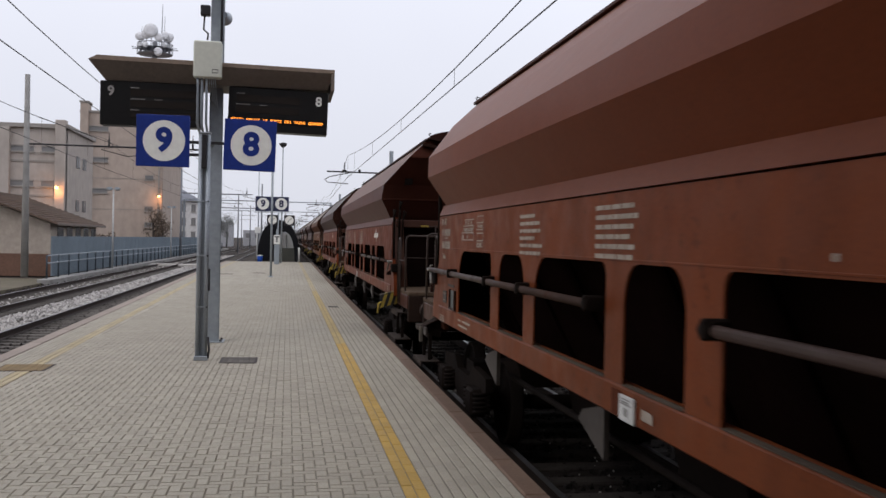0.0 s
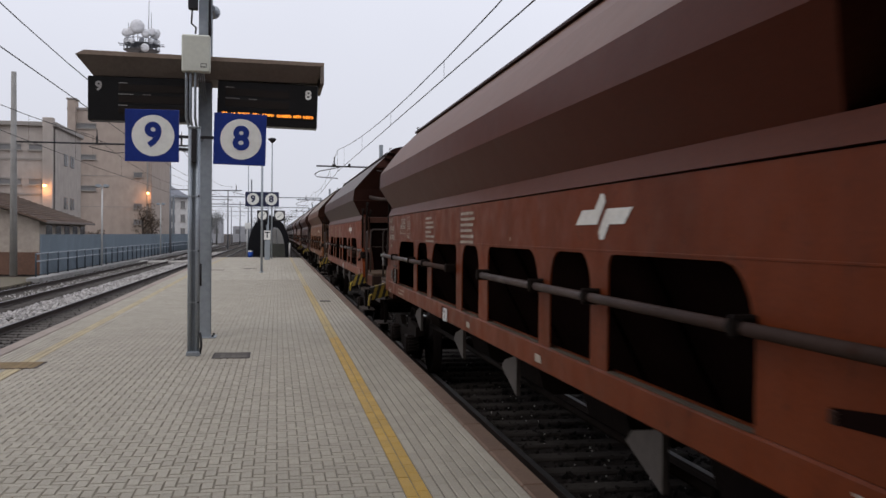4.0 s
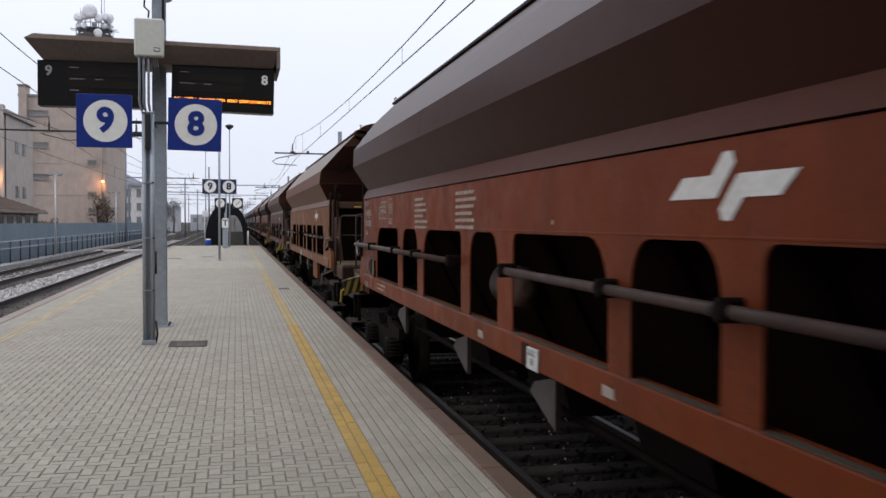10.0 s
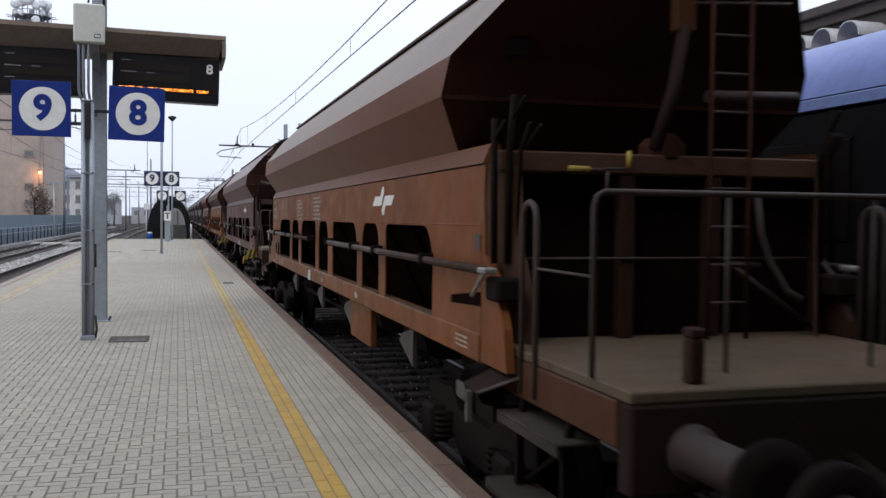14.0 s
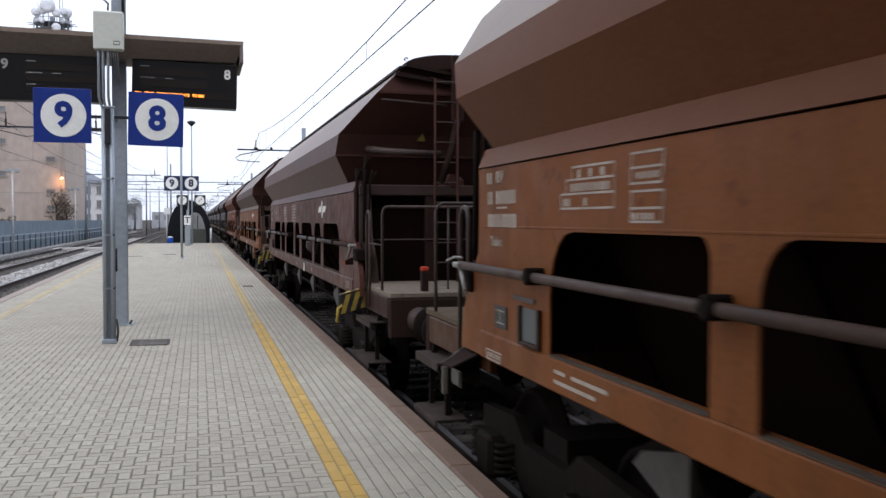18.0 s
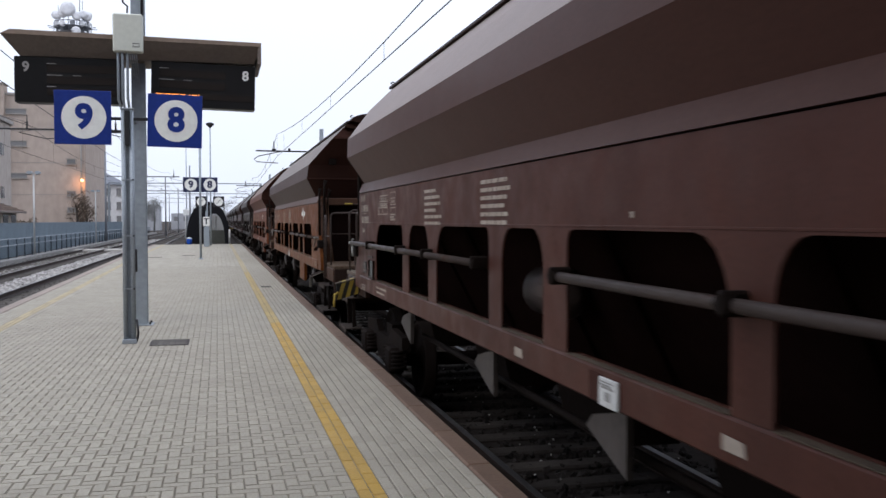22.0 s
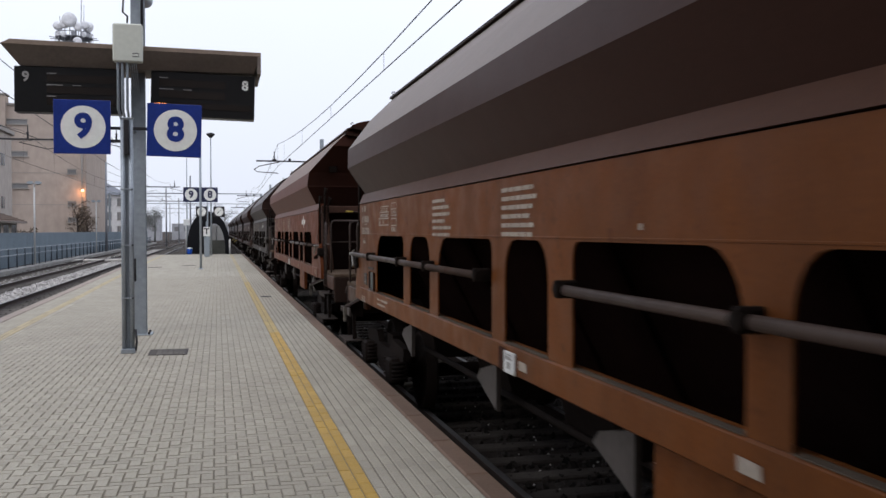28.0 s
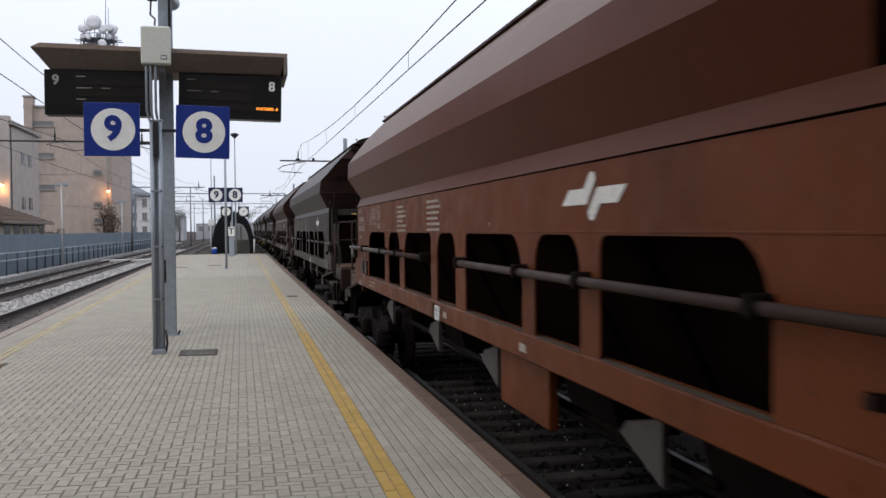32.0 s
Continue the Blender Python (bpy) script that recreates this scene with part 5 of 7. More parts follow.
def hue_colour(k, hue, body, hop):
    """The paint of a wagon's part: its own body or hopper colour under that part's dust, painted shade or sky sheen, or
    a colour of its own.
    """
    if hue == "sign":
        return (0.12, 0.085, 0.02) if k == 3 else (0.04, 0.035, 0.03)
    if hue == "tank":
        return {1: (0.125, 0.085, 0.068), 3: (0.07, 0.055, 0.05)}.get(k, (0.016, 0.012, 0.011))
    if hue == "cap" and k == 3:
        return (0.42, 0.05, 0.025)
    return {
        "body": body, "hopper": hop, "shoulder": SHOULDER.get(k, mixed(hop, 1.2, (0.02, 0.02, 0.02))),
        "ledge": mixed([0.3 * p + 0.6 * q for p, q in zip(body, hop)], 1.0, (0.009, 0.007, 0.006)),
        "plate": {3: (0.16, 0.132, 0.105), 2: (0.10, 0.077, 0.052)}.get(k, (0.088, 0.062, 0.044)),
        "end": mixed(hop, 0.16 if k in (2, 5) else 0.5, (0.026, 0.0125, 0.010)), "dusty": mixed(body, 0.35, (0.026, 0.024, 0.022)),
        "pipe": mixed(body, 0.13, (0.038, 0.032, 0.029)), "soot": (0.024, 0.015, 0.012),
        "deck": mixed(body, 0.38, (0.006, 0.006, 0.006)), "roof": mixed(hop, 0.35, (0.008, 0.006, 0.006)),
    }.get(hue, mixed(body, 0.11, (0.016, 0.0105, 0.009)))


WAGONS, spare = {}, []
for k, (body, hop, strip, slide, word) in TRAIN.items():
    # hopper colours cut to put the flare's shade into the paint
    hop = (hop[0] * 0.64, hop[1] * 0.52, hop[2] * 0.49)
    src = SOURCES[strip]
    w = src if k in (-1, 0, 1) else copy_thing(src, pose(TRACK_8, k * LEN, RAIL_Z))
    tail = "and striped corner boards" if strip else "and pierced sides"
    w["label"] = f"{word} four-axle hopper wagon with end decks {tail}"
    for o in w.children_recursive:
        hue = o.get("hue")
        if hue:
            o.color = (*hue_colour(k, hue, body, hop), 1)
        if o.name.startswith("emblem"):
            o.location.y = 0.06 if k == 1 else -0.10
        if o.get("block") in (2, 3) and k in (0, 4):
            o.location.y += -0.44 if o["block"] == 3 else -0.27 if k == 4 else 0.0
        if o.get("slide"):
            o.location.y = slide - 3.87
    for o in w.children:
        if not o.name.startswith("bogie"):
            o.location.z += {-1: 0.022, 1: 0.008, 2: -0.018, 4: -0.034}.get(k, 0.0)
    if k not in (2, 4, 5, 8, 11):
        spare.append(w)
    WAGONS[k] = w
for w in spare:
    for o in [o for o in w.children_recursive if o.get("cover")]:
        bpy.data.objects.remove(o)


# ---- platform signs and displays ----
def digit(text, size, depth, m, at, parent, name="numeral", bold=0.0, label=""):
    ob = part(name, letters(text, size, depth, m, bold), None, parent, label)
    ob.matrix_basis = Matrix.Translation(at) @ pose(0, 0, 0, 90, 0, 0)
    return ob


def number_sign(name, x, y, z, side, text, label):
    """A square enamel sign with a white disc and a numeral, facing the camera's way."""
    sg = thing(name, label, "platform sign", (x, y, z))
    part("panel", Shape().box(-side / 2, side / 2, -0.02, 0.02, -side / 2, side / 2, 0.004), SIGN_BLUE, sg, "blue enamel panel")
    part("disc", Shape().lathe([(side * 0.395, -0.024), (side * 0.395, -0.0205)], (0.015, 0, 0), "y", 40), SIGN_WHITE, sg, "white disc")
    digit(text, side * 0.62, 0.004, SIGN_BLUE, (0.015, -0.0265, 0.0), sg, bold=side * 0.025, label="blue numeral")
    return sg


number_sign("platform_number_sign", -1.69, 13.03, 2.975, 0.70, "9", "blue enamel sign with numeral nine in a white disc")
number_sign("platform_number_sign", -0.535, 13.03, 2.955, 0.70, "8", "blue enamel sign with numeral eight, hanging slightly askew").rotation_euler[1] = radians(1.3)

post = thing("sign_post", "paired grey tubular post carrying the number signs", "sign post", (-1.12, 13.035, 0))
part("tube", Shape().tube([(-0.072, 0, 0.0), (-0.072, 0, 3.1)], 0.030, 14), POST_STEEL, post, "grey steel tube")
part("tube", Shape().tube([(0.030, 0.0, 0.0), (0.030, 0.0, 3.1)], 0.032, 14), POST_STEEL, post, "grey steel tube")
# channel colour darkened to paint the groove's shade
part("channel", Shape().box(-0.048, 0.004, 0.012, 0.034, 0.01, 3.08, 0.004), CHANNEL_STEEL, post, "flat channel coloured as the shaded groove between the tubes")
part("cap", Shape().box(-0.104, 0.066, -0.04, 0.04, 3.09, 3.115, 0.006), PALE_RAIL, post, "flat pale cap")
part("junction_box", Shape().box(-0.052, 0.012, -0.07, 0.010, 2.62, 3.08, 0.008), DARK_STEEL, post, "slim black junction box")
for z in (0.72, 1.42, 2.16):
    part("strap", Shape().box(-0.104, 0.03, -0.036, -0.030, z, z + 0.018, 0.002), PALE_RAIL, post, "bright strap")
    part("strap_bolt", Shape().lathe([(0.012, -0.06), (0.012, -0.03)], (0.045, 0, z + 0.009), "y", 8), DARK_STEEL, post)
part("base_collar", Shape().box(-0.112, 0.07, -0.058, 0.062, 0.0, 0.06, 0.006), POST_STEEL, post, "base collar")
part("cable", Shape().tube([(0.07, -0.03, 0.32), (0.09, -0.04, 0.15), (0.07, -0.03, 0.03)], 0.016, 6), DARK_STEEL, post, "short black cable tail")
part("cable", Shape().tube([(0.07, 0.0, 0.95), (0.07, 0.0, 1.25)], 0.016, 6), DARK_STEEL, post)
for z, a, b in ((2.97, -0.24, 0.26), (2.80, -0.24, -0.09)):
    part("arm", Shape().box(a, b, -0.012, 0.02, z - 0.02, z + 0.02, 0.004), DARK_STEEL, post, "dark sign arm")

col = thing("display_column", "grey galvanised steel column with speakers and a cabinet", "steel column", (-1.17, 15.35, 0))
out = [(-0.1, -0.11), (0.1, -0.11), (0.1, -0.095), (0.008, -0.085), (0.008, 0.085), (0.1, 0.095), (0.1, 0.11), (-0.1, 0.11), (-0.1, 0.095), (-0.008, 0.085), (-0.008, -0.085), (-0.1, -0.095)]
part("shaft", Shape().prism(out, "z", 0.012, 6.2), STEEL, col, "I-section shaft")
part("base_plate", Shape().box(-0.19, 0.19, -0.19, 0.19, 0.0, 0.015, 0.004), STEEL, col, "bolted base plate")
for a in (-0.14, 0.14):
    for b in (-0.14, 0.14):
        part("bolt", Shape().lathe([(0.018, 0.015), (0.018, 0.04), (0.01, 0.05)], (a, b, 0), "z", 6), DARK_STEEL, col)
cab = part("cabinet", Shape().box(-0.29, 0.13, -0.86, -0.70, 4.10, 4.66, 0.02), BOX_CREAM, col, "cream plastic equipment cabinet")
part("cabinet_mark", Shape().box(-0.01, 0.08, -0.864, -0.8605, 4.17, 4.23, 0.001), DARK_STEEL, cab, "small dark nameplate")
part("cabinet_mark", Shape().box(-0.003, 0.073, -0.8665, -0.8645, 4.182, 4.218, 0.0005), BOX_CREAM, cab)
part("cabinet_bracket", Shape().box(-0.12, 0.0, -0.70, -0.11, 4.50, 4.56, 0.005), STEEL, col, "steel bracket")
part("conduit", Shape().tube([(0.07, -0.14, 4.60), (0.075, -0.15, 6.1)], 0.02, 8), DARK_STEEL, col)
for k in range(4):
    part("cable", Shape().tube([(-0.06 + 0.03 * k, -0.78, 4.10), (-0.05 + 0.03 * k, -0.72, 3.98), (-0.06 + 0.03 * k, -0.50, 3.90), (-0.055 + 0.03 * k, -0.14, 3.85 - 0.04 * k)], 0.007, 6), POST_STEEL, col, "grey cable")
for x in (-0.225, -0.165, -0.095):
    part("conduit", Shape().tube([(x, -0.79, 4.12), (x, -0.76, 4.0), (x, -0.76, 3.42), (x * 0.85, -0.60, 3.26), (x * 0.38, -0.122, 3.14)], 0.02, 8), POST_STEEL, col, "grey conduit below the cabinet")
part("wiring_box", Shape().box(-0.26, -0.11, -0.2, -0.06, 5.20, 5.36, 0.012), DARK_STEEL, col, "small dark wiring box")
part("cable", Shape().tube([(-0.2, -0.12, 5.20), (-0.21, -0.14, 4.98), (-0.14, -0.13, 4.92), (-0.15, -0.12, 4.82)], 0.015, 6), DARK_STEEL, col)
horn = part("loudspeaker", Shape().lathe([(0.03, 0.12), (0.05, 0.02), (0.07, -0.1), (0.13, -0.2), (0.165, -0.24), (0.16, -0.242), (0.06, -0.1), (0.02, -0.09)][::-1], (-0.16, -0.1, 5.66), "y", 22), STEEL, col, "grey horn loudspeaker")
part("horn_core", Shape().lathe([(0.05, -0.2), (0.05, -0.1)], (-0.16, -0.1, 5.66), "y", 14), LAMP_WHITE, horn, "pale centre cone")
part("loudspeaker", Shape().lathe([(0.11, 0.26), (0.115, 0.24), (0.08, 0.12), (0.05, 0.0), (0.05, -0.05)][::-1], (0.09, 0.1, 5.28), "y", 20), STEEL, col, "grey horn loudspeaker turned away")

canopy = thing("display_canopy", "brown sheet-metal canopy over two train displays", "display canopy", (0, 0, 0))
sh = Shape()
XA, XB = -3.02, 0.68
sh.face([(XA, 14.70, 4.38), (XB, 14.70, 4.38), (XB, 14.70, 4.46), (XA + 0.13, 14.70, 4.46)])
sh.face([(XA + 0.13, 14.70, 4.46), (XB, 14.70, 4.46), (XB, 16.0, 4.46), (XA + 0.13, 16.0, 4.46)])
sh.face([(XA, 16.0, 4.38), (XA + 0.13, 16.0, 4.46), (XB, 16.0, 4.46), (XB, 16.0, 4.38)])
sh.face([(XA, 14.7, 4.38), (XA + 0.13, 14.7, 4.46), (XA + 0.13, 16.0, 4.46), (XA, 16.0, 4.38)])
sh.face([(XB, 14.7, 4.38), (XB, 16.0, 4.38), (XB, 16.0, 4.46), (XB, 14.7, 4.46)])
def sag(shape):
    """The canopy hangs lower towards track 8."""
    shape.v = [(x, y, z - (0.055 + 0.015 * (x - XA)) * (z - 4.06) / 0.40) for x, y, z in shape.v]
    return shape


part("roof_sheet", sag(sh), BROWN_SHEET, canopy, "folded brown roof sheet")
sh = Shape()
sh.face([(XB - 0.02, 14.7, 4.378), (XA, 14.7, 4.378), (XA + 0.22, 14.93, 4.06), (XB - 0.10, 14.93, 4.06)])
sh.face([(XA, 16.0, 4.378), (XB - 0.02, 16.0, 4.378), (XB - 0.10, 15.77, 4.06), (XA + 0.22, 15.77, 4.06)])
sh.face([(XA, 14.7, 4.378), (XA, 16.0, 4.378), (XA + 0.22, 15.77, 4.06), (XA + 0.22, 14.93, 4.06)])
sh.face([(XA + 0.22, 14.93, 4.06), (XA + 0.22, 15.77, 4.06), (XB - 0.10, 15.77, 4.06), (XB - 0.10, 14.93, 4.06)])
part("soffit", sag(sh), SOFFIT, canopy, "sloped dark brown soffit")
part("end_plate", Shape().box(XB - 0.055, XB, 14.70, 16.0, 4.02, 4.28, 0.004), SOFFIT, canopy, "drop end plate")


def display(x0, x1, number, number_x, label):
    bd = thing("train_display", label, "train display", (0, 0, 0))
    part("housing", Shape().box(x0, x1, 14.92, 15.20, 3.38, 4.055, 0.01), BOARD, bd, "black display housing")
    for k in range(3 if number == "9" else 2):
        z = 3.885 - 0.17 * k
        a, b = (x0 + 0.12, x1 - 0.45) if number_x > (x0 + x1) / 2 else (x0 + 0.45, x1 - 0.08)
        part("glass_strip", Shape().box(a, b, 14.914, 14.9185, z - 0.055, z + 0.055, 0.001), BOARD_ROW, bd, "dark glass row")
        for q, (u, w) in enumerate(((0.0, 0.22), (0.36, 0.12))):
            if (k + q) % 2 == 0 or q == 0:
                part("row_mark", Shape().box(a + u, a + u + w * (0.6 + 0.4 * (k % 2)), 14.910, 14.9135, z + 0.068, z + 0.078, 0.0), MARK_GREY, bd, "small pale caption")
    digit(number, 0.20, 0.004, MARK_GREY if number == "9" else SIGN_WHITE, (number_x, 14.914, 3.895), bd, bold=0.006, label="white numeral")
    return bd


display(-2.88, -1.36, "9", -2.72, "black train display for platform nine with blank rows")
right_board = display(-0.95, 0.60, "8", 0.45, "black train display for platform eight with orange running text")
right_board.matrix_basis = Matrix.Translation((-0.95, 14.92, 4.055)) @ pose(0, 0, 0, 0, 1.4, 0) @ Matrix.Translation((0.95, -14.92, -4.055))
SLOT_A, SLOT_B, LED_Z, STEP = -0.90, 0.555, 3.548, 0.0375
part("text_strip", Shape().box(SLOT_A - 0.01, SLOT_B + 0.01, 14.9125, 14.918, LED_Z - 0.045, LED_Z + 0.045, 0.001), BOARD_ROW, right_board, "dark strip behind the running text")
RUNNING = []
glyphs = {}
for words, begin in (("VIETATO APRIRE LE PORTE DEI TRENI QUANDO NON SONO COMPLETAMENTE FERMI", -18.2), ("VIETATO A", 28.1)):
    for k, ch in enumerate(words):
        if ch == " ":
            continue
        if ch not in glyphs:
            glyphs[ch] = letters(ch, 0.058, 0.002, LED, 0.0008)
        enter = begin + k * STEP / 0.083
        leave = enter + (SLOT_B - SLOT_A) / 0.083
        if leave < 0 or enter > 32:
            continue
        ob = part("led_letter", glyphs[ch], None, right_board)
        ob.matrix_basis = Matrix.Translation((SLOT_B, 14.91, LED_Z)) @ pose(0, 0, 0, 90, 0, 0)
        RUNNING.append((ob, enter, leave))


def cover(x, y, sx, sy, label, lid=SLEEPER):
    cv = thing("drain_cover", label, "drain cover", (x, y, 0), "covers in the paving")
    part("frame", Shape().box(-sx / 2, sx / 2, -sy / 2, sy / 2, -0.008, 0.004, 0.002), RAIL_RUST, cv, "rusty frame")
    for k in range(6):
        a = -sx / 2 + 0.03 + (sx - 0.06) * k / 6
        part("plate_strip", Shape().box(a, a + (sx - 0.06) / 6 - 0.006, -sy / 2 + 0.03, sy / 2 - 0.03, 0.0042, 0.0075, 0.001), lid, cv)


cover(-0.63, 13.0, 0.50, 0.62, "brown steel drain cover set in the pavers")
cover(-3.22, 12.3, 0.62, 0.62, "rusty brown drain cover on the yellow line", RUSTY_LID)
cover(-1.3, 44.9, 0.6, 0.5, "small dark drain cover in the pavers")
cover(-2.7, 43.2, 0.6, 0.5, "small dark drain cover in the pavers")
cover(1.16, 23.3, 0.25, 0.4, "small dark drain cover near the edge")

# ---- far end of the platform ----
fs = thing("far_sign", "tall thin post with a double platform number panel", "platform sign", (-0.68, 40.5, 0))
part("post", Shape().tube([(0, 0, 0), (0, 0, 6.0)], 0.05, 12), STEEL, fs, "thin grey post")
part("base", Shape().lathe([(0.11, 0), (0.11, 0.02), (0.06, 0.05)], (0, 0, 0), "z", 14), STEEL, fs)
pn = part("panel", Shape().box(-0.70, 0.71, 0.06, 0.10, 2.83, 3.45, 0.006), SIGN_NAVY, fs, "dark navy double panel")
for x, tx in ((-0.38, "9"), (0.39, "8")):
    part("disc", Shape().lathe([(0.255, 0.052), (0.255, 0.058)], (x, 0, 3.14), "y", 32), SIGN_WHITE, pn, "white disc")
    digit(tx, 0.40, 0.004, SIGN_NAVY, (x, 0.049, 3.14), pn, bold=0.016, label="dark blue numeral")
ck = thing("clock_post", "thin post with two square clocks and a white T sign", "station clock", (-0.60, 60.0, 0))
part("post", Shape().tube([(0, 0, 0), (0, 0, 3.6)], 0.05, 12), STEEL, ck, "grey post")
for x in (-0.36, 0.70):
    c = part("clock_case", Shape().box(x - 0.34, x + 0.34, -0.10, 0.02, 2.48, 3.14, 0.02), DARK_STEEL, ck, "dark square clock case")
    part("clock_face", Shape().lathe([(0.27, -0.106), (0.27, -0.101)], (x, 0, 2.81), "y", 30), SIGN_WHITE, c, "round white clock face")
    part("clock_pointer", Shape().prism([(x - 0.13, 2.69), (x - 0.11, 2.67), (x + 0.14, 2.93), (x + 0.12, 2.95)], "y", -0.112, -0.108), HAZ_BLACK, c, "black clock pointers")
part("T_plate", Shape().box(-0.26, 0.14, -0.09, -0.06, 1.28, 1.86, 0.004), SIGN_WHITE, ck, "white plate")
digit("T", 0.52, 0.004, HAZ_BLACK, (-0.06, -0.0935, 1.57), ck, "T_letter", 0.012, "black letter T")
part("cabinet", Shape().box(-0.22, 0.12, -0.06, 0.25, 0.0, 1.24, 0.015), STEEL, ck, "grey cabinet")
lp = thing("mast_lamp", "tall slim pole with a small dome lamp", "lamp", (-0.40, 63.0, 0))
part("pole", Shape().tube([(0, 0, 0), (0, 0, 4.1), (0, 0, 7.75)], 0.06, 10, True, 0.035), STEEL, lp, "slim grey pole")
part("dome", Shape().lathe([(0.05, 7.7), (0.14, 7.78), (0.26, 7.90), (0.27, 7.98), (0.10, 8.05)], (0, 0, 0), "z", 18), DARK_STEEL, lp, "dark dome head")
part("joint_ball", Shape().lathe([(0.03, 4.0), (0.09, 4.07), (0.09, 4.15), (0.03, 4.22)], (0, 0, 0), "z", 12), DARK_STEEL, lp)
stub = thing("thin_mast", "thin pale mast rising beyond the platform end", "mast", (-2.3, 75.0, -0.5))
part("pole", Shape().tube([(0, 0, 0), (0, 0, 8.0)], 0.06, 8, True, 0.03), STEEL, stub)

shelter = thing("stair_shelter", "black arched shelter over the subway stairs", "stair shelter", (-0.62, 68.0, 0))
ARX, ARZ = 1.50, 2.98
for y0, y1, nm in ((0.0, 4.0, "vault"),):
    sh = Shape()
    outer = [(ARX * math.cos(radians(a)), ARZ * math.sin(radians(a)) ** 0.8 if 0 < a < 180 else 0.0) for a in range(0, 181, 10)]
    inner = [(0.40 + x * 0.50, z * 0.72) for x, z in outer]
    sh.prism(outer + inner[::-1], "y", y0, y1)
    part(nm, sh, BLACK_SHELL, shelter, "smoked black vault")
part("front_panel", Shape().prism([(-1.46, 0.02), (-0.12, 0.02), (-0.12, 2.40), (-0.62, 2.66), (-1.0, 2.40), (-1.38, 1.4)], "y", 0.02, 0.08), BLACK_SHELL, shelter, "closed black front panel")
part("stair_rail", Shape().tube([(0.55, 1.0, 0.0), (0.55, 1.0, 1.9)], 0.04, 8), PALE_POLE, shelter, "pale upright inside the opening")
part("low_wall", Shape().box(-0.35, 1.40, 0.02, 0.16, 0.0, 0.95, 0.02), PARAPET, shelter, "low dark parapet")
part("back_wall", Shape().box(-1.2, 1.3, 7.0, 7.2, 0.0, 2.1, 0.02), CONCRETE, shelter, "pale wall behind the stairs")
part("jamb", Shape().box(-0.19, -0.11, -0.03, 0.1, 0.0, 2.3, 0.01), STEEL, shelter, "grey jamb")
for x in (1.46,):
    bl = thing("bollard", "short pale bollard beside the stair shelter", "bollard", (-0.62 + x, 67.6, 0))
    part("shaft", Shape().lathe([(0.065, 0), (0.065, 0.98), (0.04, 1.02)], (0, 0, 0), "z", 12), SIGN_WHITE, bl, "off-white shaft")
bn = thing("litter_bin", "small blue litter bin by the shelter", "litter bin", (-1.88, 66.6, 0))
part("body", Shape().lathe([(0.14, 0.0), (0.17, 0.02), (0.19, 0.34), (0.17, 0.38)], (0, 0, 0), "z", 14), BIN_BLUE, bn)
part("lid", Shape().lathe([(0.195, 0.38), (0.16, 0.44), (0.06, 0.47)], (0, 0, 0), "z", 14), LAMP_WHITE, bn, "pale lid")
ns = thing("notice_stand", "slim pale post with a small blank notice box", "notice stand", (-2.13, 67.2, 0))
part("pole", Shape().tube([(0, 0, 0), (0, 0, 2.05)], 0.045, 10), PALE_POLE, ns, "slim pale pole")
part("notice_box", Shape().box(-0.17, 0.26, -0.05, 0.05, 2.0, 2.42, 0.015), LAMP_WHITE, ns, "pale notice box")


# ---- fence, lamps and masts beyond the far track ----
fence = thing("panel_fence", "blue-grey steel panel wall along the railway", "fence", (0, 0, 0))
pm = Shape()
wave = [(0.03 + (0.03 if k % 4 in (1, 2) else 0.0), 0.01 + 1.98 * k / 32) for k in range(33)]
pm.prism(wave + [(-0.03, 1.99), (-0.03, 0.01)], "z", -0.55, 1.52)
pmesh = pm.mesh("panel", FENCE)
for k in range(60):
    part("panel", pmesh, None, fence, at=(-12.05, 50.8 + 2.0 * k, 0))
part("kerb", Shape().box(-11.55, -10.95, 46.0, 180, -0.86, -0.50, 0.03), CONCRETE, fence, "pale concrete kerb")
railing = thing("railing", "blue-grey tubular railing before the panel wall", "railing", (-11.35, 0, 0))
rp = Shape()
rp.tube([(0, 0, -0.5), (0, 0, 0.62)], 0.042, 8)
rmesh = rp.mesh("post", FENCE_RAIL)
for k in range(54):
    part("post", rmesh, None, railing, at=(0, 47.0 + 2.3 * k, 0))
for z in (0.60, 0.24):
    part("rail", Shape().tube([(0, 47.0, z), (0, 169.0, z)], 0.03, 8), PALE_RAIL, railing, "pale galvanised rail tube")


def twin_lamp(x, y, h):
    t = thing("street_lamp", "slim pale pole with twin flat lamp heads", "street lamp", (x, y, -0.5), "lamps along the fence")
    part("pole", Shape().tube([(0, 0, 0), (0, 0, h)], 0.06, 10, True, 0.05), PALE_POLE, t, "slim pale pole")
    part("crossbar", Shape().box(-0.2, 0.2, -0.03, 0.03, h, h + 0.05, 0.01), STEEL, t)
    for s in (-1, 1):
        hd = part("lamp_head", Shape().prism([(s * 0.08, h + 0.0), (s * 0.22, h - 0.06), (s * 0.40, h + 0.0), (s * 0.42, h + 0.08), (s * 0.28, h + 0.15), (s * 0.10, h + 0.13)][:: -1 if s > 0 else 1], "y", -0.15, 0.15), STEEL, t, "grey flat lamp head")
        part("glass", Shape().box(s * 0.26 - 0.11, s * 0.26 + 0.11, -0.12, 0.12, h - 0.075, h - 0.055, 0.004), DARK_STEEL, hd, "dark lamp glass")


twin_lamp(-11.15, 62.8, 5.1)
twin_lamp(-11.15, 93.3, 4.9)
twin_lamp(-11.15, 124.7, 4.9)


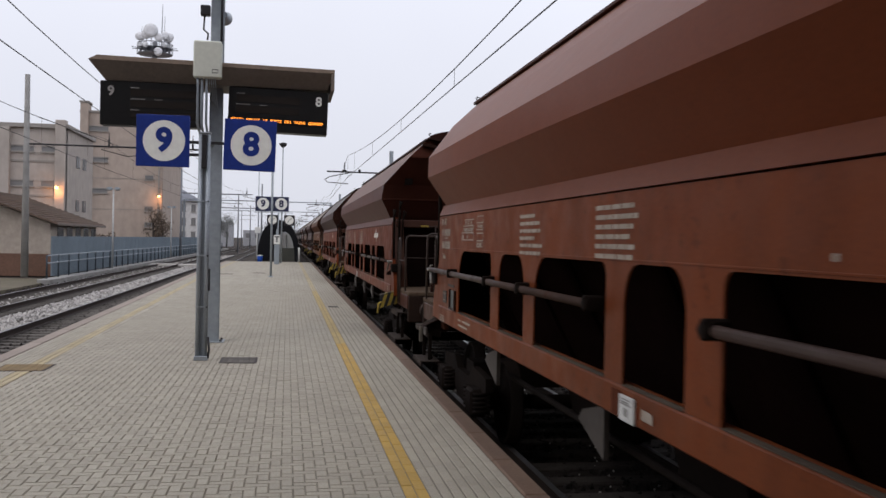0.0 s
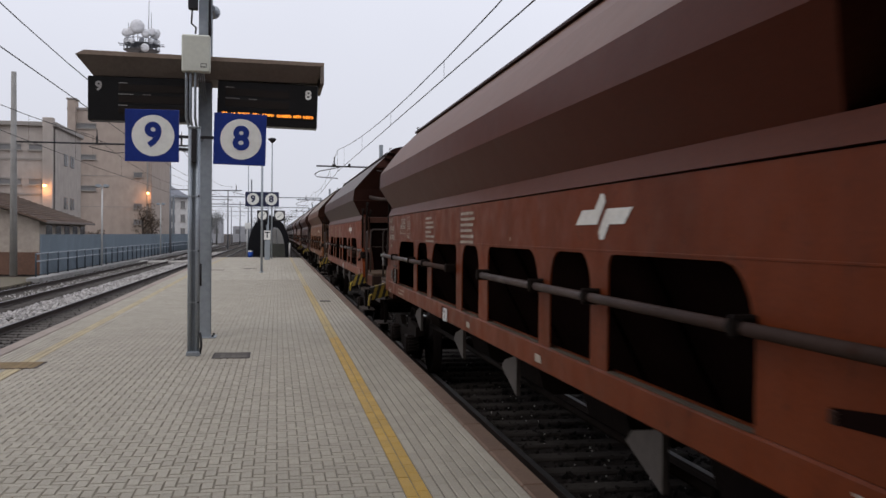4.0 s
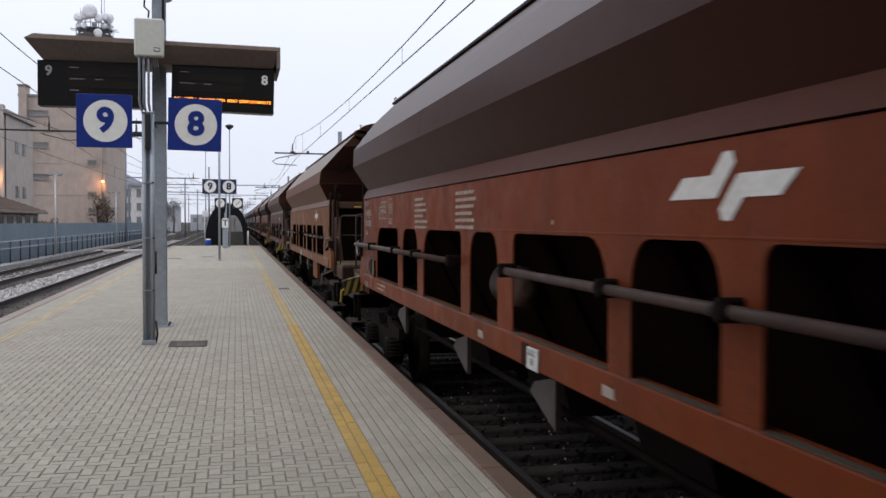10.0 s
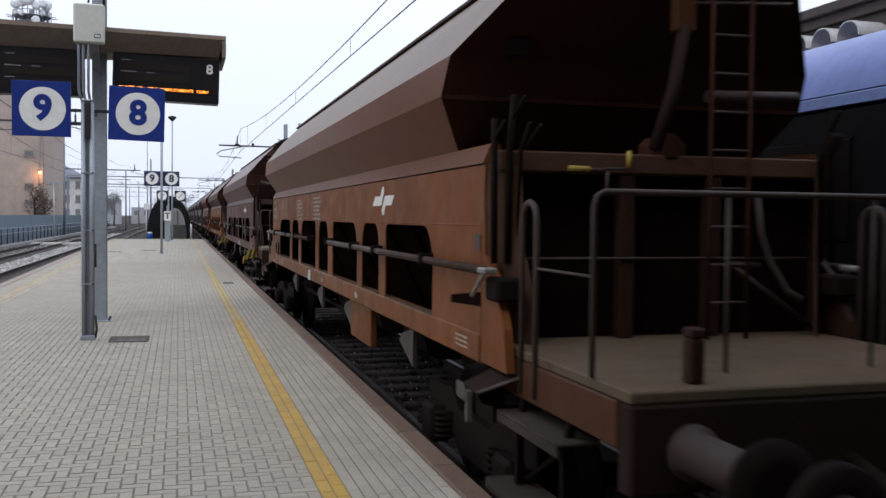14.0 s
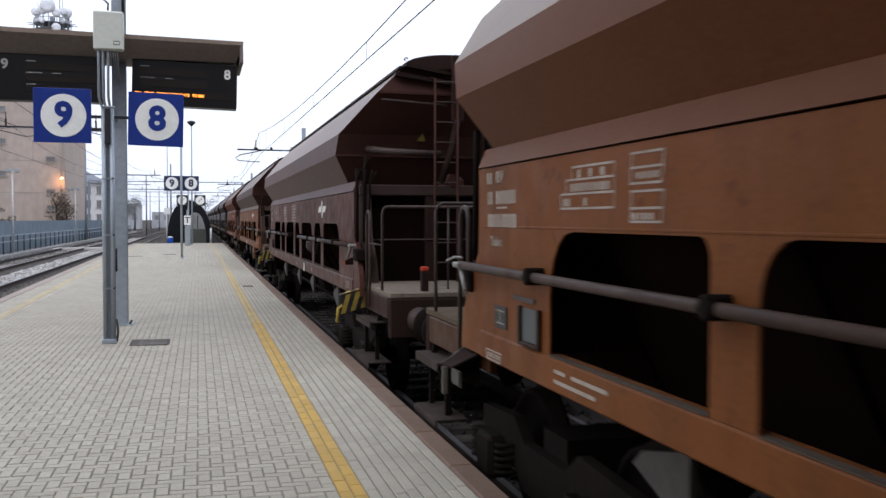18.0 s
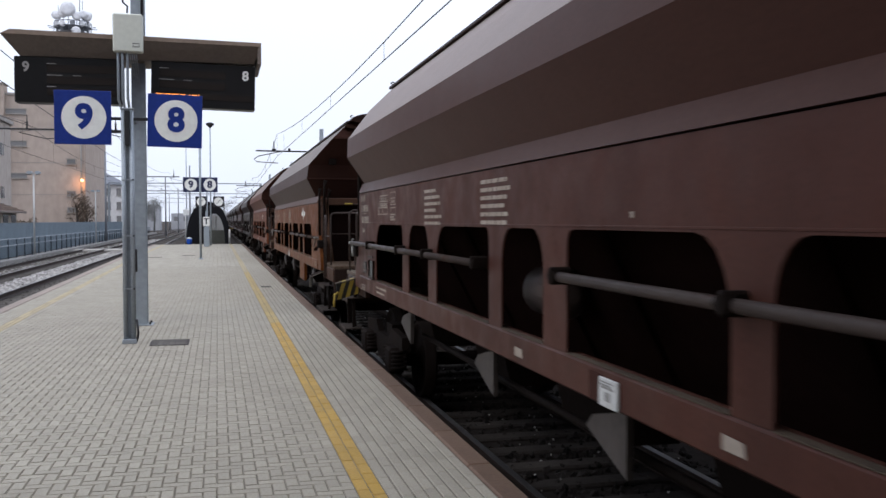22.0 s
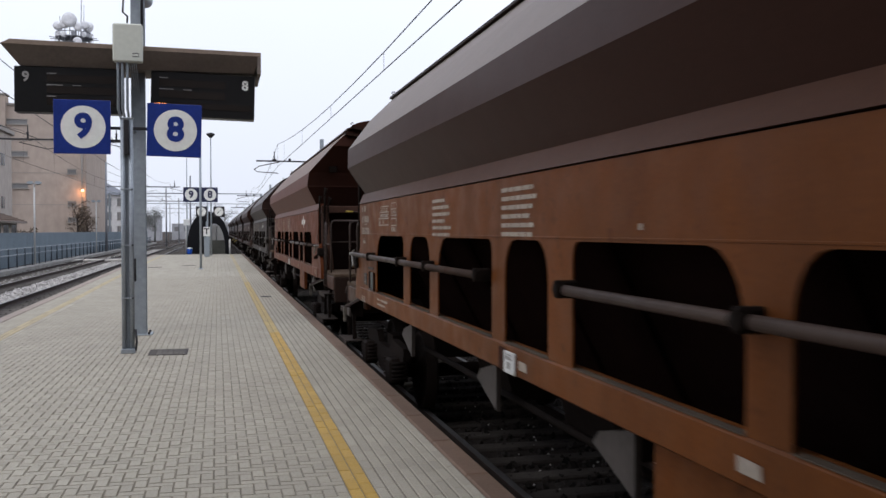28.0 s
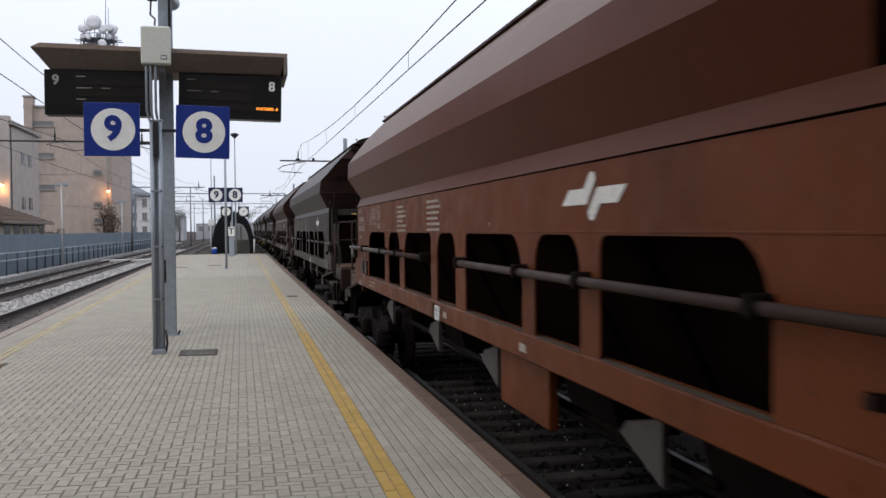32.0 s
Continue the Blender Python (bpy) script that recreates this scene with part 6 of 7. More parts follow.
def lattice_mast(x, y, h, label, reach, arm_z, m_shaft=None, r=0.19):
    """A tapered concrete catenary mast with a tube arm, insulators and a registration arm."""
    m = thing("catenary_mast", label, "catenary mast", (x, y, -0.6), "catenary masts")
    part("shaft", Shape().tube([(0, 0, 0), (0, 0, h)], r, 12, True, r * 0.65), m_shaft or CONCRETE, m, "tapered concrete shaft")
    if reach:
        s = 1 if reach > 0 else -1
        part("arm", Shape().tube([(0, 0, arm_z), (reach, 0, arm_z)], 0.045, 8), DARK_STEEL, m, "long tube arm")
        part("stay", Shape().tube([(0, 0, arm_z + 1.6), (reach * 0.5, 0, arm_z + 0.05)], 0.015, 6), DARK_STEEL, m)
        ends = (reach * 0.45, reach * 0.92) if abs(reach) > 5 else (reach * 0.8,)
        for q in ends:
            part("insulator", Shape().lathe([(0.03, 0.0), (0.07, 0.06), (0.03, 0.12), (0.07, 0.18), (0.03, 0.24), (0.07, 0.30), (0.03, 0.36), (0.015, 0.7)], (q, 0, arm_z + 0.03), "z", 8), DARK_STEEL, m, "ribbed insulator")
            part("registration_arm", Shape().tube([(q + s * 0.25, 0, arm_z - 0.03), (q - s * 0.4, 0, arm_z - 0.16), (q + s * 0.9, 0, arm_z - 0.48), (q + s * 1.45, 0, arm_z - 0.42), (q + s * 0.2, 0, arm_z - 0.62)][:4], 0.022, 6), DARK_STEEL, m, "curved registration arm")
    return m


lattice_mast(-13.3, 50.6, 10.4, "tall tapered concrete mast with a long arm over two tracks", 9.0, 6.85)
lattice_mast(-11.2, 102.0, 9.4, "slim catenary mast in hazed grey with an arm over two tracks", 7.4, 6.85, HAZE_STEEL, 0.13)
lattice_mast(-11.9, 150.0, 9.8, "slim catenary mast in hazed grey with an arm over two tracks", 8.0, 6.85, HAZE_STEEL, 0.14)
for y in (-2.0, 50.0, 100.0, 150.0, 200.0):
    mm = thing("catenary_mast", "steel mast beyond the freight train holding a cantilever", "catenary mast", (5.45, y, -0.7), "catenary masts")
    part("shaft", Shape().box(-0.1, 0.1, -0.1, 0.1, 0, 7.2, 0.01), STEEL, mm, "grey steel shaft")
    part("arm", Shape().tube([(0, 0, 5.98), (-3.45, 0, 6.0)], 0.04, 8), DARK_STEEL, mm, "horizontal tube arm")
    part("insulator", Shape().lathe([(0.05, 5.99), (0.11, 6.02), (0.11, 6.10), (0.03, 6.12), (0.03, 6.5)], (-2.5, 0, 0), "z", 8), DARK_STEEL, mm)
    part("insulator", Shape().lathe([(0.03, 6.0), (0.07, 6.04), (0.07, 6.12), (0.02, 6.16)], (-1.7, 0, 0), "z", 8), DARK_STEEL, mm)
    part("registration_arm", Shape().tube([(-2.2, 0, 5.96), (-3.3, 0, 5.72), (-3.55, 0, 5.55), (-3.4, 0, 5.42), (-2.3, 0, 5.36)], 0.025, 6), DARK_STEEL, mm, "curved registration arm")


def overhead(x, label, cz=5.02, gap=0.36, spans=(-52, -2, 50, 100, 150, 200, 250), stag=0.3, droppers=True):
    oh = thing("overhead_line", label, "overhead line", (x, 0, 0))
    low, top = [], []
    for k, (a, b) in enumerate(zip(spans, spans[1:])):
        for q in range(13):
            u = q / 12
            y = a + (b - a) * u
            sx = stag * ((2 * u - 1) if k % 2 == 0 else (1 - 2 * u))
            low.append((sx, y, cz))
            top.append((sx, y, cz + gap + 0.8 * (2 * u - 1) ** 2))
    part("contact_wire", Shape().tube(low, 0.012, 5), WIRE, oh, "contact wire")
    part("messenger_wire", Shape().tube(top, 0.012, 5), WIRE, oh, "sagging messenger wire")
    for k in range(0, len(low), 2):
        if droppers and -5 < low[k][1] < 150:
            part("dropper", Shape().tube([low[k], top[k]], 0.006, 4), WIRE, oh)


overhead(TRACK_8 + 0.27, "contact and messenger wires over the platform track")
overhead(TRACK_9 + 0.3, "contact and messenger wires over the far platform track", 5.05, 0.75, droppers=False)
overhead(TRACK_10, "contact and messenger wires over the outer track", 5.05, 0.75)
overhead(TRACK_7 + 0.2, "contact and messenger wires over the parked coach", 5.02)


# ---- buildings ----
def facade(name, label, x0, x1, y0, y1, z0, z1, m):
    b = thing(name, label, "building", (0, 0, 0))
    part("wall", Shape().box(x0, x1, y0, y1, z0, z1), m, b, "rendered wall")
    return b


def slot_window(b, x0, x1, y, z0, z1, bars=3):
    w = part("window", Shape().box(x0, x1, y - 0.03, y + 0.05, z0, z1), HAZY_PANE, b, "dark recessed window")
    part("sill", Shape().box(x0 - 0.1, x1 + 0.1, y - 0.16, y - 0.032, z0 - 0.12, z0 - 0.005), WINDOW_TRIM, w)
    part("lintel", Shape().box(x0 - 0.08, x1 + 0.08, y - 0.10, y - 0.032, z1 + 0.005, z1 + 0.10), WINDOW_TRIM, w)
    for k in range(1, bars):
        x = x0 + (x1 - x0) * k / bars
        part("mullion", Shape().box(x - 0.035, x + 0.035, y - 0.06, y - 0.031, z0, z1), WINDOW_TRIM, w)


silo = facade("warehouse", "tall blank beige warehouse with few slot windows", -23.2, -14.25, 110, 130, -0.8, 15.35, BEIGE)
part("side_wall", Shape().box(-14.249, -14.18, 110.3, 129.8, -0.8, 15.30), BEIGE, silo, "rendered side wall")
for z0 in (13.35, 9.85, 6.35):
    slot_window(silo, -22.3, -20.2, 110, z0, z0 + 0.46, 1)
for z0 in (7.95, 4.4, 2.6):
    slot_window(silo, -16.1, -15.2, 110, z0, z0 + 0.48, 1)
part("corner_turret", Shape().box(-23.15, -22.3, 109.4, 111.2, -0.8, 16.4, 0.05), BEIGE, silo, "stair turret")
part("turret_cap", Shape().box(-23.25, -22.2, 109.3, 111.3, 16.4, 16.6, 0.03), WINDOW_TRIM, silo)
part("downpipe", Shape().tube([(-14.6, 109.88, -0.8), (-14.6, 109.88, 15.2)], 0.09, 8), WINDOW_TRIM, silo, "downpipe")
part("coping", Shape().box(-23.3, -14.1, 109.85, 130.1, 15.352, 15.6, 0.02), WINDOW_TRIM, silo, "roof coping")
part("roof_block", Shape().box(-18.5, -13.9, 114, 126, 15.6, 20.6, 0.05), BEIGE, silo, "set-back roof block")
for z in (4.5, 8.0, 11.5):
    part("wall_joint", Shape().box(-22.7, -14.3, 109.97, 109.998, z, z + 0.06), WINDOW_TRIM, silo)
wing = facade("office_wing", "low pale wing with pilasters and strip windows", -32.0, -18.85, 80, 90.5, -0.8, 10.2, WING_WALL)
for x in (-19.3, -23.6, -28):
    part("pilaster", Shape().box(x - 0.35, x + 0.45, 79.6, 80.4, -0.8, 10.9 if x > -20 else 10.2, 0.03), WING_WALL, wing, "rendered pilaster")
part("cornice", Shape().box(-32.2, -18.6, 79.7, 90.7, 10.2, 10.55, 0.03), WINDOW_TRIM, wing, "grey cornice")
for z0 in (8.2, 5.4, 2.6):
    for x in (-23.1, -20.75, -26.5, -30):
        slot_window(wing, x, x + 1.75, 80, z0 + 0.1, z0 + 0.5, 1)
    part("string_course", Shape().box(-32.0, -18.84, 79.93, 79.998, z0 - 0.75, z0 - 0.6), WINDOW_TRIM, wing)
for y in (83.6, 86.2):
    for z0 in (7.3, 3.6):
        w = part("window", Shape().box(-18.86, -18.80, y, y + 1.3, z0, z0 + 1.0), WINDOW_DARK, wing, "dark window")
        part("frame", Shape().box(-18.795, -18.76, y + 0.6, y + 0.7, z0, z0 + 1.0), WINDOW_TRIM, w)
wing.location.x = 0.9
for x, y, z, nm in ((-18.45, 79.35, 5.35, "a"), (-14.45, 109.45, 6.1, "b")):
    wlamp = thing("wall_lamp", "orange glowing lamp on the building wall", "wall lamp", (x, y, z))
    part("bracket", Shape().tube([(0 if nm == "a" else -0.5, 0.42 if nm == "a" else 0.75, 0), (0, 0.1, 0.15), (0, -0.2, 0.1)], 0.04, 6), DARK_STEEL, wlamp)
    part("lamp_glass", Shape().lathe([(0.06, -0.10), (0.15, -0.05), (0.15, 0.05), (0.04, 0.11)], (0, -0.25, 0), "z", 12), LAMP_GLOW, wlamp, "glowing sodium lamp")
    pl = new("sodium_light", bpy.data.lights.new("sodium_light", "POINT"))
    pl.data.energy, pl.data.color, pl.data.shadow_soft_size = (45, (1.0, 0.45, 0.18), 0.15)
    pl.location = (x, y - 0.25, z - 0.3)

house = thing("track_house", "small cream railway house with a low hipped tile roof", "house", (0, 0, 0))
part("wall", Shape().box(-24.0, -13.45, 56.4, 69.4, -0.8, 2.25), CREAM_WALL, house, "cream plaster wall")
part("plinth", Shape().box(-24.05, -13.40, 56.35, 69.45, -0.8, 0.48), BRICK_WALL, house, "brown brick plinth")
rf = Shape()
E0, E1, F0, F1, ZR, ZE = -24.6, -12.9, 55.8, 70.0, 4.3, 2.28
r0, r1 = (-18.7, F0, ZR), (-18.7, F1, ZR)
c = [(E0, F0, ZE), (E1, F0, ZE), (E1, F1, ZE), (E0, F1, ZE)]
for q in ([c[1], c[2], r1, r0], [c[3], c[0], r0, r1]):
    rf.face(q)
    rf.face([(p[0], p[1], p[2] - 0.12) for p in q[::-1]])
for q in ([c[0], r0], [r0, c[1]], [c[2], r1], [r1, c[3]]):
    (ax, ay, az), (bx, by, bz) = q
    rf.face([(ax, ay, az - 0.12), (bx, by, bz - 0.12), (bx, by, bz), (ax, ay, az)])
part("gable", Shape().prism([(-24.0, 2.25), (-13.45, 2.25), (-18.7, 4.10)], "y", 56.4, 69.4), CREAM_WALL, house, "cream plaster gable")
part("roof", rf, ROOF_TILE, house, "weathered clay tile roof")
fas = Shape()
for a, b in ((c[1], c[2]), (c[3], c[0])):
    fas.face([(a[0], a[1], ZE - 0.14), (b[0], b[1], ZE - 0.14), b, a])
part("eaves_board", fas, SOFFIT, house, "dark eaves board")
for k in range(14):
    u = (k + 0.5) / 14
    a, b = Vector(c[1]).lerp(Vector(r0), u), Vector(c[2]).lerp(Vector(r1), u)
    part("tile_course", Shape().tube([a + Vector((0.0, 0, 0.03)), b + Vector((0.0, 0, 0.03))], 0.035, 4), ROOF_TILE, house)
for k in range(5):
    y = 58.0 + 2.4 * k
    part("window", Shape().box(-13.46, -13.43, y, y + 1.5, 1.1, 2.05), WINDOW_DARK, house, "dark window")

villa = facade("white_house", "pale house with shuttered windows and a hipped roof", -23.0, -15.8, 170, 182, -0.8, 7.9, WHITE_WALL)
vr = Shape()
q = [(-23.6, 169.4, 7.9), (-15.2, 169.4, 7.9), (-15.2, 182.6, 7.9), (-23.6, 182.6, 7.9)]
for k in range(4):
    vr.face([q[k], q[(k + 1) % 4], (-19.4, 176, 10.3)])
part("roof", vr, SLATE, villa, "blue-grey hipped roof")
for z in (1.2, 3.6, 6.0):
    for x in (-18.6, -16.9):
        slot_window(villa, x, x + 0.75, 170, z, z + 1.2, 2)
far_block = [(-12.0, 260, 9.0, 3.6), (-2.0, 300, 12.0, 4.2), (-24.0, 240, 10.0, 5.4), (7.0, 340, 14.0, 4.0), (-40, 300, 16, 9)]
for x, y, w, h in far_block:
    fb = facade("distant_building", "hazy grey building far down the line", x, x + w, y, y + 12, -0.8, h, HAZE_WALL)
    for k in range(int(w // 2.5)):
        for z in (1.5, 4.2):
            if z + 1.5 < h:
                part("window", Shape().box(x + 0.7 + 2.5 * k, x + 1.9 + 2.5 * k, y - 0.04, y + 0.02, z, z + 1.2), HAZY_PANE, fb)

ant = thing("antenna_cluster", "rooftop gallery of white dish antennas with thin masts", "antenna", (-16.4, 118.0, 20.9))
part("stem", Shape().tube([(0, 0, -0.4), (0, 0, 4.4)], 0.30, 10), HAZE_STEEL, ant, "thick grey stem")
for z in (2.75, 3.45):
    part("gallery_ring", Shape().lathe([(0.4, z), (2.0, z + 0.05), (2.1, z + 0.12), (0.4, z + 0.14)], (0, 0, 0), "z", 18), HAZE_STEEL, ant, "grey gallery ring")
part("gallery_rail", Shape().tube([(2.1 * math.cos(radians(a)), 2.1 * math.sin(radians(a)), 4.1) for a in range(0, 361, 30)], 0.04, 6), HAZE_STEEL, ant, "thin gallery rail")
for a in range(0, 360, 30):
    p = (2.1 * math.cos(radians(a)), 2.1 * math.sin(radians(a)))
    part("rail_post", Shape().tube([(*p, 2.8), (*p, 4.1)], 0.035, 5), HAZE_STEEL, ant)
for a in (170, 195, 345, 10):
    p = (math.cos(radians(a)), math.sin(radians(a)))
    part("outrigger", Shape().tube([(2.0 * p[0], 2.0 * p[1], 3.5), (2.75 * p[0], 2.75 * p[1], 3.55)], 0.05, 5), HAZE_STEEL, ant)
part("whip", Shape().tube([(0.75, 0, 3.5), (0.85, 0, 9.0)], 0.07, 6, True, 0.035), HAZE_STEEL, ant, "whip aerial")
part("whip", Shape().tube([(1.05, 0.2, 3.5), (1.1, 0.2, 7.6)], 0.05, 6, True, 0.03), HAZE_STEEL, ant, "whip aerial")
part("whip", Shape().tube([(-1.6, 0.2, 3.5), (-1.6, 0.2, 6.2)], 0.05, 6, True, 0.03), HAZE_STEEL, ant, "whip aerial")
for k, (a, z, r) in enumerate(((190, 4.9, 0.5), (215, 4.7, 0.45), (243, 4.9, 0.55), (262, 5.35, 0.85), (292, 4.6, 0.5), (318, 4.9, 0.5), (338, 4.75, 0.55), (352, 5.0, 0.45), (240, 3.7, 0.35), (290, 2.9, 0.5), (312, 3.8, 0.35), (345, 3.9, 0.35), (205, 3.8, 0.35))):
    x, y = 1.8 * math.cos(radians(a)), 1.8 * math.sin(radians(a))
    d = part("dish", Shape().lathe([(0.1, 0.2), (r, 0.0), (r, -0.25), (r * 0.5, -0.32)][::-1], (x, y, z), "y", 16), DISH_WHITE, ant, "white drum dish")
    part("dish_pole", Shape().tube([(x, y + 0.25, 2.8), (x, y + 0.25, z + 0.5)], 0.05, 6), HAZE_STEEL, d)


def tree(x, y, h, spread, seed, label):
    t = thing("tree", label, "tree", (x, y, -0.8))
    r = random.Random(seed)
    tr = Shape().tube([(0, 0, 0), (0.1, 0, h * 0.4), (-0.05, 0.1, h * 0.75)], 0.2, 8, True, 0.07)
    tips = []
    for k in range(9):
        a, z0 = r.uniform(0, 6.28), h * r.uniform(0.3, 0.7)
        e = (spread * r.uniform(0.4, 0.9) * math.cos(a), spread * r.uniform(0.4, 0.9) * math.sin(a), min(h * 0.97, z0 + h * r.uniform(0.12, 0.3)))
        tr.tube([(0, 0, z0), (e[0] * 0.5, e[1] * 0.5, (z0 + e[2]) / 2), e], 0.06, 5, True, 0.02)
        tips += [e, (e[0] * 0.6, e[1] * 0.6, (z0 + e[2]) / 2 + 0.3)]
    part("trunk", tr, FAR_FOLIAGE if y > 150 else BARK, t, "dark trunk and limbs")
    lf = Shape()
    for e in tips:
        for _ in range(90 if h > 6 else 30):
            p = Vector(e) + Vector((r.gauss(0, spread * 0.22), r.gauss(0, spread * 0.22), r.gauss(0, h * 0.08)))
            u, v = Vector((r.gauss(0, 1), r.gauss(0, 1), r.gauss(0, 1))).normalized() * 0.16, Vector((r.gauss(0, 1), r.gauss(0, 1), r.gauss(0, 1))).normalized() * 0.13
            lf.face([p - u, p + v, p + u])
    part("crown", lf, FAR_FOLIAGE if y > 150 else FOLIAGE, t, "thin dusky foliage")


tree(-14.6, 106.0, 5.6, 1.3, 3, "small dusky tree before the warehouse wall")
tree(-13.9, 108.3, 4.6, 1.0, 4, "small thin tree before the warehouse wall")
tree(-13.2, 72.0, 2.6, 0.9, 5, "low bush behind the panel wall")
tree(-12.9, 205.0, 8.0, 3.0, 6, "dark conifer-like tree far down the line")
tree(-16.5, 215.0, 8.0, 2.5, 7, "dark tree far down the line")
tree(2.0, 280.0, 8.0, 3.0, 8, "dark tree beyond the platform end")
tree(-5.0, 270.0, 7.0, 3.0, 9, "dark tree beyond the platform end")
tree(12.0, 230.0, 9.0, 3.2, 10, "dark tree beyond the freight train")
for k, (x, y) in enumerate(((-7.2, 95), (-7.2, 140), (-7.2, 185), (-3.0, 110), (-2.6, 160), (-11.0, 230), (-0.5, 210), (-9.0, 120))):
    gm = thing("line_mast", "thin far mast with wires at the station throat", "catenary mast", (x, y, -0.7), "catenary masts")
    part("shaft", Shape().tube([(0, 0, 0), (0, 0, 8.6)], 0.11, 8, True, 0.08), HAZE_STEEL, gm)
    part("arm", Shape().tube([(-3.0, 0, 6.6), (3.4, 0, 6.6)], 0.04, 6), HAZE_STEEL, gm)
for y, z in ((120.0, 6.9), (165.0, 6.9)):
    gt = thing("portal_beam", "long catenary portal across the tracks", "catenary portal", (0, y, -0.7), "catenary masts")
    part("beam", Shape().box(-12.8, 5.4, -0.06, 0.06, z, z + 0.12, 0.01), STEEL, gt, "lattice beam")
    for x in (-12.8, 5.4):
        part("leg", Shape().box(x - 0.12, x + 0.12, -0.12, 0.12, 0, z + 0.12, 0.01), STEEL, gt)

# ---- parked coach and canopy beyond the train ----
coach = thing("passenger_coach", "parked blue passenger coach with dark windows", "coach", (TRACK_7, 0, 0))
CY0, CY1 = -3.0, 23.4
side = [(-1.42, 0.35), (1.42, 0.35), (1.42, 2.70), (-1.42, 2.70)]
part("body", Shape().prism(side, "y", CY0, CY1), COACH_SIDE, coach, "dark blue body side")
for s in (-1, 1):
    part("gutter_band", Shape().box(min(s * 1.40, s * 1.445), max(s * 1.40, s * 1.445), CY0, CY1, 2.73, 2.845, 0.008), COACH_BAND, coach, "blue gutter band under the roof")
prof = [(1.42 * math.cos(radians(a)), 2.862 + 0.78 * math.sin(radians(a)) ** 0.85 if 0 < a < 180 else 2.862) for a in range(0, 181, 9)]
rs = Shape()
for a in prof:
    rs.v += [(a[0], CY0, a[1]), (a[0], CY1, a[1])]
for i in range(len(prof) - 1):
    rs.f.append((2 * i, 2 * i + 1, 2 * i + 3, 2 * i + 2))
    rs.s.append(True)
rs.face([(x, CY0, z) for x, z in prof])
rs.face([(x, CY1, z) for x, z in prof[::-1]])
part("roof", rs, COACH_ROOF, coach, "rounded pale blue roof")
for k in range(11):
    y = CY0 + 1.3 + 2.3 * k
    w = part("window", Shape().box(-1.436, -1.40, y, y + 1.35, 1.45, 2.42, 0.01), COACH_GLASS, coach, "dark coach window")
    part("window_frame", Shape().box(-1.44, -1.437, y - 0.04, y + 1.39, 2.425, 2.46, 0.0), COACH_SIDE, w)
for y in (9.8, 12.1):
    part("light_strip", Shape().box(-1.4445, -1.4405, y, y + 0.5, 2.34, 2.39, 0.0), COACH_LIGHT, coach, "lit lamp strip in a window")
for y in (10.6, 13.4):
    part("roof_slot", Shape().box(-0.98, -0.92, y, y + 0.28, 3.40, 3.44, 0.004), HAZ_BLACK, coach, "dark roof slot")
part("step_board", Shape().box(-1.44, 1.44, CY0, CY1, 0.18, 0.30, 0.01), UNDER, coach)
for y in (CY0 + 3.2, CY1 - 3.2):
    bg = part("bogie", Shape().box(-1.1, 1.1, y - 1.5, y + 1.5, -0.30, 0.17, 0.05), UNDER, coach, "dark bogie")
    for a in (-1.25, 1.25):
        for s in (-1, 1):
            part("wheel", Shape().lathe([(0.1, -0.06), (0.46, -0.06), (0.46, 0.06), (0.1, 0.06)], (s * 0.75, y + a, RAIL_Z + 0.462), "x", 20), GREASY, bg)
can = thing("platform_canopy", "long dark brown canopy over the neighbouring platform", "canopy", (0, 0, 0))
for k, (z0, z1, x) in enumerate(((4.42, 4.62, 9.55), (4.625, 4.78, 9.47), (4.785, 4.93, 9.38))):
    part("fascia", Shape().box(x, x + 6.0, -30, 46, z0, z1, 0.01), CANOPY, can, "stepped dark brown fascia")
for y in range(-26, 46, 8):
    part("column", Shape().tube([(12.4, y, -0.4), (12.4, y, 4.42)], 0.12, 10), CANOPY, can, "round column")
tagged(new("platform_7", Shape().box(9.15, 16.0, -30, 60, -0.86, 0.0, 0.02).mesh("platform_7", CONCRETE)), "plain neighbouring platform", "platform", kind="structure")
for k in range(5):
    y = 11.3 + 0.56 * k
    rl = thing("rooflight", "milky barrel rooflight over the canopy edge", "rooflight", (9.30, y, 4.24), "barrel rooflights")
    sh = Shape()
    o = arc(0, 0, 0.235, 0, 180, 12)
    sh.prism(o + [(x * 0.93, z * 0.93) for x, z in o[::-1]], "x", -0.25, 0.9)
    part("shell", sh, SKYLIGHT, rl)

# ---- unseen hall added behind the camera to block sky light ----
hall = thing("station_hall", "unseen dark roof and walls added to block sky light", "station hall", (0, 0, 0), kind="structure")
part("roof_slab", Shape().box(-14.0, 16.5, -126, -2.2, 5.6, 11.2), SOFFIT, hall, "dark roof slab")
for x in (-14.3, 16.5):
    part("side_wall", Shape().box(x, x + 0.3, -126, -2.2, -0.86, 5.6), CONCRETE, hall)
part("end_wall", Shape().box(-14.3, 16.8, -126.4, -126.02, -0.86, 6.9), CONCRETE, hall)


# ---- pieces of the platform ----
meshes = {}
for b in near_tiles:
    key = (round(b[1] - b[0], 3), round(b[3] - b[2], 3))
    if key not in meshes:
        sh = Shape()
        brick(sh, 0, key[0], 0, key[1], 0.0)
        meshes[key] = sh.mesh("paver", PAVER)
    part("paver", meshes[key], None, platform, at=(b[0], b[2], 0))
sh = Shape().box(-0.165, 0.0, 0.004, 0.996, -0.13, 0.012, 0.012)
cop = sh.mesh("coping_stone", COPING)
for y in range(-8, 66):
    part("coping_stone", cop, None, platform, at=(EDGE_R, y, 0))
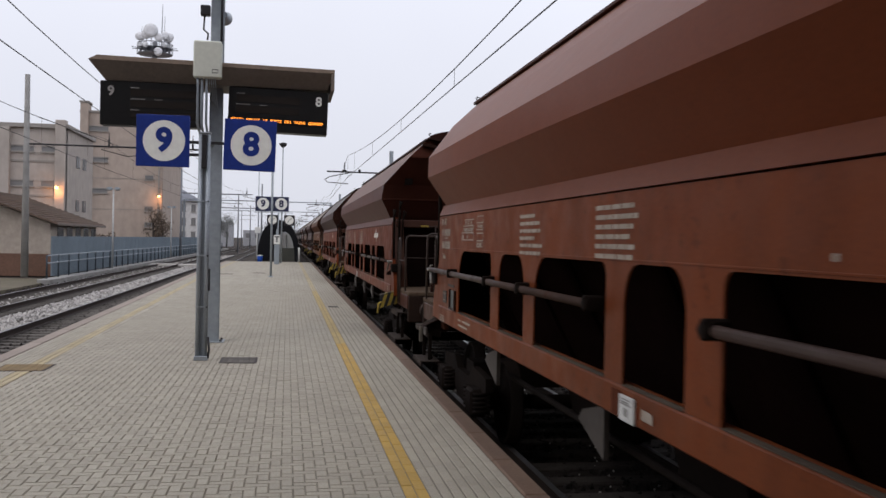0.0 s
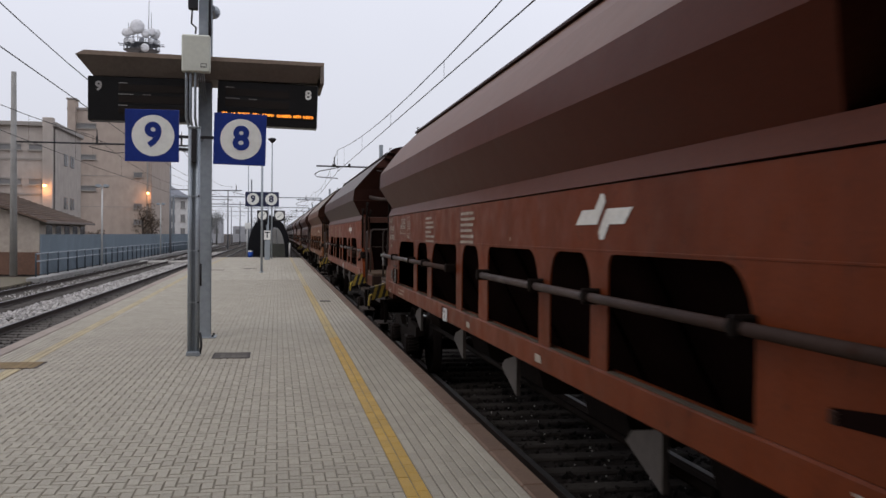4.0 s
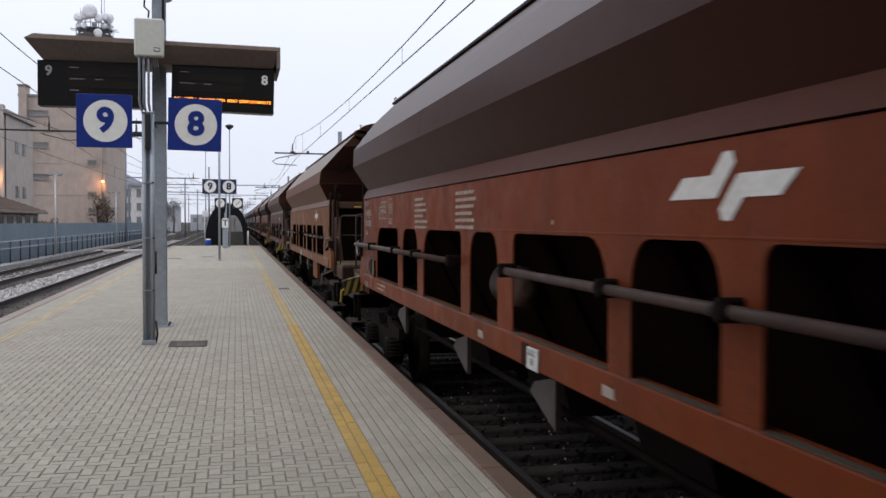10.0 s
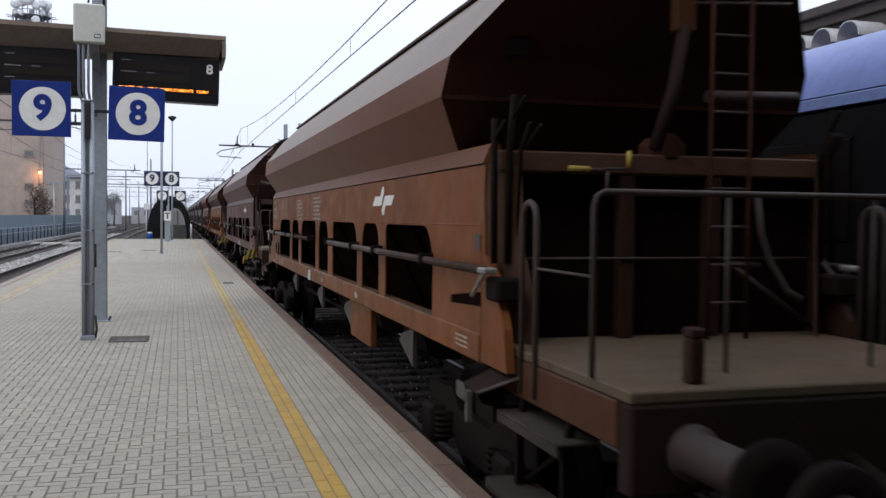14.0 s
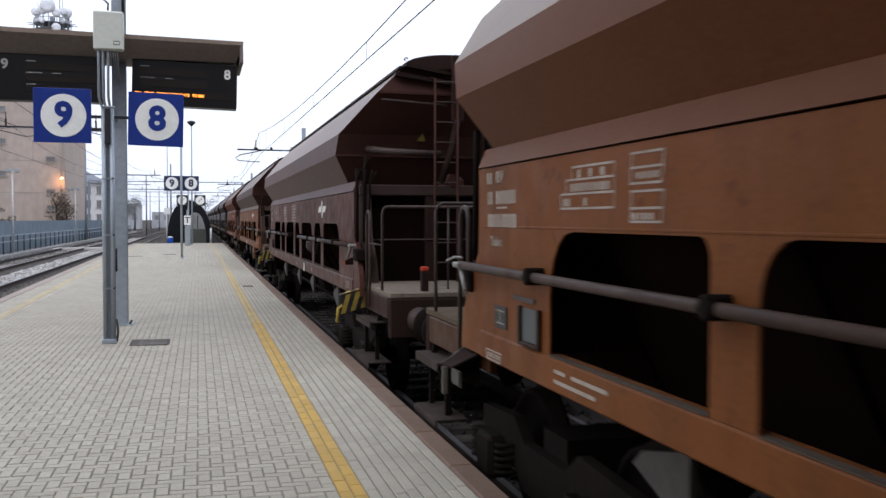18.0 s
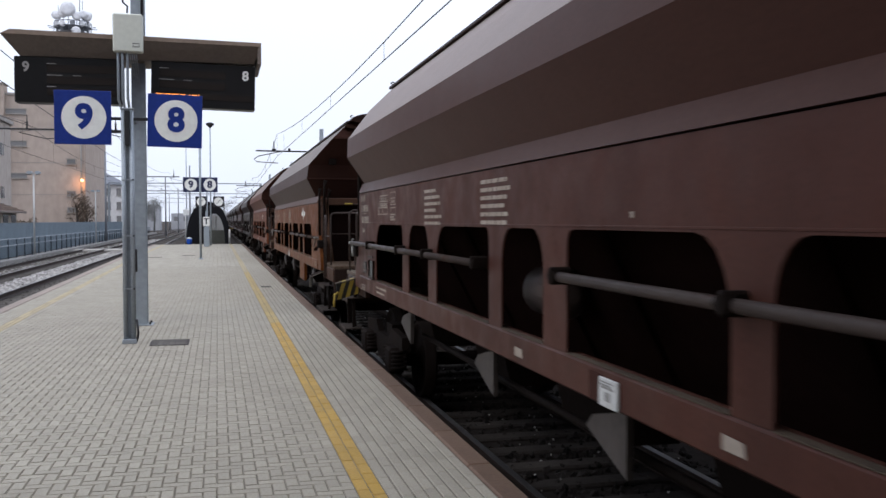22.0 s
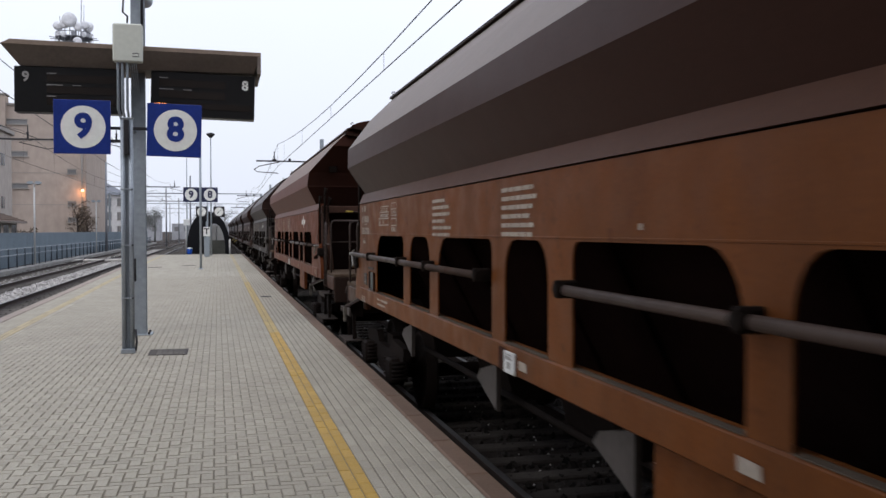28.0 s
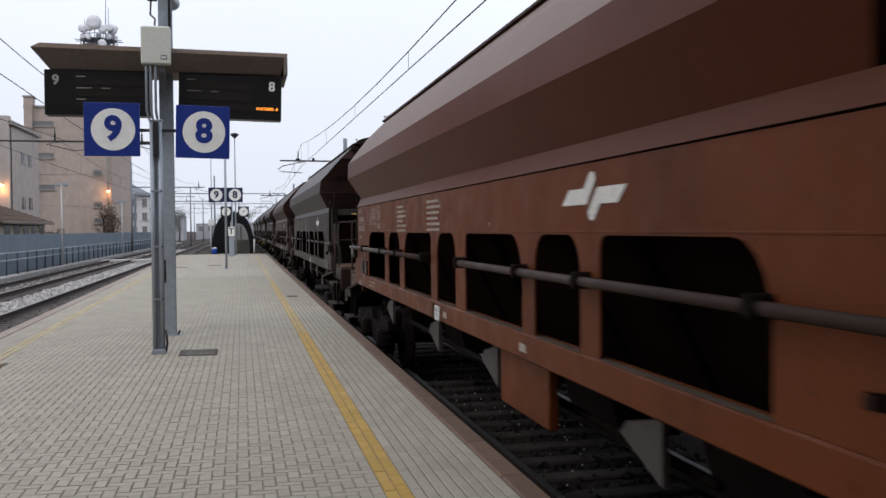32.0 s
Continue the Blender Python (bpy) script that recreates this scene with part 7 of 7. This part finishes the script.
shl = Shape().box(0.0, 0.205, 0.004, 0.996, -0.13, 0.010, 0.012)
copl = shl.mesh("coping_stone", COPING_PALE)
for y in range(-8, 66):
    part("coping_stone", copl, None, platform, at=(edge_left(y + 0.5), y, 0))


# ---- the passing train ----
# the train's run: seconds, and the place of the first wagon's emblem along the track
RUN = [(0, 19.9), (1, 16.22), (2, 12.55), (3, 8.90), (4, 5.27), (5, 1.65), (6, -1.94), (7, -5.50), (8, -9.06), (9, -12.57), (10, -16.02),
       (11, -19.40), (12, -22.75), (13, -26.11), (14, -29.49), (15, -32.87), (16, -36.23), (17, -39.57), (18, -42.88), (19, -46.14), (20, -49.36), (21, -52.53),
       (22, -55.69), (23, -58.80), (24, -61.90), (25, -65.01), (26, -68.2), (27, -71.5), (28, -75.0), (29, -78.70), (30, -82.57), (31, -86.64), (32, -90.89)]


def motions():
    for k, w in WAGONS.items():
        walk(w, [(t, pose(TRACK_8, s + k * LEN + 3.87, RAIL_Z)) for t, s in RUN])
    ts, ss = [t for t, _ in RUN], [s for _, s in RUN]
    times = [i * 0.15 for i in range(214)] + [32.0]
    for k, w in WAGONS.items():
        for o in w.children_recursive:
            if o.get("spin") and -2 < k < 7:
                p = o.location.copy()
                rows = []
                for t in times:
                    a = math.degrees((19.86 - float(np.interp(t, ts, ss))) / 0.46)
                    rows.append((t, Matrix.Translation(p) @ pose(0, 0, 0, a, 0, 0)))
                walk(o, rows)
    # running text: each letter slides along its strip and turns back into the housing at the end
    for ob, enter, leave in RUNNING:
        rows = []

        def place(t):
            x = SLOT_B - (SLOT_B - SLOT_A) * min(max((t - enter) / (leave - enter), 0.0), 1.0)
            shown = enter <= t <= leave
            return Matrix.Translation((x, 14.911 if shown else 14.96, LED_Z)) @ pose(0, 0, 0, 90, 0, 0)
        marks = {0.0, 32.0}
        for m in (enter, leave):
            marks |= {m - 0.12, m + 0.12, m - 0.24, m + 0.24}
        marks |= {enter + (leave - enter) * q / 6 for q in range(1, 6)}
        for t in sorted(m for m in marks if 0 <= m <= 32):
            rows.append((t, place(t)))
        walk(ob, rows)


motions()
